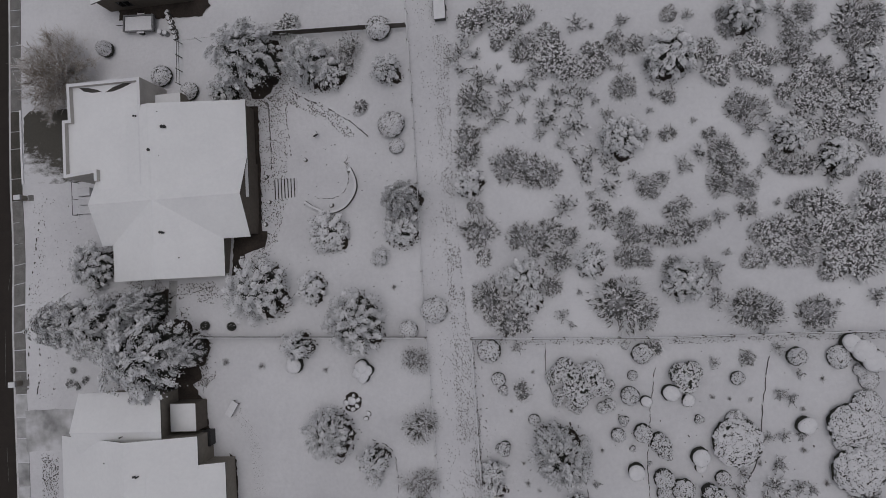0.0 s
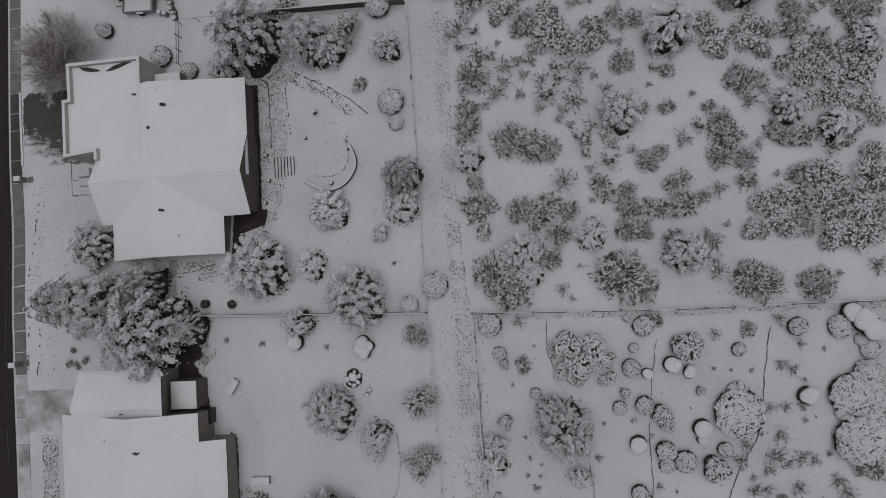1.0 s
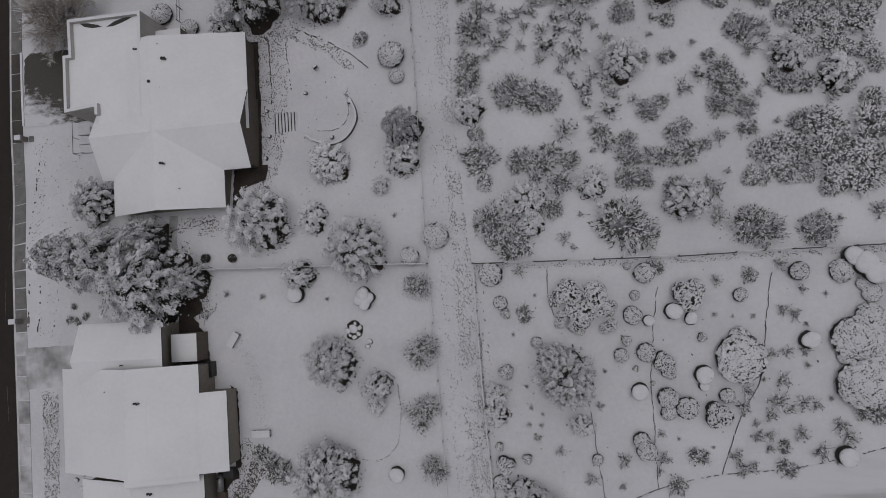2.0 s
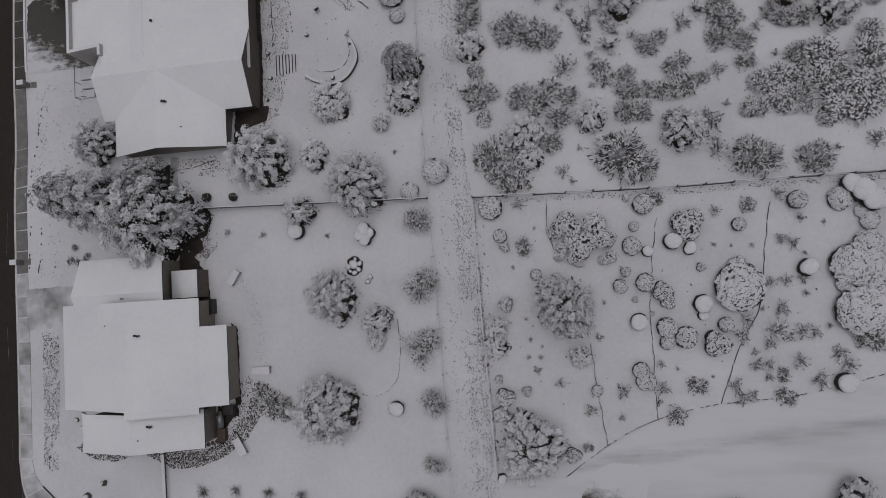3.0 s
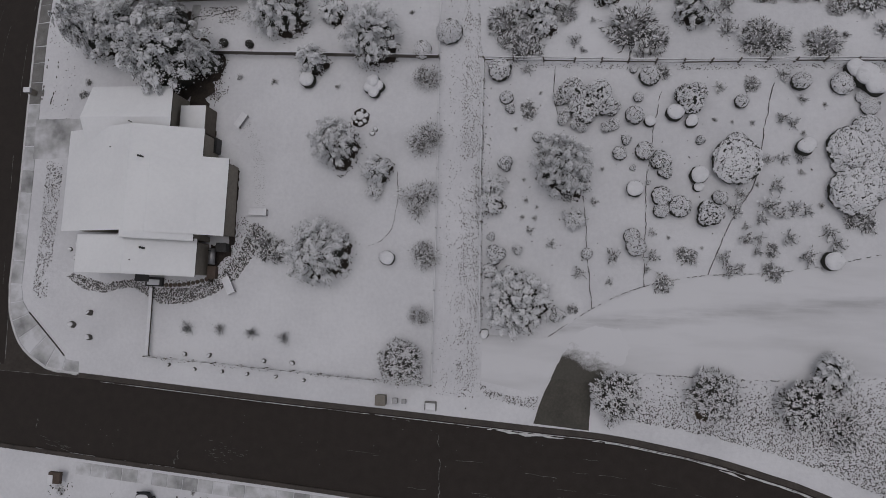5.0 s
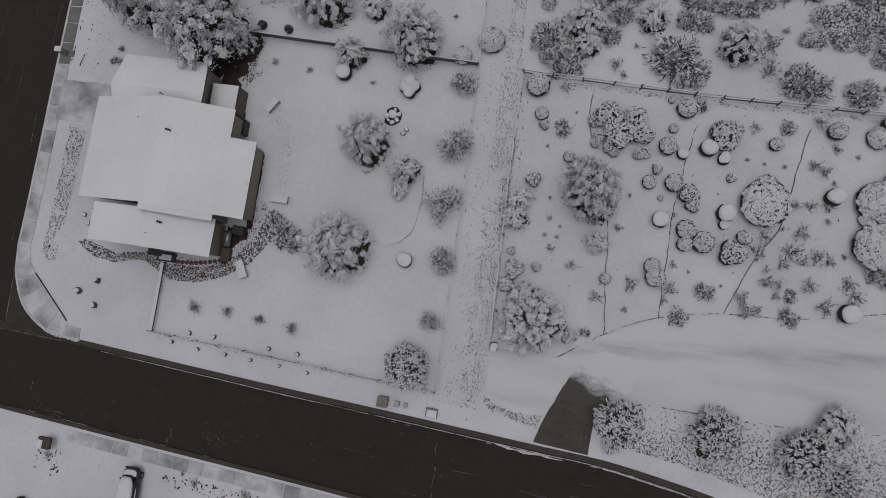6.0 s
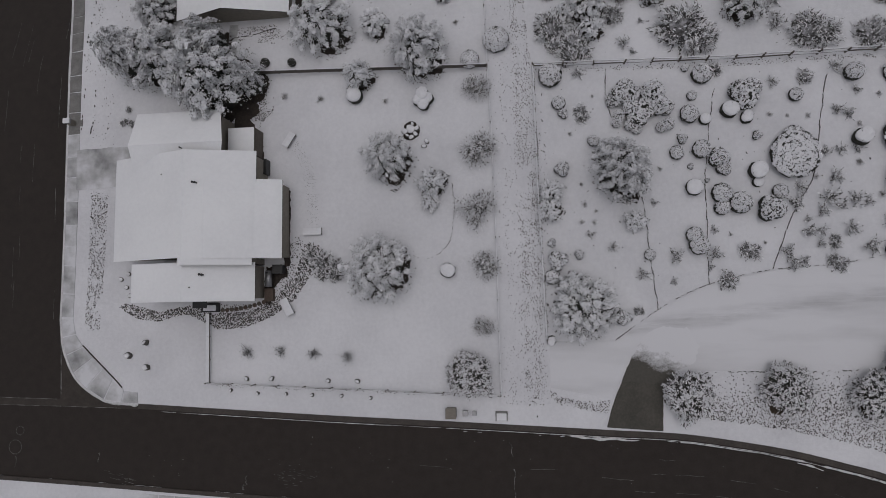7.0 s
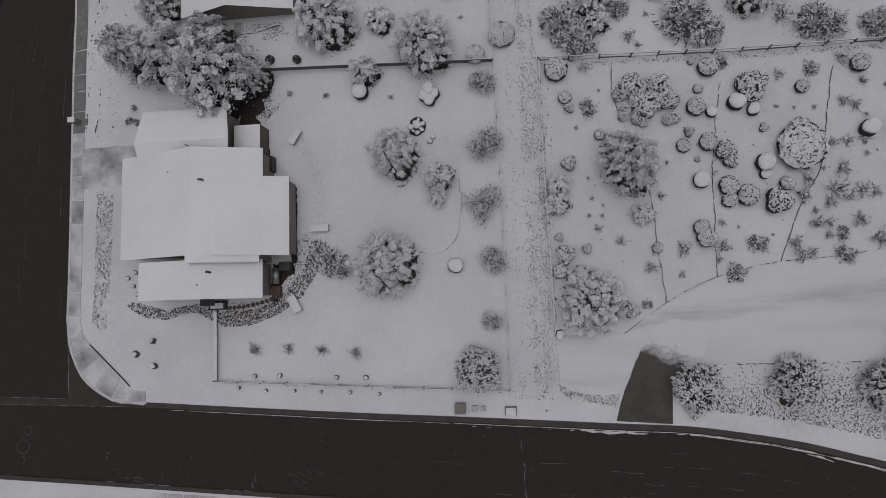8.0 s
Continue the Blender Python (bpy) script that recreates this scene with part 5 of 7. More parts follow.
def spray_template(seed, strokes, size):
    """Radius 1 and height 1: a dense domed shrub of upright sprays, every one sheathed in snow."""
    r = random.Random(seed)
    t = new("domed_shrub")
    off = Vector((seed * 1.3, seed * 0.7, 0))
    V, F, DV, DF = [], [], [], []
    for i in range(strokes):
        a, u = r.uniform(0, 6.283), r.uniform(0.05, 1.0)
        q = math.sqrt(1 - u * u)
        d = Vector((q * math.cos(a), q * math.sin(a), u))
        k = (0.9 + 0.3 * noise.noise(d * 2.3 + off) + 0.16 * noise.noise(d * 6 + off)) * r.uniform(0.86, 1.05)
        p = Vector((d.x * k, d.y * k, 0.15 + 0.8 * d.z * k))
        out = Vector((d.x, d.y, 0.1 * d.z - 0.2)) + Vector((r.uniform(-0.7, 0.7), r.uniform(-0.7, 0.7), r.uniform(-0.3, 0.3)))
        s = size * r.uniform(0.6, 1.4)
        if r.random() < 0.28 - 1.5 * noise.noise(p * 7.0 + off):
            sliver(DV, DF, r, p, out, s * 1.2, s * 0.22, s * 0.2)
        else:
            flake(V, F, r, p, out, s, s * r.uniform(0.3, 0.5), s * 0.4)
    mesh_part("crown", V, F, M_RIME, t, "upright sprays sheathed in snow")
    mesh_part("twig_growth", DV, DF, M_DRYTWIG, t, "dark bare twig tips")["kind"] = "stuff"
    # dark inner dome, its colour standing for shade below the sprays
    V, F = [], []
    dome(V, F, r, Vector((0, 0, 0)), 0.74, 0.74, 0.68, 8, 24, 0.25, 2.5, seed * 0.7)
    mesh_part("shaded_stem_core", V, F, M_SKIRT, t, "dark core standing for shade among the stems")
    return t


def dome(V, F, r, c, rx, ry, h, rows=12, cols=28, lump=0.1, freq=3.0, off=0.0, floor=0.0):
    b = len(V)
    for i in range(rows):
        u = i / (rows - 1)
        el = -0.35 + (math.pi / 2 + 0.35) * u
        for j in range(cols):
            a = 6.28318 * j / cols
            d = Vector((math.cos(a) * math.cos(el), math.sin(a) * math.cos(el), math.sin(el)))
            k = 1 + lump * noise.noise(d * freq + Vector((off, off, 0))) + lump * 0.5 * noise.noise(d * freq * 3 + Vector((0, off, off)))
            V.append(Vector((c.x + d.x * rx * k, c.y + d.y * ry * k, max(floor, c.z + (0.32 + 0.68 * d.z) * h * k))))
    for i in range(rows - 1):
        for j in range(cols):
            F.append((b + i * cols + j, b + i * cols + (j + 1) % cols, b + (i + 1) * cols + (j + 1) % cols, b + (i + 1) * cols + j))


def pad(V, F, r, pos, nrm, rad, thick):
    """One flat uneven pad of snow lying on leaves."""
    x = nrm.cross(Vector((0.3, 1, 0.1))).normalized()
    y = nrm.cross(x)
    b = len(V)
    n = 6
    for i in range(n):
        a = 6.28318 * i / n
        k = rad * r.uniform(0.65, 1.2)
        V.append(pos + x * (k * math.cos(a)) + y * (k * math.sin(a)) - nrm * thick * 0.5)
    V.append(pos + nrm * thick + x * r.uniform(-0.2, 0.2) * rad)
    F.extend((b + i, b + (i + 1) % n, b + n) for i in range(n))


def round_template(seed, pads, size, lobes=1, low=0.4, flecks=40, gaps=-0.3, fine=11.0, leafy=0):
    """Radius 1 and height 1: a rounded bush, dark at its sides, its top under broken pads of snow."""
    r = random.Random(seed)
    t = new("round_bush")
    off = Vector((seed * 2.3, 0, seed))
    V, F = [], []
    if lobes == 1:
        cs = [(Vector((0, 0, 0)), 0.94)]
    else:
        cs = [(Vector((0.38 * math.cos(6.28 * i / lobes + seed), 0.38 * math.sin(6.28 * i / lobes + seed), 0)), r.uniform(0.52, 0.66)) for i in range(lobes)]
    for c, k in cs:
        dome(V, F, r, c, k, k, 0.9, 14, 34, 0.14, 4.0, seed * 1.7 + c.x)
    mesh_part("crown", V, F, M_SKIRT, t, "dense dark leaves", True)
    V, F = [], []
    for i in range(pads):
        c, k = cs[i % len(cs)]
        a, u = r.uniform(0, 6.283), r.uniform(low, 1.0)
        q = math.sqrt(1 - u * u)
        d = Vector((q * math.cos(a), q * math.sin(a), u))
        wave = seed * 1.7 + c.x
        bulge = 1 + 0.14 * noise.noise(d * 4 + Vector((wave, wave, 0))) + 0.07 * noise.noise(d * 12 + Vector((0, wave, wave)))
        p = c + Vector((d.x * k * bulge, d.y * k * bulge, (0.32 + 0.68 * u) * 0.9 * bulge + 0.012)) + d * 0.012
        if noise.noise(p * 4.5 + off) < gaps - 0.08 or noise.noise(p * fine + off) < gaps + 0.02:
            continue
        s = size * r.uniform(0.45, 1.35)
        pad(V, F, r, p, (d + Vector((r.uniform(-0.3, 0.3), r.uniform(-0.3, 0.3), 0.5))).normalized(), s, s * 0.35)
    snow = mesh_part("snow_cover", V, F, M_CAP, t, "broken pads of snow on top", True)
    snow["kind"] = "stuff"
    V, F = [], []
    for i in range(flecks):
        c, k = cs[i % len(cs)]
        a, u = r.uniform(0, 6.283), r.uniform(0.0, 0.98)
        q = math.sqrt(1 - u * u)
        d = Vector((q * math.cos(a), q * math.sin(a), u))
        p = c + Vector((d.x * k, d.y * k, (0.32 + 0.68 * u) * 0.92))
        sliver(V, F, r, p + d * 0.03, d + Vector((r.uniform(-1, 1), r.uniform(-1, 1), r.uniform(-0.3, 0.5))), size * 0.8, size * 0.3, size * 0.3)
    tuft = mesh_part("leaf_tuft", V, F, M_SKIRT, t, "dark leaf tips breaking through snow")
    tuft["kind"] = "stuff"
    if not leafy:
        return t
    V, F = [], []
    for i in range(leafy):
        c, k = cs[i % len(cs)]
        a, u = r.uniform(0, 6.283), r.uniform(0.0, 1.0) ** 0.8
        q = math.sqrt(1 - u * u)
        d = Vector((q * math.cos(a), q * math.sin(a), u))
        k *= 0.98 + 0.12 * noise.noise(d * 5 + off) + r.uniform(-0.03, 0.07)
        p = c + Vector((d.x * k, d.y * k, (0.32 + 0.68 * u) * 0.95))
        if noise.noise(p * 3.1 + off) < -0.16:
            continue
        clump(V, F, r, p, d + Vector((r.uniform(-0.8, 0.8), r.uniform(-0.8, 0.8), r.uniform(-0.2, 0.5))), size * r.uniform(0.4, 0.95), size * r.uniform(0.3, 0.6), size * 0.4)
    mesh_part("leaf_spray", V, F, M_SCRUB, t, "loose leafy sprays dusted with snow")["kind"] = "stuff"
    return t


def cap_template(seed, lump):
    """Radius 1 and height 1: a low bush wholly roofed by a smooth cap of snow."""
    r = random.Random(seed)
    t = new("snow_capped_bush")
    V, F = [], []
    dome(V, F, r, Vector((0, 0, 0.0)), 0.93, 0.93, 0.78, 9, 26, 0.16, 5.0, seed)
    mesh_part("foliage", V, F, M_SKIRT, t, "dark leaves below the snow", True)
    V, F = [], []
    n = 40
    rows = 10
    for i in range(rows):
        u = i / (rows - 1)
        for j in range(n):
            a = 6.28318 * j / n
            k = 1 + lump * noise.noise(Vector((math.cos(a) * 0.9 + seed * 0.37, math.sin(a) * 0.9 + 0.4, 0.5))) + 0.03 * noise.noise(Vector((math.cos(a) * 2.6 + seed * 0.37, math.sin(a) * 2.6, 3.5)))
            q = 0.9 * k * math.sin(min(1.0, u * 1.06) * math.pi / 2) if u < 0.95 else 0.86 * k
            z = 0.68 + 0.32 * math.cos(u * math.pi / 2) ** 0.7 + 0.05 * noise.noise(Vector((q * math.cos(a) * 3.2 + seed, q * math.sin(a) * 3.2, 1))) if u < 0.95 else 0.64
            V.append(Vector((q * math.cos(a), q * math.sin(a), z)))
    for i in range(rows - 1):
        for j in range(n):
            F.append((i * n + j, (i + 1) * n + j, (i + 1) * n + (j + 1) % n, i * n + (j + 1) % n))
    mesh_part("snow_cap", V, F, M_CAP, t, "smooth rounded cap of snow", True)
    V, F = [], []
    for i in range(46):
        a = r.uniform(0, 6.283)
        q = r.uniform(0.35, 0.99) ** 0.5 * 0.95
        z = 0.66 + 0.34 * math.sqrt(max(0.0, 1 - q * q)) if i > 26 else r.uniform(0.5, 0.68)
        d = Vector((math.cos(a), math.sin(a), 0.3))
        flake(V, F, r, Vector((q * math.cos(a), q * math.sin(a), z - 0.01)), d + Vector((r.uniform(-1, 1), r.uniform(-1, 1), 0.2)), 0.06, 0.025, 0.03)
    mesh_part("leaf_tuft", V, F, M_SKIRT, t, "dark leaf tips breaking through snow")["kind"] = "stuff"
    return t


def bare_template(seed, limbs, second, third, mat, trunk_h, w=1.0, low=0.15, lumps=0):
    """Radius 1 and height 1: a leafless crown of ever finer branches."""
    r = random.Random(seed)
    t = new("bare_tree")
    V, F = [], []
    limb(V, F, Vector((0, 0, -0.03)), Vector((0, 0, trunk_h + 0.1)), 0.035 * w, 0.028 * w, 8)
    top = Vector((0, 0, trunk_h))
    TV, TF = [], []
    for i in range(limbs):
        a = 6.283 * i * 0.382 + r.uniform(-0.3, 0.3)
        e = r.uniform(low, 1.45)
        d = Vector((math.cos(a) * math.cos(e), math.sin(a) * math.cos(e), math.sin(e)))
        L = r.uniform(0.6, 0.95)
        end = top + Vector((d.x * L, d.y * L, d.z * L * (1 - trunk_h)))
        limb(V, F, top, end, 0.012 * w, 0.005 * w, 4)
        for _ in range(second):
            s = top.lerp(end, r.uniform(0.25, 0.98))
            d2 = (d * 0.8 + Vector((r.uniform(-0.8, 0.8), r.uniform(-0.8, 0.8), r.uniform(-0.2, 0.7)))).normalized()
            e2 = s + d2 * r.uniform(0.12, 0.3)
            e2.z = min(e2.z, 1.05)
            limb(TV, TF, s, e2, 0.005 * w, 0.003 * w, 3)
            for _ in range(third):
                s3 = s.lerp(e2, r.uniform(0.2, 1.0))
                e3 = s3 + (d2 + Vector((r.uniform(-0.9, 0.9), r.uniform(-0.9, 0.9), r.uniform(-0.4, 0.7)))).normalized() * r.uniform(0.05, 0.13)
                spike(TV, TF, r, s3, e3, 0.0045 * w)
    mesh_part("trunk", V, F, mat, t, "bare trunk and limbs")
    mesh_part("crown", TV, TF, mat, t, "leafless fine twigs")
    if lumps:
        V, F = [], []
        for _ in range(lumps):
            p = TV[r.randrange(len(TV))]
            clump(V, F, r, p, Vector((r.uniform(-1, 1), r.uniform(-1, 1), 0.1)), 0.016 * r.uniform(0.5, 1.2), 0.01, 0.008)
        mesh_part("lodged_snow", V, F, M_CAP, t, "crumbs of snow lodged among twigs")["kind"] = "stuff"
    return t


def tuft_template(seed):
    r = random.Random(seed)
    t = new("twig_tuft")
    V, F = [], []
    for _ in range(46):
        a, e = r.uniform(0, 6.283), r.uniform(0.1, 1.3)
        d = Vector((math.cos(a) * math.cos(e), math.sin(a) * math.cos(e), math.sin(e)))
        p = Vector((r.uniform(-0.12, 0.12), r.uniform(-0.12, 0.12), 0))
        mid = p + d * r.uniform(0.4, 0.8)
        spike(V, F, r, p, p + d * r.uniform(0.6, 1.0), 0.045)
        for _ in range(2):
            spike(V, F, r, mid * r.uniform(0.6, 1), mid + Vector((r.uniform(-0.3, 0.3), r.uniform(-0.3, 0.3), 0.1)), 0.035)
    mesh_part("branchwork", V, F, M_TWIGSNOW, t)
    return t


def plant(templates, rows, words, category, group, seed, low=0.04):
    """Set copies of the templates at rows of x, y, radius, height; words picks a label by size."""
    r = random.Random(seed)
    first = {}
    for i, (x, y, rad, hgt) in enumerate(rows):
        k = r.randrange(len(templates)) if i >= len(templates) else i
        t = templates[k]
        m = pose(x, y, ground_z(x, y) - low, 0, 0, r.uniform(0, 360)) @ Matrix.Diagonal((rad, rad * r.uniform(0.92, 1.06), hgt, 1))
        label = words[0] if rad < words[1] else words[2]
        if k not in first:
            first[k] = m
            tagged(t, label, category, group)
        else:
            tagged(copy_thing(t, m), label, category, group)
    for k, m in first.items():
        templates[k].matrix_basis = m


DENSE = []
DENSE += [
    (-37.5, 68.6, 0.95, 1.9), (-30.5, 64.7, 1.21, 1.6), (-27.2, 62.6, 1.04, 1.4), (-4.4, 67.0, 1.38, 1.8),
    (-3.5, 56.4, 1.50, 2.0), (-3.1, 54.1, 0.87, 1.1), (0.3, 36.5, 1.38, 1.7), (-2.5, 34.6, 1.04, 1.2),
    (28.6, 22.9, 2.41, 2.2), (28.7, 24.8, 1.02, 0.9), (38.1, 30.5, 1.13, 1.0), (39.9, 29.2, 0.68, 0.6),
    (40.5, 28.3, 0.91, 0.8), (38.5, 24.3, 2.03, 1.8), (40.1, 26.1, 1.36, 1.2), (37.9, 22.7, 0.91, 0.8),
    (40.4, 24.1, 1.58, 1.4), (38.9, 20.1, 2.36, 2.1), (40.3, 21.0, 2.03, 1.8),
]
SCRUB = []
SCRUB += [
    (-15.1, 68.8, 1.50, 1.4), (-6.9, 58.8, 1.04, 0.9), 
      (18.3, -0.0, 2.65, 2.3), (27.6, 0.7, 2.54, 2.2),
    (35.9, 0.2, 2.65, 2.3), (39.4, -1.9, 1.73, 1.5),
]
CONIFER = []
CONIFER += [
    (-18.9, 65.0, 3.81, 7.5), (-22.6, 62.0, 1.62, 3.0), (-12.2, 63.9, 2.65, 5.0), (-10.2, 62.7, 1.85, 3.0),
    (-3.7, 62.3, 1.56, 3.0), (-2.5, 48.1, 2.13, 6.0), (-2.9, 45.1, 1.96, 2.5), (-10.9, 45.2, 2.19, 2.2),
    (-18.6, 39.6, 3.35, 4.5), (-12.8, 39.4, 1.62, 2.0), (-7.9, 35.7, 3.00, 5.0), (-5.3, 42.3, 0.98, 1.4), (-14.35, 33.4, 1.62, 3.2),
    (-38.5, 43.2, 2.60, 4.0), (-36.0, 36.4, 3.70, 6.6), (-40.0, 36.9, 2.90, 7.0), (-30.3, 33.4, 4.40, 8.5),
    (-26.5, 33.5, 2.10, 5.0), (-31.2, 38.4, 2.20, 6.0), (-11.1, 24.3, 2.65, 4.0), (-6.6, 21.5, 1.50, 3.0),
    (-6.9, 19.6, 0.98, 1.2), (-12.2, 12.8, 3.29, 5.0), (37.1, 3.3, 1.9, 2.6), (4.5, 49.5, 1.57, 2.3),
]
CONIFER += [
    (20.0, 52.8, 2.13, 3.2), (25.4, 60.7, 2.47, 3.7), (32.5, 64.1, 2.08, 3.1), (43.3, 57.8, 1.57, 2.3),
    (35.8, 51.8, 1.85, 2.8), (39.8, 49.5, 1.68, 2.5), (16.3, 40.7, 1.60, 2.4), (9.7, 39.3, 1.93, 2.9),
    (10.1, 37.2, 1.37, 2.0), (7.7, 39.3, 1.03, 1.5), (25.0, 38.4, 2.04, 3.1), (12.3, 22.0, 2.75, 5.6),
    (13.3, 20.9, 1.72, 4.0), (11.5, 23.5, 1.72, 4.4),
    (13.6, 17.0, 1.07, 1.6), (5.5, 20.2, 1.18, 1.8), (5.3, 18.4, 1.24, 1.9), (8.35, 8.5, 2.95, 4.2),
    (7.2, 10.7, 1.36, 2.4),
]
POTBALL = []
POTBALL += [
    (-25.2, 35.9, 0.52, 0.8), (-22.1, 35.7, 0.52, 0.8),
]
TUFT = []
TUFT += [
    (-4.0, 39.1, 0.46, 0.5), (-11.6, 30.7, 0.52, 0.5), (-22.9, 31.9, 0.63, 0.6), (-18.8, 31.4, 0.63, 0.6),
    (9.9, 29.9, 0.34, 0.3), (7.5, 26.1, 0.40, 0.4), (16.2, 22.1, 0.40, 0.4), (8.5, 20.9, 0.40, 0.4),
    (8.8, 18.8, 0.46, 0.4), (7.0, 20.6, 0.23, 0.2), (9.9, 18.1, 0.34, 0.3), (8.5, 17.1, 0.46, 0.4),
    (9.7, 17.0, 0.46, 0.4), (22.6, 15.4, 0.34, 0.3), (26.7, 27.0, 0.45, 0.4), (28.3, 26.8, 0.34, 0.3),
    (30.2, 26.7, 0.45, 0.4), (36.6, 28.5, 0.40, 0.4), (34.7, 25.7, 0.45, 0.4), (34.5, 21.9, 0.57, 0.5),
    (30.6, 20.7, 0.40, 0.4), (36.3, 18.8, 0.51, 0.5), (36.4, 12.9, 0.34, 0.3), (25.7, 14.5, 0.29, 0.3),
]
CAP = []
CAP += [
    (-14.9, 31.4, 0.92, 0.9), (-7.55, 31.1, 0.72, 1.0), (-6.95, 30.6, 0.6, 0.8), (-8.0, 30.4, 0.62, 0.85), (-7.45, 30.0, 0.66, 0.8), (-5.2, 12.5, 0.85, 0.8),
    (20.6, 26.8, 0.62, 0.6), (19.3, 20.1, 0.85, 0.8), (5.1, 5.3, 0.52, 0.5), (22.9, 27.6, 0.91, 0.9),
    (24.5, 26.8, 0.68, 0.6), (34.7, 24.3, 0.91, 0.9), (25.2, 21.5, 0.96, 0.9), (25.2, 20.4, 0.51, 0.5),
    (39.1, 31.8, 0.92, 1.0), (39.9, 31.1, 1.15, 1.2), (40.8, 30.2, 1.12, 1.2), (37.1, 13.6, 0.97, 0.9),
]
BARE_SHRUB = []
BARE_SHRUB += [
    (-8.0, 65.0, 1.75, 2.4), (-1.9, 31.3, 1.44, 1.6), (-1.9, 25.1, 1.75, 2.0), (-1.95, 18.9, 1.8, 2.0), (-1.4, 12.8, 1.44, 1.6),
    (-1.6, 6.9, 1.04, 1.1), (-27.0, 4.2, 0.92, 1.0), (-23.3, 4.3, 0.81, 0.9), (-19.6, 4.1, 0.81, 0.9),
    (-16.0, 3.7, 0.87, 1.0),
]
ROUND = []
ROUND += [
    (5.7, 32.2, 1.24, 1.2), (6.5, 29.3, 0.74, 0.7), (6.9, 28.2, 0.57, 0.6), (9.8, 25.2, 0.62, 0.6),
    (6.6, 22.4, 0.85, 0.9), (13.0, 29.9, 1.41, 1.4), (15.9, 29.1, 1.69, 1.7), (11.9, 29.3, 0.79, 0.8),
    (14.2, 27.8, 1.41, 1.4), (13.8, 26.4, 0.85, 0.8), (12.3, 27.3, 0.91, 0.9), (14.9, 30.1, 0.91, 0.9),
    (17.0, 28.2, 0.79, 0.8), (20.5, 31.4, 1.02, 1.0), (19.0, 32.2, 0.40, 0.4), (19.5, 29.3, 0.51, 0.5),
    (19.1, 27.4, 0.96, 1.0), (16.8, 26.4, 0.91, 0.9), (18.4, 25.0, 0.57, 0.6), (17.8, 23.6, 0.74, 0.7),
    (19.1, 22.2, 0.34, 0.3), (20.1, 23.8, 0.96, 1.0), (21.6, 22.9, 1.08, 1.1), (22.1, 21.8, 0.79, 0.8),
]
ROUND += [
    (20.6, 20.8, 0.28, 0.3), (21.8, 19.4, 1.02, 1.0), (21.8, 18.0, 0.80, 0.8), (5.4, 15.0, 0.51, 0.5),
    (6.0, 13.2, 1.14, 1.1), (5.4, 11.6, 0.80, 0.8), (8.1, 13.8, 0.57, 0.6), (12.2, 7.5, 0.91, 0.9),
    (14.9, 13.6, 0.57, 0.6), (19.1, 15.4, 0.85, 0.9), (19.5, 14.4, 0.97, 1.0), (24.4, 29.2, 1.47, 1.5),
    (29.1, 28.8, 0.68, 0.7), (34.4, 30.7, 0.96, 1.0), (25.4, 25.0, 0.51, 0.5), (27.2, 19.4, 0.74, 0.7),
    (23.5, 18.4, 1.08, 1.1), (26.1, 17.7, 1.41, 1.4),
]
SPRIG = []
SPRIG += [
    (16.3, 65.2, 0.94, 0.8), (17.9, 64.8, 0.41, 0.4), (20.9, 64.9, 0.82, 0.7), (4.2, 63.5, 1.05, 0.9),
    (3.2, 63.0, 0.65, 0.6), (5.7, 63.0, 0.82, 0.7), (4.1, 61.6, 0.82, 0.7), (8.2, 61.5, 0.41, 0.4),
    (6.2, 60.5, 1.17, 1.1), (7.4, 60.1, 0.70, 0.6), (8.8, 58.9, 1.05, 0.9), (10.2, 59.4, 0.82, 0.7),
    (11.6, 59.2, 0.82, 0.7), (10.7, 57.8, 0.70, 0.6), (8.6, 57.3, 0.82, 0.7), (7.7, 56.2, 1.11, 1.0),
    (10.2, 55.8, 0.70, 0.6), (12.7, 55.5, 1.40, 1.3), (12.5, 57.1, 0.76, 0.7), (14.1, 57.2, 0.88, 0.8),
    (13.8, 58.4, 0.88, 0.8), (12.1, 54.1, 0.70, 0.6), (15.5, 58.2, 0.94, 0.8), (16.8, 57.9, 0.94, 0.8),
]
SPRIG += [
    (17.8, 57.0, 0.59, 0.5), (15.9, 56.5, 0.70, 0.6), (15.7, 54.6, 1.17, 1.1), (14.4, 53.7, 0.70, 0.6),
    (14.0, 52.9, 0.53, 0.5), (15.1, 52.1, 0.59, 0.5), (20.5, 60.2, 0.59, 0.5), (19.6, 60.3, 0.41, 0.4),
    (6.5, 55.0, 0.53, 0.5), (16.4, 50.2, 1.29, 1.2), (17.1, 51.8, 0.82, 0.7), (18.5, 50.7, 0.70, 0.6),
    (19.2, 49.7, 0.82, 0.7), (16.4, 49.1, 0.70, 0.6), (22.5, 53.2, 0.94, 0.8), (18.9, 55.6, 0.65, 0.6),
    (23.2, 55.5, 0.41, 0.4), (23.5, 57.2, 0.59, 0.5), (27.3, 64.8, 0.59, 0.5), (36.0, 64.3, 0.82, 0.7),
    (36.7, 63.0, 0.88, 0.8), (38.8, 61.4, 0.82, 0.7), (40.0, 61.7, 0.53, 0.5), (33.8, 55.1, 0.70, 0.6),
]
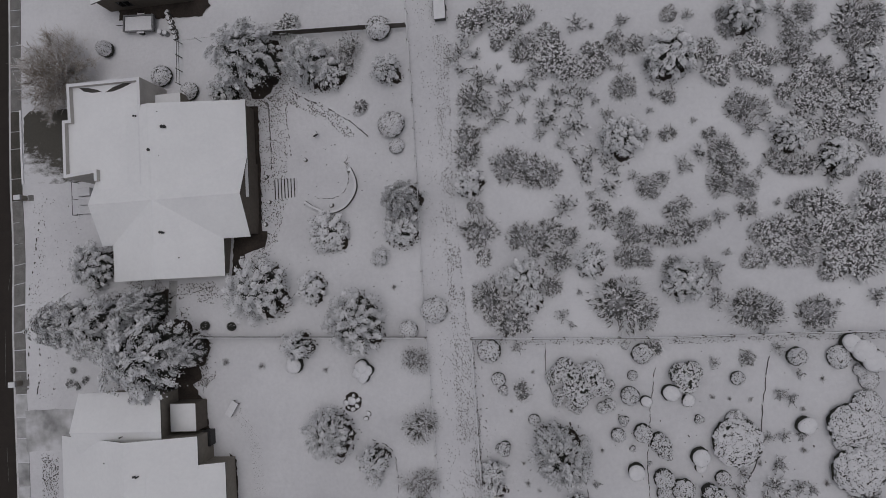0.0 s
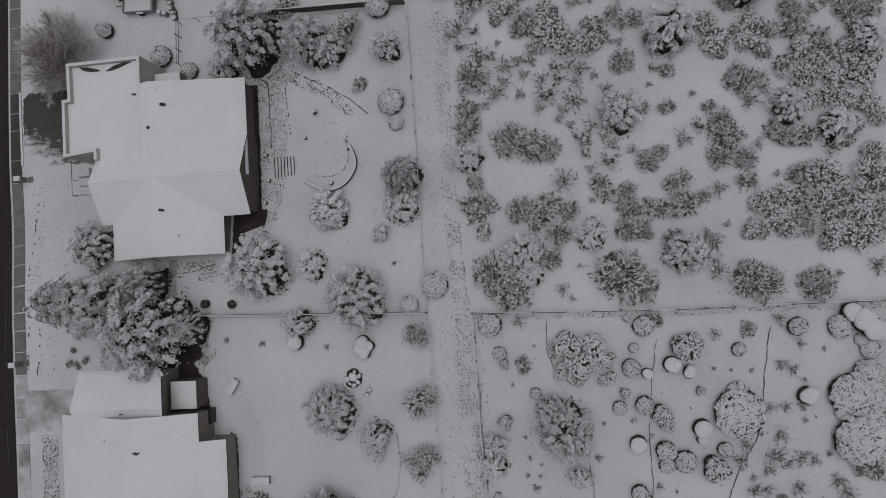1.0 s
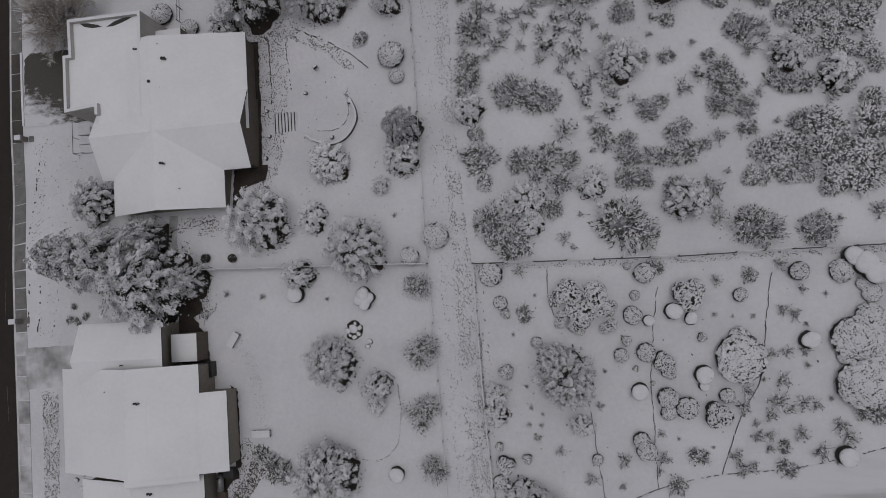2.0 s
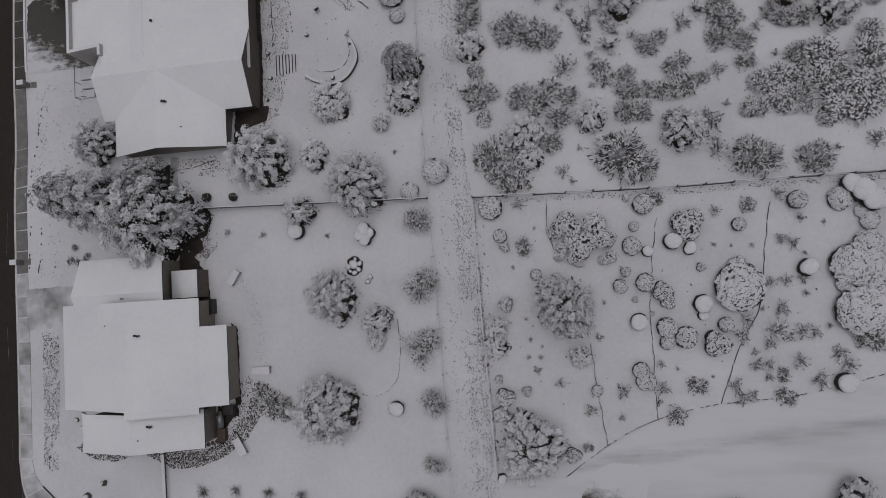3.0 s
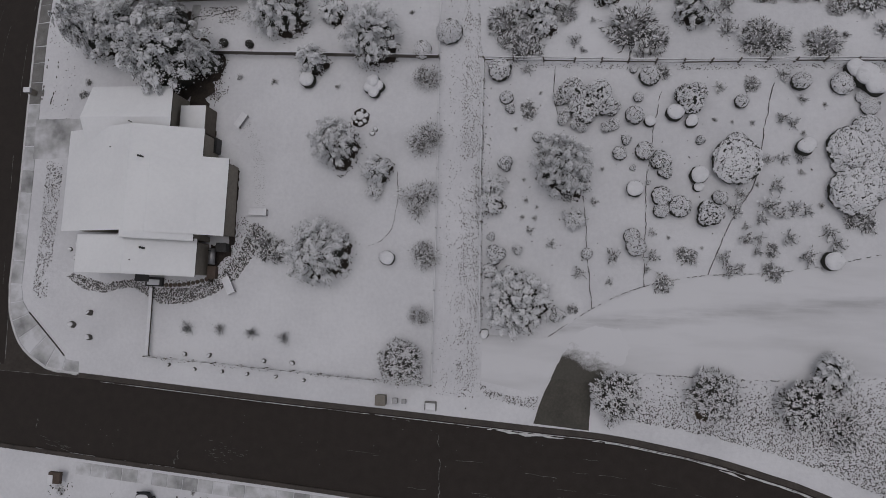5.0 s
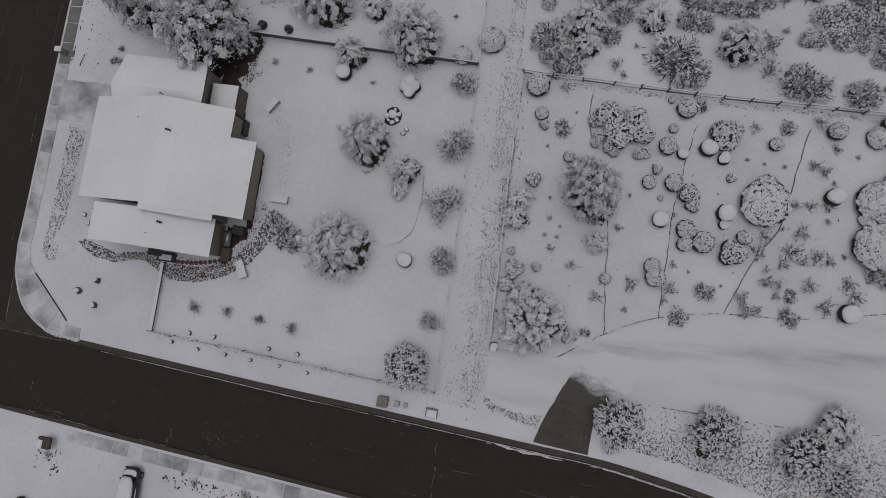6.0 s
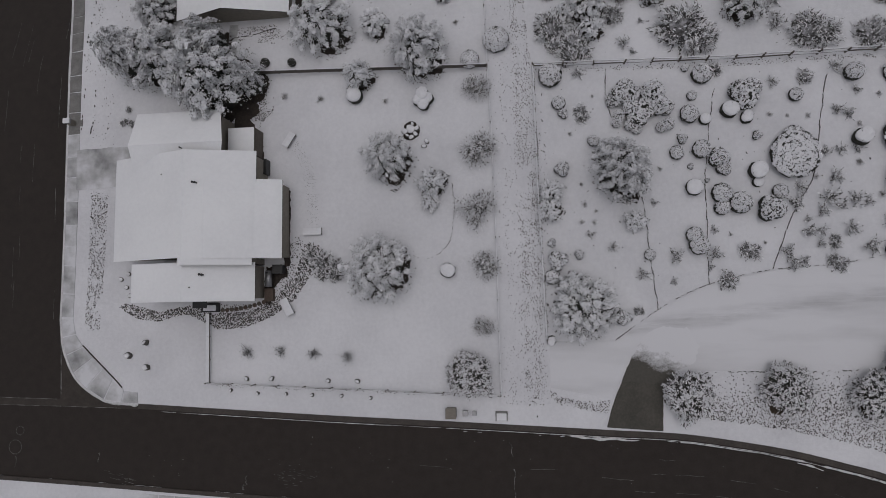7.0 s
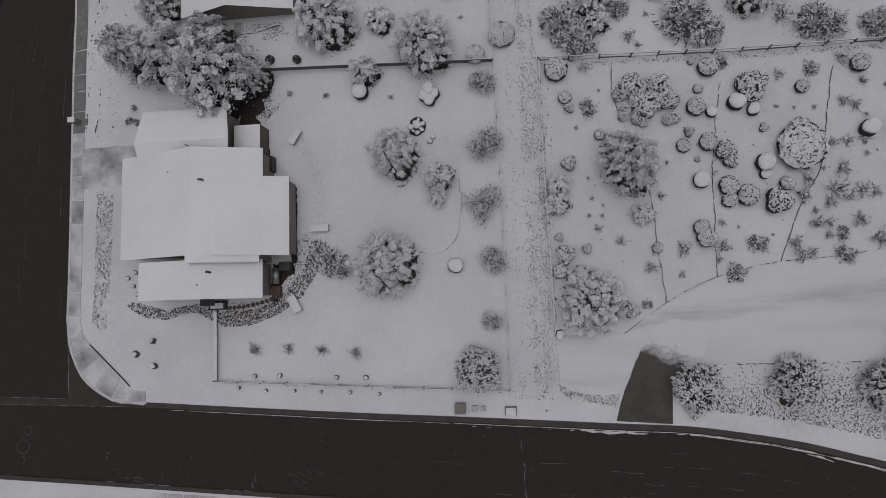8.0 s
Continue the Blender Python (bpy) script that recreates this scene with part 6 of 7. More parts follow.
SPRIG += [
    (33.8, 54.0, 0.70, 0.6), (32.5, 52.9, 1.00, 0.9), (27.2, 54.1, 0.41, 0.4), (39.5, 47.5, 0.82, 0.7),
    (27.5, 50.9, 0.94, 0.8), (26.0, 49.6, 0.94, 0.8), (33.0, 48.4, 0.59, 0.5), (25.5, 46.1, 0.59, 0.5),
    (28.9, 44.3, 0.82, 0.7), (34.3, 45.3, 0.47, 0.4), (14.1, 46.3, 1.22, 1.1), (16.8, 44.1, 0.47, 0.4),
    (21.1, 48.9, 0.59, 0.5), (18.5, 48.1, 1.11, 1.0), (16.8, 47.4, 0.59, 0.5), (13.2, 35.3, 0.69, 0.6),
    (14.0, 34.4, 0.46, 0.4), (15.0, 37.6, 0.35, 0.3), (27.9, 39.0, 0.98, 0.9), (27.4, 39.9, 0.69, 0.6),
    (29.2, 40.7, 0.46, 0.4), (27.9, 36.2, 0.92, 0.8), (27.9, 37.2, 0.46, 0.4), (38.6, 35.5, 0.46, 0.4),
]
SPRIG += [
    (42.0, 35.9, 0.86, 0.8), (8.5, 32.4, 0.68, 0.6), (15.4, 18.8, 0.51, 0.5), (9.2, 15.8, 0.51, 0.5),
    (11.4, 14.5, 0.51, 0.5), (14.2, 11.7, 0.69, 0.6), (17.4, 13.3, 0.85, 0.8), (17.1, 10.9, 0.40, 0.4),
    (21.1, 15.9, 0.40, 0.4), (21.1, 13.5, 0.74, 0.7), (20.7, 12.3, 0.40, 0.4), (27.1, 30.3, 0.57, 0.5),
    (32.9, 31.5, 0.63, 0.6), (34.6, 29.1, 0.51, 0.5), (32.8, 27.2, 0.62, 0.6), (33.8, 26.7, 0.62, 0.6),
    (34.4, 23.3, 0.57, 0.5), (31.5, 23.1, 0.51, 0.5), (32.9, 23.3, 0.57, 0.5), (32.3, 20.6, 0.79, 0.7),
    (29.1, 19.7, 0.63, 0.6), (28.7, 18.1, 0.91, 0.8), (31.7, 18.6, 1.02, 0.9), (32.7, 17.8, 0.57, 0.5),
]
SPRIG += [
    (31.0, 17.4, 0.68, 0.6), (34.0, 18.4, 0.80, 0.7), (35.1, 18.2, 0.57, 0.5), (36.9, 16.3, 0.80, 0.7),
    (37.6, 15.2, 0.80, 0.7), (29.6, 15.4, 0.74, 0.7), (29.6, 16.6, 0.46, 0.4), (30.8, 15.5, 0.57, 0.5),
    (30.7, 14.3, 0.51, 0.5), (33.5, 15.7, 0.74, 0.7), (35.1, 13.9, 0.85, 0.8), (27.7, 13.6, 0.80, 0.7),
    (28.3, 12.4, 0.80, 0.7), (29.2, 12.7, 0.51, 0.5),
]
FIRM = []
FIRM += [
    (5.6, 66.5, 1.98, 1.6), (7.8, 67.5, 1.64, 1.3), (9.1, 65.4, 1.75, 1.4), (10.8, 66.7, 1.52, 1.2),
    (8.2, 63.9, 0.94, 0.8), (13.6, 63.9, 1.75, 1.4), (13.7, 61.7, 1.98, 1.6), (12.2, 60.6, 1.06, 0.8),
    (15.1, 60.4, 1.52, 1.2), (17.9, 62.0, 1.64, 1.3), (17.3, 60.3, 1.52, 1.2), (18.8, 60.9, 1.17, 0.9),
    (25.6, 65.0, 1.06, 0.8), (28.8, 61.0, 1.29, 1.0), (29.8, 59.2, 1.69, 1.4), (30.3, 57.8, 0.82, 0.7),
    (33.0, 60.5, 1.40, 1.1), (33.2, 58.8, 1.64, 1.3), (34.8, 59.7, 1.29, 1.0), (31.8, 59.8, 0.94, 0.8),
    (35.8, 56.1, 1.29, 1.0), (37.4, 57.3, 1.40, 1.1), (40.5, 56.9, 1.29, 1.0), (42.0, 57.4, 1.29, 1.0),
]
FIRM += [
    (38.9, 55.7, 1.40, 1.1), (37.6, 54.8, 1.40, 1.1), (40.3, 54.2, 1.40, 1.1), (42.5, 54.6, 1.75, 1.4),
    (44.0, 55.9, 1.06, 0.8), (41.4, 55.3, 1.17, 0.9), (36.8, 53.6, 0.94, 0.8), (38.1, 52.3, 1.05, 0.8),
    (39.9, 52.7, 1.40, 1.1), (41.2, 51.9, 1.17, 0.9), (43.0, 51.5, 1.29, 1.0), (43.7, 50.2, 1.05, 0.8),
    (41.3, 49.5, 1.40, 1.1), (40.8, 48.0, 0.88, 0.7), (43.1, 46.7, 1.28, 1.0), (38.4, 44.5, 1.85, 1.5),
    (39.3, 43.4, 1.62, 1.3), (32.6, 42.6, 1.27, 1.0), (34.2, 42.6, 1.62, 1.3), (35.7, 42.8, 1.39, 1.1),
    (33.4, 40.9, 1.38, 1.1), (31.3, 39.9, 1.15, 0.9), (32.4, 40.0, 1.04, 0.8), (34.3, 40.0, 1.27, 1.0),
]
FIRM += [
    (36.4, 39.7, 0.98, 0.8), (37.8, 42.2, 1.50, 1.2), (38.9, 41.1, 1.73, 1.4), (38.7, 39.0, 1.61, 1.3),
    (40.8, 41.5, 1.73, 1.4), (42.6, 44.1, 1.97, 1.6), (41.6, 42.7, 1.28, 1.0), (42.6, 41.3, 1.39, 1.1),
    (40.8, 39.1, 1.89, 1.5), (42.2, 39.5, 1.15, 0.9), (37.9, 38.2, 0.92, 0.7), (4.9, 47.0, 1.17, 0.9),
    (5.6, 41.7, 1.04, 0.8),
]
SPRAY = []
SPRAY += [
    (11.1, 63.0, 1.75, 1.7), (20.5, 62.7, 1.52, 1.4), (22.1, 62.3, 1.11, 1.1), (5.3, 58.2, 1.92, 1.8),
    (20.7, 58.1, 1.40, 1.3), (4.6, 54.7, 1.52, 1.4), (4.5, 52.8, 1.63, 1.6), (4.3, 50.9, 1.52, 1.4),
    (8.7, 51.0, 1.86, 1.8), (11.0, 50.3, 1.98, 1.9), (12.5, 49.8, 1.57, 1.5), (24.7, 53.0, 1.00, 0.9),
    (24.9, 56.8, 1.00, 0.9), (23.5, 60.0, 0.88, 0.8), (34.1, 57.4, 0.94, 0.9), (31.1, 63.1, 1.17, 1.1),
    (30.4, 64.4, 0.76, 0.7), (38.1, 63.8, 1.17, 1.1), (36.9, 61.7, 1.29, 1.2), (37.2, 59.5, 1.58, 1.5),
    (42.6, 62.6, 2.09, 2.0), (42.2, 60.8, 1.52, 1.4), (44.2, 61.0, 1.52, 1.4), (44.2, 63.0, 1.40, 1.3),
]
SPRAY += [
    (42.4, 59.2, 0.94, 0.9), (39.4, 58.0, 1.52, 1.4), (31.8, 55.1, 1.63, 1.6), (28.6, 52.6, 0.82, 0.8),
    (34.8, 49.3, 1.52, 1.4), (36.6, 48.8, 1.63, 1.6), (29.7, 51.0, 1.40, 1.3), (30.1, 49.4, 1.86, 1.8),
    (29.2, 47.5, 1.40, 1.3), (31.6, 47.0, 1.28, 1.2), (31.5, 44.8, 1.11, 1.1), (36.5, 44.9, 1.51, 1.4),
    (35.9, 40.9, 1.50, 1.4), (5.1, 44.1, 1.96, 1.9), (9.5, 43.5, 1.62, 1.5), (12.0, 43.6, 1.96, 1.9),
    (14.2, 43.2, 1.33, 1.3), (10.8, 42.2, 1.16, 1.1), (13.2, 40.9, 1.44, 1.4), (17.9, 45.2, 1.62, 1.5),
    (20.1, 44.7, 1.16, 1.1), (20.3, 43.0, 1.50, 1.4), (22.7, 42.8, 1.56, 1.5), (19.8, 40.8, 1.38, 1.3),
]
SPRAY += [
    (21.3, 40.7, 1.27, 1.2), (22.5, 47.6, 1.28, 1.2), (23.8, 48.5, 0.94, 0.9), (6.0, 37.4, 1.94, 1.8),
    (12.3, 38.4, 1.26, 1.2), (8.2, 35.0, 2.05, 1.9), (6.3, 35.5, 1.03, 1.0), (18.8, 36.3, 2.72, 2.6),
    (20.8, 35.2, 1.71, 1.6), (17.9, 37.3, 1.37, 1.3), (24.9, 44.5, 1.51, 1.4), (25.1, 42.8, 1.85, 1.8),
    (27.4, 43.7, 0.81, 0.8), (25.7, 45.6, 0.88, 0.8), (24.1, 39.4, 1.26, 1.2), (30.7, 35.1, 1.93, 1.8),
    (32.0, 34.8, 1.82, 1.7), (31.5, 35.6, 1.93, 1.8), (36.5, 34.5, 1.71, 1.6), (37.5, 34.9, 1.14, 1.1),
    (8.8, 28.0, 1.02, 1.0), (21.6, 31.9, 1.02, 1.0), (13.0, 19.2, 0.63, 0.6), (13.7, 8.1, 0.63, 0.6),
]
SPRAY += [
    (22.1, 10.9, 1.03, 1.0), (30.1, 30.6, 0.85, 0.8), (39.3, 17.7, 1.25, 1.2), (40.2, 17.2, 1.02, 1.0),
    (32.0, 14.4, 0.85, 0.8), (32.0, 12.4, 1.08, 1.0), (24.2, 13.7, 1.08, 1.0),
]

TALL, BROAD = ("low rounded evergreen laden with clumps of snow", 2.0, "tall evergreen tree laden with clumps of snow"), "snowy evergreens"
SPIRE = [q for q in CONIFER if q[3] / q[2] > 2.2 and q[0] < 0 and q[2] > 2]
plant([conifer_template(28, 150, 96, 0.028, 0.18, 0.1, 0.5), conifer_template(29, 140, 96, 0.029, 0.19, 0.15, 0.45)], SPIRE, TALL, "evergreen tree", BROAD, 30)
CROWN = [q for q in CONIFER if q not in SPIRE]
plant([conifer_template(21, 130, 110, 0.0245, 0.19), conifer_template(22, 140, 104, 0.0245, 0.185)], [q for q in CROWN if q[2] > 2.5], TALL, "evergreen tree", BROAD, 31)
plant([conifer_template(23, 64, 80, 0.042, 0.25, 0.1), conifer_template(24, 68, 76, 0.041, 0.24, 0.2), conifer_template(25, 60, 80, 0.043, 0.26)], [q for q in CROWN if 1.7 < q[2] <= 2.5], TALL, "evergreen tree", BROAD, 43)
plant([conifer_template(26, 36, 42, 0.078, 0.34), conifer_template(27, 40, 40, 0.075, 0.34, 0.15)], [q for q in CROWN if q[2] <= 1.7], TALL, "evergreen tree", BROAD, 44)
WILD = ("small wild shrub with twigs dusted by snow", 1.0, "wide wild shrub with sprays bowed under snow")
VERGE_SHRUB = [q for q in SCRUB if q[1] < 2 and q[0] > 17] + [(-2.8, 2.0, 2.6, 2.2)]
SCRUB = [q for q in SCRUB if q not in VERGE_SHRUB]
plant([spray_template(81, 5200, 0.046), spray_template(82, 5400, 0.045), spray_template(83, 5000, 0.047)], [(x - 0.35 - 0.045 * max(0, x - 18.3), y, rad * 0.97, h * 1.25) for x, y, rad, h in VERGE_SHRUB], ("", 0.0, "broad domed shrub of fine sprays sheathed in snow"), "shrub", "verge shrubs", 46)
FIRM = [(x, y, rad * 1.12, h) for x, y, rad, h in FIRM + SCRUB]
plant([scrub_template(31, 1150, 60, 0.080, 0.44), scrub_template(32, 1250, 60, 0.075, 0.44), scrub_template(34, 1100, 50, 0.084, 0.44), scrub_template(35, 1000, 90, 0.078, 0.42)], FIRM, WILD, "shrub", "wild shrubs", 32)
FAN_WORDS = ("small fan-shaped shrub of thin rimed stems", 1.0, "broad fan-shaped shrub of thin rimed stems")
SPRAY = [(x, y, rad * 1.05, h) for x, y, rad, h in SPRAY] + [(-19.2, 14.0, 1.9, 2.0), (-17.3, 12.8, 1.45, 1.6), (-18.6, 12.6, 1.1, 1.2), (-41.9, 30.1, 0.6, 0.6), (-41.4, 31.5, 0.5, 0.5), (-40.9, 29.8, 0.62, 0.6), (-39.9, 30.4, 0.6, 0.6)]
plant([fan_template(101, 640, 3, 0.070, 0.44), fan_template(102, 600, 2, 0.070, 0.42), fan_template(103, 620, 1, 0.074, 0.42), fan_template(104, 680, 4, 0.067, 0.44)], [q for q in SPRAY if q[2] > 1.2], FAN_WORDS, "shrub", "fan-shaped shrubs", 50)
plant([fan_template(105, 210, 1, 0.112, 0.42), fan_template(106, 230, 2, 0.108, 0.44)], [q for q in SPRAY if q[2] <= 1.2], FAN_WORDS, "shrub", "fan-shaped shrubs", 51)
plant([sprig_template(91, 38, 0.14), sprig_template(92, 30, 0.15), sprig_template(93, 44, 0.135)], [(x, y, rad * 1.35, h * 1.1) for x, y, rad, h in SPRIG], ("young upright shrub with snow along its stems", 9.0, "young shrub"), "shrub", "young field shrubs", 47)
def loose_growth(x, y):
    """The bushes that have grown together in the garden, and the broad one by the rail."""
    return (11.2 < x < 17.5 and 26.0 < y < 30.6) or abs(x - 24.4) + abs(y - 29.2) < 0.2


plant([round_template(41, 1000, 0.08, 1, 0.36, 200, -0.31, 8.0, 110), round_template(42, 950, 0.082, 1, 0.4, 200, -0.3, 7.5, 120), round_template(43, 1050, 0.076, 3, 0.32, 200, -0.32, 8.0, 110), round_template(48, 1000, 0.078, 1, 0.34, 200, -0.3, 8.0, 130)], [(x, y, rad, h * 1.5) for x, y, rad, h in ROUND if not loose_growth(x, y)],
      ("small rounded bush with broken snow on its top", 0.9, "broad rounded bush with broken snow on its top"), "bush", "rounded garden bushes", 33)
plant([round_template(56, 1400, 0.072, 3, 0.2, 260, -0.2, 6.0, 1200), round_template(57, 1400, 0.072, 2, 0.2, 260, -0.19, 6.0, 1200), round_template(58, 1400, 0.074, 4, 0.15, 260, -0.2, 5.5, 1300)], [(x, y, rad * 1.08, h * 1.2) for x, y, rad, h in ROUND if loose_growth(x, y)],
      ("loose leafy bush laden with snow", 1.2, "broad loose leafy bush laden with snow"), "bush", "leafy garden bushes", 52)
DENSE_WORDS = ("clipped bush under finely speckled snow", 1.2, "broad clipped bush under finely speckled snow")
plant([round_template(44, 2200, 0.058, 1, 0.16, 500, -0.48, 17.0), round_template(45, 2200, 0.058, 1, 0.16, 500, -0.46, 16.0)], [q for q in DENSE if q[2] < 1.45], DENSE_WORDS, "bush", "clipped bushes", 34)
plant([round_template(47, 3600, 0.049, 1, 0.2, 900, -0.5, 18.0), round_template(49, 3600, 0.049, 1, 0.2, 900, -0.48, 17.0)], [(x, y, rad, h * 0.85) for x, y, rad, h in DENSE if rad >= 1.45], DENSE_WORDS, "bush", "clipped bushes", 48)
plant([cap_template(51, 0.1), cap_template(52, 0.22), cap_template(53, 0.16)], [(x, y, rad, h * 1.4) for x, y, rad, h in CAP],
      ("low bush under a smooth cap of snow", 0.9, "broad bush under a smooth cap of snow"), "bush", "snow-capped bushes", 35)
plant([round_template(46, 26, 0.08, 1, 0.3, 120)], POTBALL, ("dark little clipped bush beside the fence", 1.0, "dark clipped bush"), "bush", "dark little bushes", 36)
BARE_TREE = [(-42.9, 66.0, 5.9, 4.8)]
plant([bare_template(61, 96, 26, 10, M_TWIG, 0.2, 0.66, -0.1, 1200)], BARE_TREE, ("leafless shrub", 1.0, "large leafless tree with tan twigs"), "tree", "", 37)
plant([scrub_template(62, 780, 190, 0.046, 0.14), scrub_template(63, 720, 210, 0.046, 0.14)], [(x, y, rad * 1.42, h) for x, y, rad, h in BARE_SHRUB if y > 5],
      ("leafless sapling with frosted twigs", 1.2, "leafless shrub with frosted twigs"), "shrub", "leafless shrubs", 38)
plant([sprig_template(94, 60, 0.07), sprig_template(95, 48, 0.08)], [(x, y, rad * 1.2, h) for x, y, rad, h in BARE_SHRUB if y <= 5], ("leafless sapling with frosted twigs on the lawn", 9.0, "sapling"), "shrub", "leafless shrubs", 49)
plant([tuft_template(71), tuft_template(72), tuft_template(73)], TUFT, ("tuft of dry twigs poking from the snow", 9.0, "tuft"), "tuft", "dry tufts", 39)


def soil_under(rows, seed):
    """Bare dark ground sheltered by each evergreen, one ragged patch a tree, strewn with needles at its rim."""
    rims, counts = [], []
    for i, (x, y, rad, hgt) in enumerate(rows):
        if rad < 1.2:
            continue
        sheet("bare_soil", blob_outline(x + 0.08 * rad, y - 0.08 * rad, rad * 0.78, 0.24, 50, seed + i), M_SOIL_AND_SHADE, 0.03 + 0.0011 * (i % 9), 0.5, "bare dark ground sheltered by an evergreen", rough_edge=0.1)
        rims.append(blob_outline(x + 0.04 * rad, y - 0.06 * rad, rad * 1.04, 0.2, 30, seed + i))
        counts.append(int(120 * rad))
    scatter("needle_litter", rims, counts, 0.075, M_SOIL_AND_SHADE, "dark needles and bark strewn round the trees", 19, None, 0.3, True)


soil_under(CONIFER, 500)


# ---- fences ----
def board_fence(name, p, q, height, label, cap=True, every=2.4, wide=1.0):
    """A solid timber fence with posts, boards and a cap of snow."""
    p, q = Vector(p), Vector(q)
    f = thing(name, p.x, p.y, label, "fence", z=0)
    f.matrix_basis = Matrix.Identity(4)
    d = (q - p)
    L = d.length
    d.normalize()
    ang = math.degrees(math.atan2(d.y, d.x))
    n = max(1, round(L / every))
    bmb = bmesh.new()
    add_box(bmb, 0.05, L / n - 0.05, -0.02, 0.02, 0.08, height, 0.006)
    for z in (0.3, height - 0.25):
        add_box(bmb, 0.05, L / n - 0.05, 0.02, 0.07, z, z + 0.09, 0.005)
    panel = part("panel", bmb, M_WOOD, f)
    bmp = bmesh.new()
    add_box(bmp, -0.05, 0.05, -0.05, 0.06, -0.3, height + 0.08, 0.012)
    post = part("post", bmp, M_WOOD, f)
    bmc = bmesh.new()
    add_box(bmc, 0.0, L / n, -0.045 * wide, 0.06 * wide, height + 0.005, height + 0.09, 0.03)
    snow = part("snow_cap", bmc, M_CAP, f, "ridge of snow")
    for i in range(n + 1):
        c = p + d * (L * i / n)
        g = ground_z(c.x, c.y)
        e = c + d * (L / n)
        m = pose(c.x, c.y, g, 0, 0, ang) @ pose(0, 0, 0, 0, -math.degrees(math.atan2(ground_z(e.x, e.y) - g, L / n)), 0)
        for src, ok in ((post, True), (panel, i < n), (snow, i < n and cap)):
            if not ok:
                continue
            if i == 0:
                src.matrix_basis = m
            else:
                o = src.copy()
                scene.collection.objects.link(o)
                o.matrix_basis = m
    return f


def rail_fence(name, pts, height, rails, label, every=2.6, radius=0.05, snow=True, mat=None, heap=0.7):
    """Posts with round rails, a thread of snow lying on each rail."""
    mat = mat or M_WOOD
    f = tagged(new(name), label, "fence")
    bm = bmesh.new()
    add_tube(bm, (0, 0, -0.3), (0, 0, height + 0.12), radius * 1.5, radius * 1.3, 7)
    post_me = None
    r = random.Random(len(name) + int(height * 10))
    for p, q in zip(pts[:-1], pts[1:]):
        p, q = Vector(p), Vector(q)
        n = max(1, round((q - p).length / every))
        for i in range(n):
            a, b = p.lerp(q, i / n), p.lerp(q, (i + 1) / n)
            if post_me is None:
                o = part("post", bm, mat, f)
                post_me = o.data
            else:
                o = new("post", post_me)
                o.parent = f
            o.matrix_basis = pose(a.x, a.y, ground_z(a.x, a.y), r.uniform(-3, 3), r.uniform(-3, 3), r.uniform(0, 360))
            for k in range(rails):
                z = height * (k + 1) / rails - 0.06
                za, zb = ground_z(a.x, a.y) + z + r.uniform(-0.04, 0.04), ground_z(b.x, b.y) + z + r.uniform(-0.04, 0.04)
                side = Vector((-(b - a).y, (b - a).x)).normalized() * (0.05 if k % 2 else -0.05)
                rail = tube("rail", (a.x + side.x, a.y + side.y, za), (b.x + side.x, b.y + side.y, zb), radius, radius * 0.85, mat, f, "", 6)
                if snow and (k == rails - 1 or r.random() < 0.4):
                    tube("snow_ridge", (a.x + side.x, a.y + side.y, za + radius * (0.3 + heap * 0.64)), (b.x + side.x, b.y + side.y, zb + radius * (0.3 + heap * 0.64)), radius * heap, radius * heap * 0.9, M_CAP, rail, "thread of snow", 6)
    o = new("post", post_me)
    o.parent = f
    o.matrix_basis = pose(pts[-1][0], pts[-1][1], ground_z(*pts[-1]))
    return f


board_fence("board_fence", (-25.9, 34.7), (-0.7, 33.75), 0.95, "weathered board fence capped with snow between yards")
board_fence("board_fence", (-21.0, 68.4), (-1.4, 66.9), 1.3, "weathered board fence capped with snow behind evergreens")
board_fence("low_fence", (-31.3, 1.0), (-31.35, 8.4), 0.45, "low fence under a broad ridge of snow", wide=3.4)
rail_fence("rail_fence", [(4.0, 33.45), (13.2, 33.15), (23.8, 32.85), (34, 32.85), (42, 32.75), (62, 32.4)], 0.95, 2, "split-rail fence with snow on its rails along the garden", 2.7, 0.065, heap=0.95)
rail_fence("rail_fence", [(4.05, 33.4), (4.2, 21.5), (4.45, 14), (4.7, 5.4)], 0.7, 1, "single-rail fence with snow beside the lane", 2.6, 0.055, heap=1.6)
rail_fence("wire_fence", [(-0.05, -0.1), (-0.25, 18.9), (-0.46, 27.7), (-0.75, 33.7), (-1.0, 44), (-1.2, 58.7), (-1.4, 72)], 0.6, 1, "thin rail fence with snow along the lane", 3.0, 0.042, True, heap=1.25)
rail_fence("rail_fence", [(-31.3, 1.0), (-23.5, 0.74), (-11.7, 0.3), (-0.05, -0.12)], 0.9, 2, "weathered rail fence with snow beside the street", 2.9, 0.05)
rail_fence("metal_fence", [(-29.1, 71.8), (-28.15, 68.4), (-28.3, 63.5)], 1.2, 2, "dark metal fence beside the garage", 1.7, 0.035, False, M_BLACK)
rail_fence("mesh_fence", [(-28.1, 68.4), (-21.0, 68.4)], 1.2, 1, "thin metal fence between the yards", 2.4, 0.03, True, M_METAL)


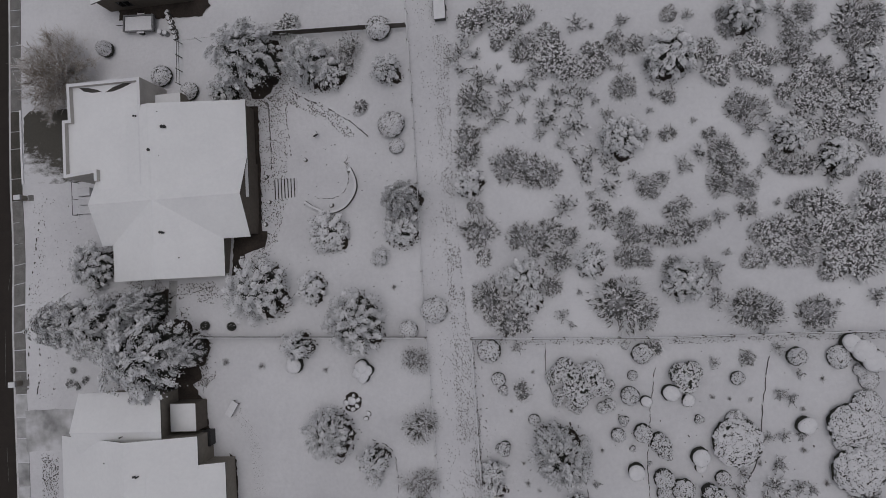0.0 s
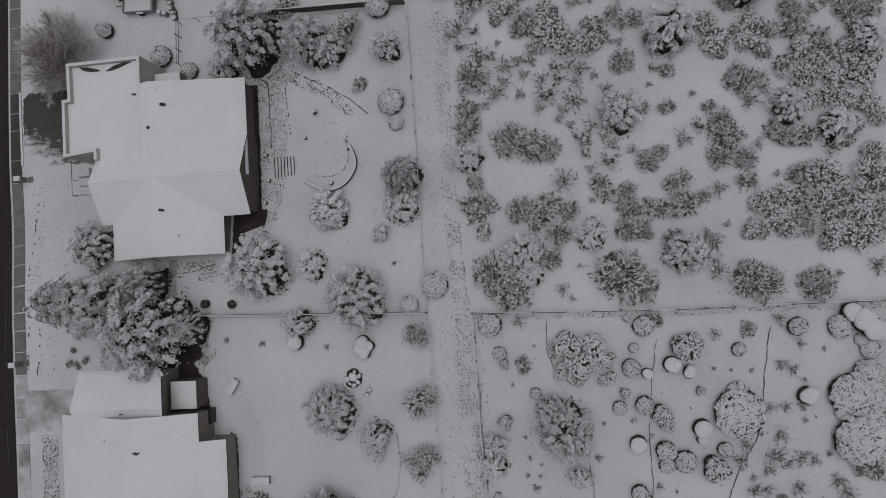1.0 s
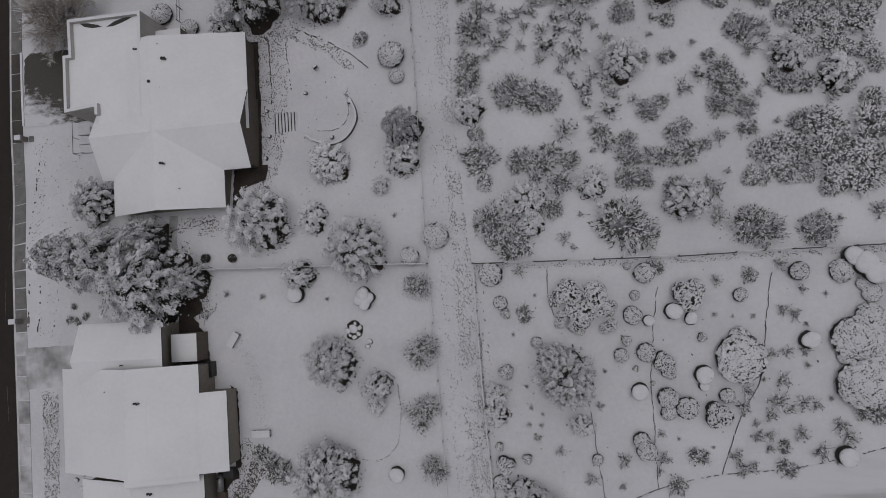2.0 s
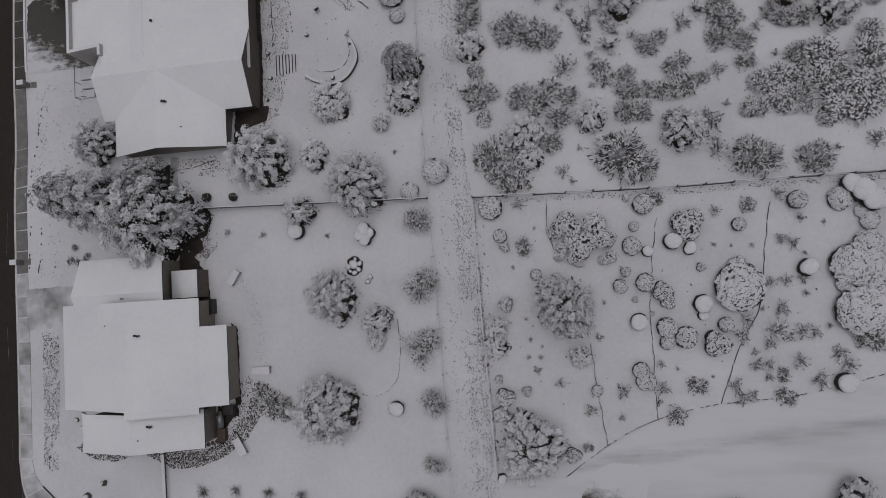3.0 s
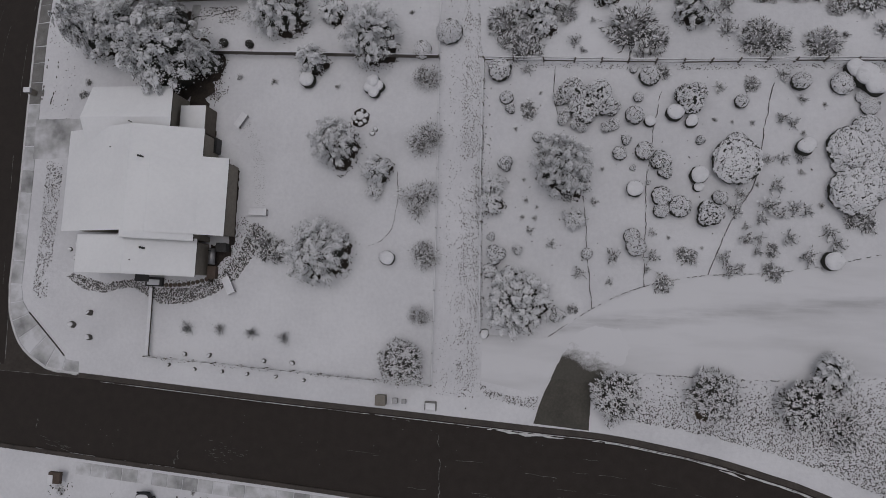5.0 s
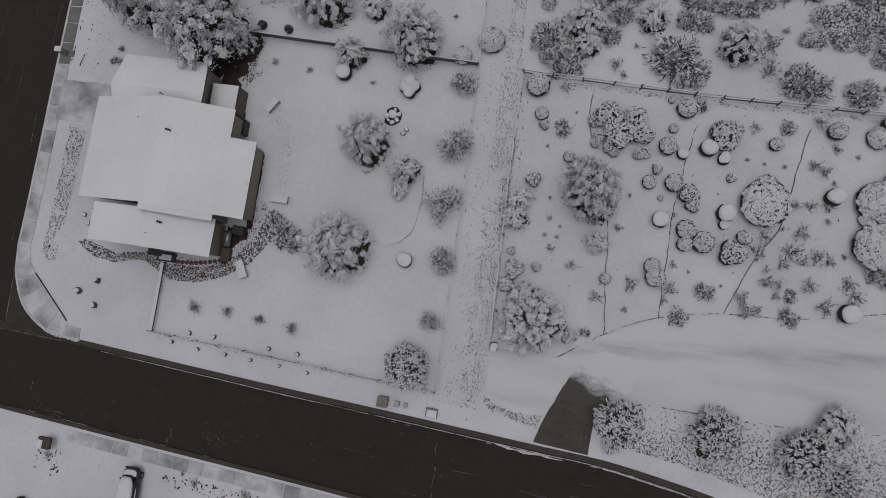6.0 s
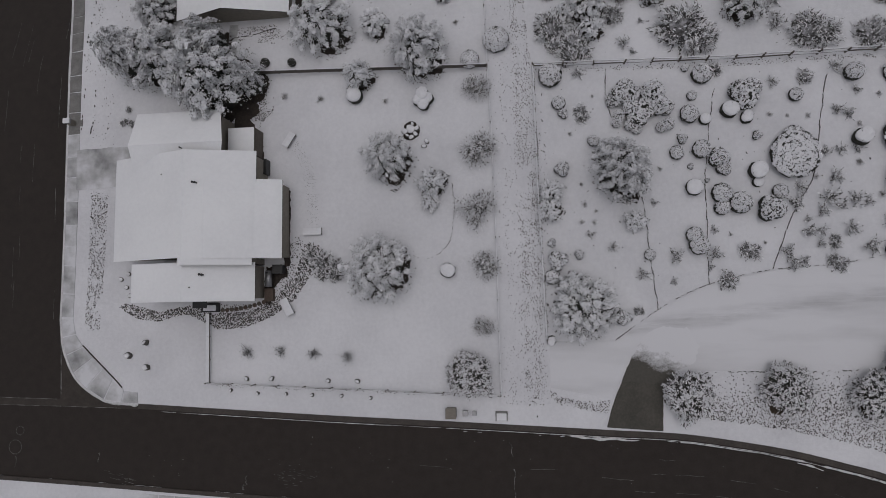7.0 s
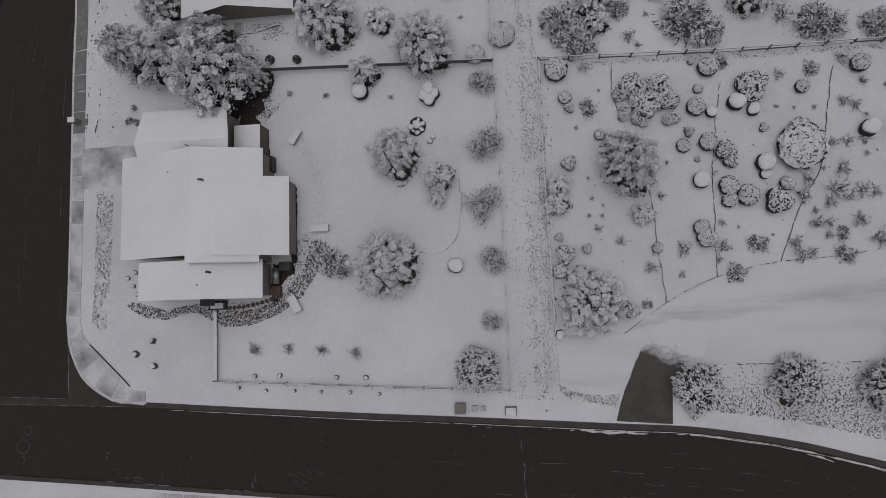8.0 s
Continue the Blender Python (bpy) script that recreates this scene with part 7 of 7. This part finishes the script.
# ---- loose things ----
def bench(x, y, l, w, rz, label):
    b = thing("garden_bench", x, y, label, "bench", "garden benches", rz)
    bm = bmesh.new()
    add_box(bm, -l / 2, l / 2, -w / 2, w / 2, 0.38, 0.44, 0.012)
    part("seat", bm, M_WOOD, b)
    bm = bmesh.new()
    add_box(bm, -l / 2 - 0.01, l / 2 + 0.01, -w / 2 - 0.01, w / 2 + 0.01, 0.443, 0.55, 0.04)
    part("snow_cap", bm, M_CAP, b, "smooth block of snow")
    for sx in (-1, 1):
        for sy in (-1, 1):
            bm = bmesh.new()
            add_box(bm, sx * (l / 2 - 0.12) - 0.05, sx * (l / 2 - 0.12) + 0.05, sy * (w / 2 - 0.1) - 0.05, sy * (w / 2 - 0.1) + 0.05, -0.1, 0.38, 0.008)
            part("leg", bm, M_WOOD, b)


bench(-22.2, 26.95, 1.7, 0.75, 57, "wooden garden bench under snow on the lawn")
bench(-19.6, 16.95, 2.0, 0.75, 0, "wooden garden bench under snow beside the path")
bench(-22.45, 9.0, 1.9, 0.85, 118, "wooden garden bench under snow beside the gravel bed")


def rock(x, y, r, h, seed, label, group="snowy rocks", name="rock"):
    rr = random.Random(seed)
    bm = bmesh.new()
    bmesh.ops.create_icosphere(bm, subdivisions=2, radius=1.0)
    for v in bm.verts:
        k = 1 + 0.35 * noise.noise(v.co * 1.3 + Vector((seed, 0, 0)))
        v.co = Vector((v.co.x * r * k, v.co.y * r * 0.8 * k, v.co.z * h * k))
    o = part(name, bm, M_ROCK, None, "", True)
    o.matrix_basis = pose(x, y, ground_z(x, y) + h * 0.15, 0, 0, rr.uniform(0, 360))
    tagged(o, label, "rock", group)


for i, (x, y, r) in enumerate([(-40.8, 3.9, 0.42), (-38.8, 5.3, 0.36), (-38.7, 2.65, 0.42)]):
    rock(x, y, r, 0.62, i, "small boulder with snow on its top on the corner lawn", "corner boulders")
for i, (x, y) in enumerate([(-27.1, 1.45), (-24.25, 1.45), (-18.05, 1.25), (-14.9, 1.2), (-28.85, 0.2), (-25.8, -0.1), (-22.65, -0.15), (-19.8, -0.25), (-16.6, -0.3), (-13.5, -0.5)]):
    rock(x, y, (0.3, 0.22)[i > 3], 0.36, 20 + i, "small stone half buried in snow along the fence", "stones along the fence")
# dark sheet that paints the shadowed gaps among the rocks
sheet("rock_gap_shade", blob_outline(-8.85, 27.3, 0.95, 0.2, 18, 77), M_SOIL_AND_SHADE, 0.03, 0.4, "dark disc standing for shade in the gaps between clustered rocks")
for i, (dx, dy, rad) in enumerate([(0.0, 0.05, 0.6), (-0.68, -0.12, 0.42), (0.62, 0.14, 0.36), (0.02, -0.78, 0.36), (0.5, -0.5, 0.34), (0.15, 0.62, 0.26), (-0.4, -0.6, 0.24)]):
    rock(-8.85 + dx, 27.4 + dy, rad, 0.35 + 0.1 * (i == 0), 40 + i, "snow-topped rock in a cluster of rocks", "clustered rocks")
for i, (x, y) in enumerate([(-7.2, 26.1), (-7.5, 25.6), (-41.9, 12.3), (-41.2, 11.4), (-40.8, 10.5), (-41.0, 12.9)]):
    rock(x, y, 0.3, 0.25, 60 + i, "small snow-dusted rock on the lawn", "small rocks")


def mailbox(x, y, rz):
    b = thing("mailbox", x, y, "grey post box on a short pillar under snow", "mailbox", "mailboxes", rz)
    bm = bmesh.new()
    add_box(bm, -0.28, 0.28, -0.28, 0.28, -0.1, 0.95, 0.02)
    part("pillar", bm, M_STUCCO, b)
    bm = bmesh.new()
    add_box(bm, -0.42, 0.42, -0.3, 0.3, 0.955, 1.2, 0.05)
    part("box", bm, M_METAL, b)
    bm = bmesh.new()
    add_box(bm, -0.42, 0.42, -0.3, 0.3, 1.205, 1.3, 0.04)
    part("snow_cap", bm, M_CAP, b, "cap of snow")
    box("base_slab", 0.45, 1.1, -0.35, 0.35, -0.05, 0.06, M_CONCRETE, b, "dark wet base slab")


mailbox(-48.2, 30.3, 0)
mailbox(-49.2, 51.9, 0)


def utility_box(x, y, w, d, h, mat, label):
    b = thing("utility_box", x, y, label, "utility box", "roadside boxes")
    bm = bmesh.new()
    add_box(bm, -w / 2, w / 2, -d / 2, d / 2, -0.1, h, 0.04)
    part("cabinet", bm, mat, b)
    bm = bmesh.new()
    add_box(bm, -w / 2 - 0.03, w / 2 + 0.03, -d / 2 - 0.03, d / 2 + 0.03, h + 0.003, h + 0.06, 0.015)
    part("lid", bm, mat, b)


utility_box(-5.1, -1.9, 1.0, 1.0, 0.8, M_TAN, "tan roadside transformer cabinet")
utility_box(-3.65, -1.9, 0.5, 0.5, 0.5, M_METAL, "small grey roadside cabinet in snow")
utility_box(-2.75, -1.9, 0.38, 0.38, 0.45, M_METAL, "small grey roadside pedestal in snow")


def storm_drain(x, y):
    b = thing("storm_drain", x, y, "concrete storm drain inlet at the kerb under snow", "drain")
    box("back_wall", -0.55, 0.55, 0.25, 0.4, -0.1, 0.35, M_CONCRETE, b)
    box("lid", -0.5, 0.5, -0.45, 0.25, 0.12, 0.26, M_CAP, b, "lid under snow", 0.04)
    box("side_wall", -0.6, -0.5, -0.5, 0.4, -0.1, 0.22, M_CONCRETE, b)
    box("side_wall", 0.5, 0.6, -0.5, 0.4, -0.1, 0.22, M_CONCRETE, b)


storm_drain(-0.05, -2.15)


def pole(x, y, h, label):
    b = thing("post", x, y, label, "post", "lane posts")
    tube("shaft", (0, 0, -0.2), (0, 0, h), 0.05, 0.045, M_WOOD, b)
    tube("snow_cap", (0, 0, h), (0, 0, h + 0.06), 0.06, 0.03, M_CAP, b, "cap of snow")


pole(3.5, -2.2, 0.8, "short marker post beside the lane mouth")
pole(-1.15, 58.9, 1.0, "dark post at the lane fence")


def car(x, y, rz):
    """A people carrier deep in snow, its dark flank and nose showing."""
    c = thing("car", x, y, "dark parked people carrier under a smooth blanket of snow", "car", "", rz)
    def shell(name, rings, mat, label="", power=4.0, sides=40):
        """A rounded hull from rings of half length, half width, height and shift forward."""
        V, F = [], []
        for a, b, z, sh in rings:
            for i in range(sides):
                t = 6.28318 * i / sides
                co, si = math.cos(t), math.sin(t)
                k = (abs(co) ** power + abs(si) ** power) ** (-1 / power)
                V.append((b * co * k, sh + a * si * k, z))
        for i in range(len(rings) - 1):
            for j in range(sides):
                F.append((i * sides + j, i * sides + (j + 1) % sides, (i + 1) * sides + (j + 1) % sides, (i + 1) * sides + j))
        F.append(tuple(range((len(rings) - 1) * sides, len(rings) * sides)))
        return mesh_part(name, V, F, mat, c, label, True)
    shell("body", [(2.2, 0.86, 0.28, 0), (2.33, 0.93, 0.45, 0), (2.38, 0.95, 0.7, 0), (2.3, 0.92, 0.92, 0), (2.15, 0.86, 1.0, 0)], M_CAR)
    shell("cabin", [(2.0, 0.86, 0.98, -0.2), (1.85, 0.80, 1.3, -0.28), (1.65, 0.72, 1.58, -0.35), (1.5, 0.62, 1.66, -0.35)], M_GLASS, "dark glazed cabin")
    shell("snow_blanket", [(1.82, 0.78, 1.45, -0.28), (1.84, 0.82, 1.55, -0.28), (1.78, 0.78, 1.72, -0.3), (1.5, 0.6, 1.82, -0.3), (0.9, 0.3, 1.85, -0.3)], M_CAP, "smooth thick snow on the roof", 3.2)
    shell("bonnet_snow", [(0.42, 0.7, 0.99, 1.72), (0.4, 0.68, 1.1, 1.7), (0.3, 0.52, 1.17, 1.66)], M_CAP, "snow on the bonnet", 3.0, 28)
    shell("side_snow", [(1.05, 0.9, 0.995, -0.2), (1.0, 0.88, 1.07, -0.2)], M_CAP, "ledge of snow below the windows", 3.0, 30)
    for sx in (-1, 1):
        for yy in (-1.45, 1.5):
            wheel = tube("wheel", (sx * 0.95, yy, 0.33), (sx * 0.74, yy, 0.33), 0.33, 0.33, M_TYRE, c, "", 18)
            tube("rim", (sx * 0.965, yy, 0.33), (sx * 0.92, yy, 0.33), 0.2, 0.2, M_METAL, wheel, "grey rim", 14)
        box("mirror", sx * 0.93 - 0.1, sx * 0.93 + 0.1, 1.1, 1.24, 1.0, 1.15, M_CAR, c)
        box("headlight", sx * 0.62 - 0.16, sx * 0.62 + 0.16, 2.2, 2.36, 0.68, 0.8, M_GLASS, c)


car(-30.0, -15.4, 3)


def trailer(x, y, rz):
    t = thing("utility_trailer", x, y, "open utility trailer filled with snow", "trailer", "", rz)
    box("bed", -1.9, 1.9, -0.95, 0.95, 0.45, 0.55, M_FASCIA, t)
    box("snow_load", -1.8, 1.8, -0.85, 0.85, 0.553, 0.72, M_CAP, t, "snow filling the bed", 0.06)
    for a in ((-1.9, 1.9, -0.95, -0.88), (-1.9, 1.9, 0.88, 0.95), (-1.9, -1.83, -0.88, 0.88), (1.83, 1.9, -0.88, 0.88)):
        box("side_board", *a, 0.553, 0.95, M_METAL, t)
    for y0 in (-1.15, 0.98):
        w = tube("wheel", (0.2, y0, 0.33), (0.2, y0 + 0.18, 0.33), 0.33, 0.33, M_TYRE, t, "", 16)
        box("mudguard", -0.25, 0.65, y0 - 0.02, y0 + 0.2, 0.70, 0.75, M_CAP, t, "snowy mudguard", 0.02)
    for k in (-0.55, 0, 0.55):
        box("ramp_bar", 1.95, 2.05, k - 0.03, k + 0.03, 0.5, 1.4, M_METAL, t)
    box("tailgate", 1.93, 1.99, -0.9, 0.9, 1.2, 1.28, M_METAL, t)
    tube("drawbar", (-1.9, 0, 0.42), (-3.1, 0, 0.38), 0.05, 0.05, M_FASCIA, t)


trailer(-33.0, 71.1, -4)


def barbecue(x, y):
    b = thing("barbecue", x, y, "steel drum barbecue beside the house wall", "barbecue")
    bm = bmesh.new()
    add_tube(bm, (0, -0.85, 0.85), (0, 0.85, 0.85), 0.36, 0.36, 18)
    part("drum", bm, M_METAL, b, "pale steel drum", True)
    for sx in (-1, 1):
        for sy in (-1, 1):
            tube("leg", (sx * 0.25, sy * 0.7, -0.05), (sx * 0.2, sy * 0.7, 0.7), 0.03, 0.03, M_BLACK, b)
    tube("chimney", (0, 0.6, 1.15), (0, 0.6, 1.6), 0.07, 0.07, M_BLACK, b)


barbecue(-24.3, 12.0)


def crate(x, y, w, d, h, mat, label, rz=0.0, snow=True):
    b = thing("storage_box", x, y, label, "box", "patio boxes", rz)
    box("case", -w / 2, w / 2, -d / 2, d / 2, -0.03, h, mat, b, "", 0.03)
    box("lid", -w / 2 - 0.03, w / 2 + 0.03, -d / 2 - 0.03, d / 2 + 0.03, h + 0.003, h + 0.07, mat, b, "", 0.02)
    if snow:
        box("snow_cap", -w / 2, w / 2, -d / 2, d / 2, h + 0.073, h + 0.15, M_CAP, b, "cap of snow", 0.03)


crate(-23.3, 13.0, 1.1, 0.9, 0.9, M_BLACK, "dark storage box beside the house", 0, False)
crate(-24.4, 10.3, 0.9, 1.3, 0.6, M_RUST, "rusty steel box beside the house", 0, False)
crate(-24.9, 24.0, 0.9, 1.6, 1.0, M_BLACK, "dark cabinet against the house wall", 0, False)


def stepping_stones():
    r = random.Random(3)
    for i in range(11):
        x = -29.9 + 0.52 * i
        rr = bmesh.new()
        bmesh.ops.create_cone(rr, cap_ends=True, segments=9, radius1=0.24, radius2=0.21, depth=0.12)
        o = part("paver", rr, M_RUST if i % 2 else M_WALLDARK)
        y = 8.75 + 0.02 * i * i * 0.5
        o.matrix_basis = pose(x, y, ground_z(x, y) + 0.06, 0, 0, r.uniform(0, 90))
        tagged(o, "reddish brown paver beside the house wall", "paver", "pavers by the wall")


stepping_stones()


def garden_steps(x, y):
    b = thing("garden_steps", x, y, "timber-edged garden steps under snow", "steps")
    for k in range(7):
        x0 = -1.2 + 0.38 * k
        box("riser", x0, x0 + 0.07, -1.15 + 0.02 * k, 1.1, -0.1, 0.12, M_FASCIA, b, "dark timber riser", 0.01)
        box("tread", x0 + 0.08, x0 + 0.37, -1.05, 1.05, -0.1, 0.05, M_PACKED, b, "snow-covered tread", 0.02)


garden_steps(-16.3, 50.6)
for i, (x, y) in enumerate([(-8.6, 52.0), (-10.8, 48.25), (-13.7, 53.6), (-18.4, 52.1), (-18.2, 49.2), (-18.6, 46.7)]):
    rock(x, y, 0.26, 0.4, 90 + i, "small round stone capped with snow in the back yard", "capped yard stones")


def garden_chair(x, y, rz):
    c = thing("garden_chair", x, y, "small dark metal garden chair in snow", "chair", "", rz)
    box("seat", -0.24, 0.24, -0.24, 0.24, 0.42, 0.46, M_BLACK, c)
    box("snow_cap", -0.22, 0.22, -0.2, 0.22, 0.463, 0.54, M_CAP, c, "pad of snow", 0.03)
    box("backrest", -0.24, 0.24, -0.28, -0.24, 0.46, 0.9, M_BLACK, c)
    for sx in (-0.21, 0.21):
        for sy in (-0.21, 0.21):
            tube("leg", (sx, sy, -0.05), (sx, sy, 0.42), 0.018, 0.018, M_BLACK, c)


garden_chair(-12.3, 56.3, 30)


def birdhouse(x, y):
    b = thing("newspaper_box", x, y, "small rust-brown box on a post beside the street", "box")
    tube("post", (0, 0, -0.2), (0, 0, 0.8), 0.06, 0.06, M_WOOD, b)
    box("case", -0.7, 0.7, -0.6, 0.6, 0.8, 1.2, M_RUST, b, "", 0.04)
    box("snow_cap", -0.7, -0.1, -0.6, 0.3, 1.204, 1.27, M_CAP, b, "patch of snow", 0.03)


birdhouse(-40.4, -12.4)
birdhouse(-12.0, -13.5)


def white_shed(x, y):
    b = thing("trailer_box", x, y, "snow-covered box trailer in the lane", "trailer")
    box("case", -0.6, 0.6, -1.4, 1.4, 0.3, 0.95, M_BLACK, b, "", 0.04)
    box("snow_cap", -0.6, 0.6, -1.4, 1.4, 0.955, 1.07, M_CAP, b, "smooth snow", 0.04)
    for s in (-0.66, 0.56):
        tube("wheel", (s, 0, 0.28), (s + 0.1, 0, 0.28), 0.28, 0.28, M_TYRE, b, "", 14)


white_shed(2.4, 68.4)


for i, (x, y) in enumerate([(-29.6, 71.6), (-29.3, 71.0), (-29.2, 70.4), (-28.9, 69.8), (-28.8, 69.2), (-29.7, 72.2)]):
    rock(x, y, 0.42, 0.45, 80 + i, "snow-dusted rock in a low row by the trailer", "row of rocks")


def barrel(x, y):
    b = thing("barrel", x, y, "small barrel capped with snow beside the trailer", "barrel", "barrels")
    tube("drum", (0, 0, -0.02), (0, 0, 0.7), 0.3, 0.3, M_METAL, b, "", 14)
    tube("snow_cap", (0, 0, 0.703), (0, 0, 0.8), 0.3, 0.22, M_CAP, b, "cap of snow", 14)


barrel(-30.5, 69.9)
barrel(-29.85, 69.7)


def fallen_stems(x, y, n, seed):
    r = random.Random(seed)
    V, F = [], []
    for _ in range(n):
        a = r.uniform(0, 6.28)
        p = Vector((x + r.uniform(-0.3, 0.3), y + r.uniform(-0.3, 0.3), ground_z(x, y) + 0.02))
        spike(V, F, r, p, p + Vector((math.cos(a), math.sin(a), r.uniform(0.05, 0.4))) * r.uniform(0.3, 0.8), 0.02)
    tagged(mesh_part("dry_stems", V, F, M_BARK), "few dry dark stems lying in snow", "stems", "", "stuff")


for i, (x, y) in enumerate([(-9.0, 52.9), (-34.4, -14.0), (-12.4, 10.8)]):
    fallen_stems(x, y, (12, 3, 9)[i], i)
plant([round_template(47, 600, 0.085)], [(-42.2, -19.6, 1.1, 1.2)], ("small bush", 0.5, "rounded bush speckled with snow across the street"), "bush", "", 41)
plant([tuft_template(74)], [(-23.4, -13.6, 0.8, 0.6), (-17.8, -13.7, 0.95, 0.7), (-40.5, -13.8, 0.9, 0.5), (-24.9, -12.9, 0.5, 0.4)], ("tuft of dry twigs in the snow", 9.0, ""), "tuft", "dry tufts across the street", 42)
scatter("south_gravel", [[(-27, -13.2), (-16, -13.6), (-16, -15.0), (-27, -14.4)], [(-42, -13), (-39, -13), (-39, -16), (-42, -16)]], [90, 30], 0.12, M_STONE, "dark stones showing through snow across the street", 12)
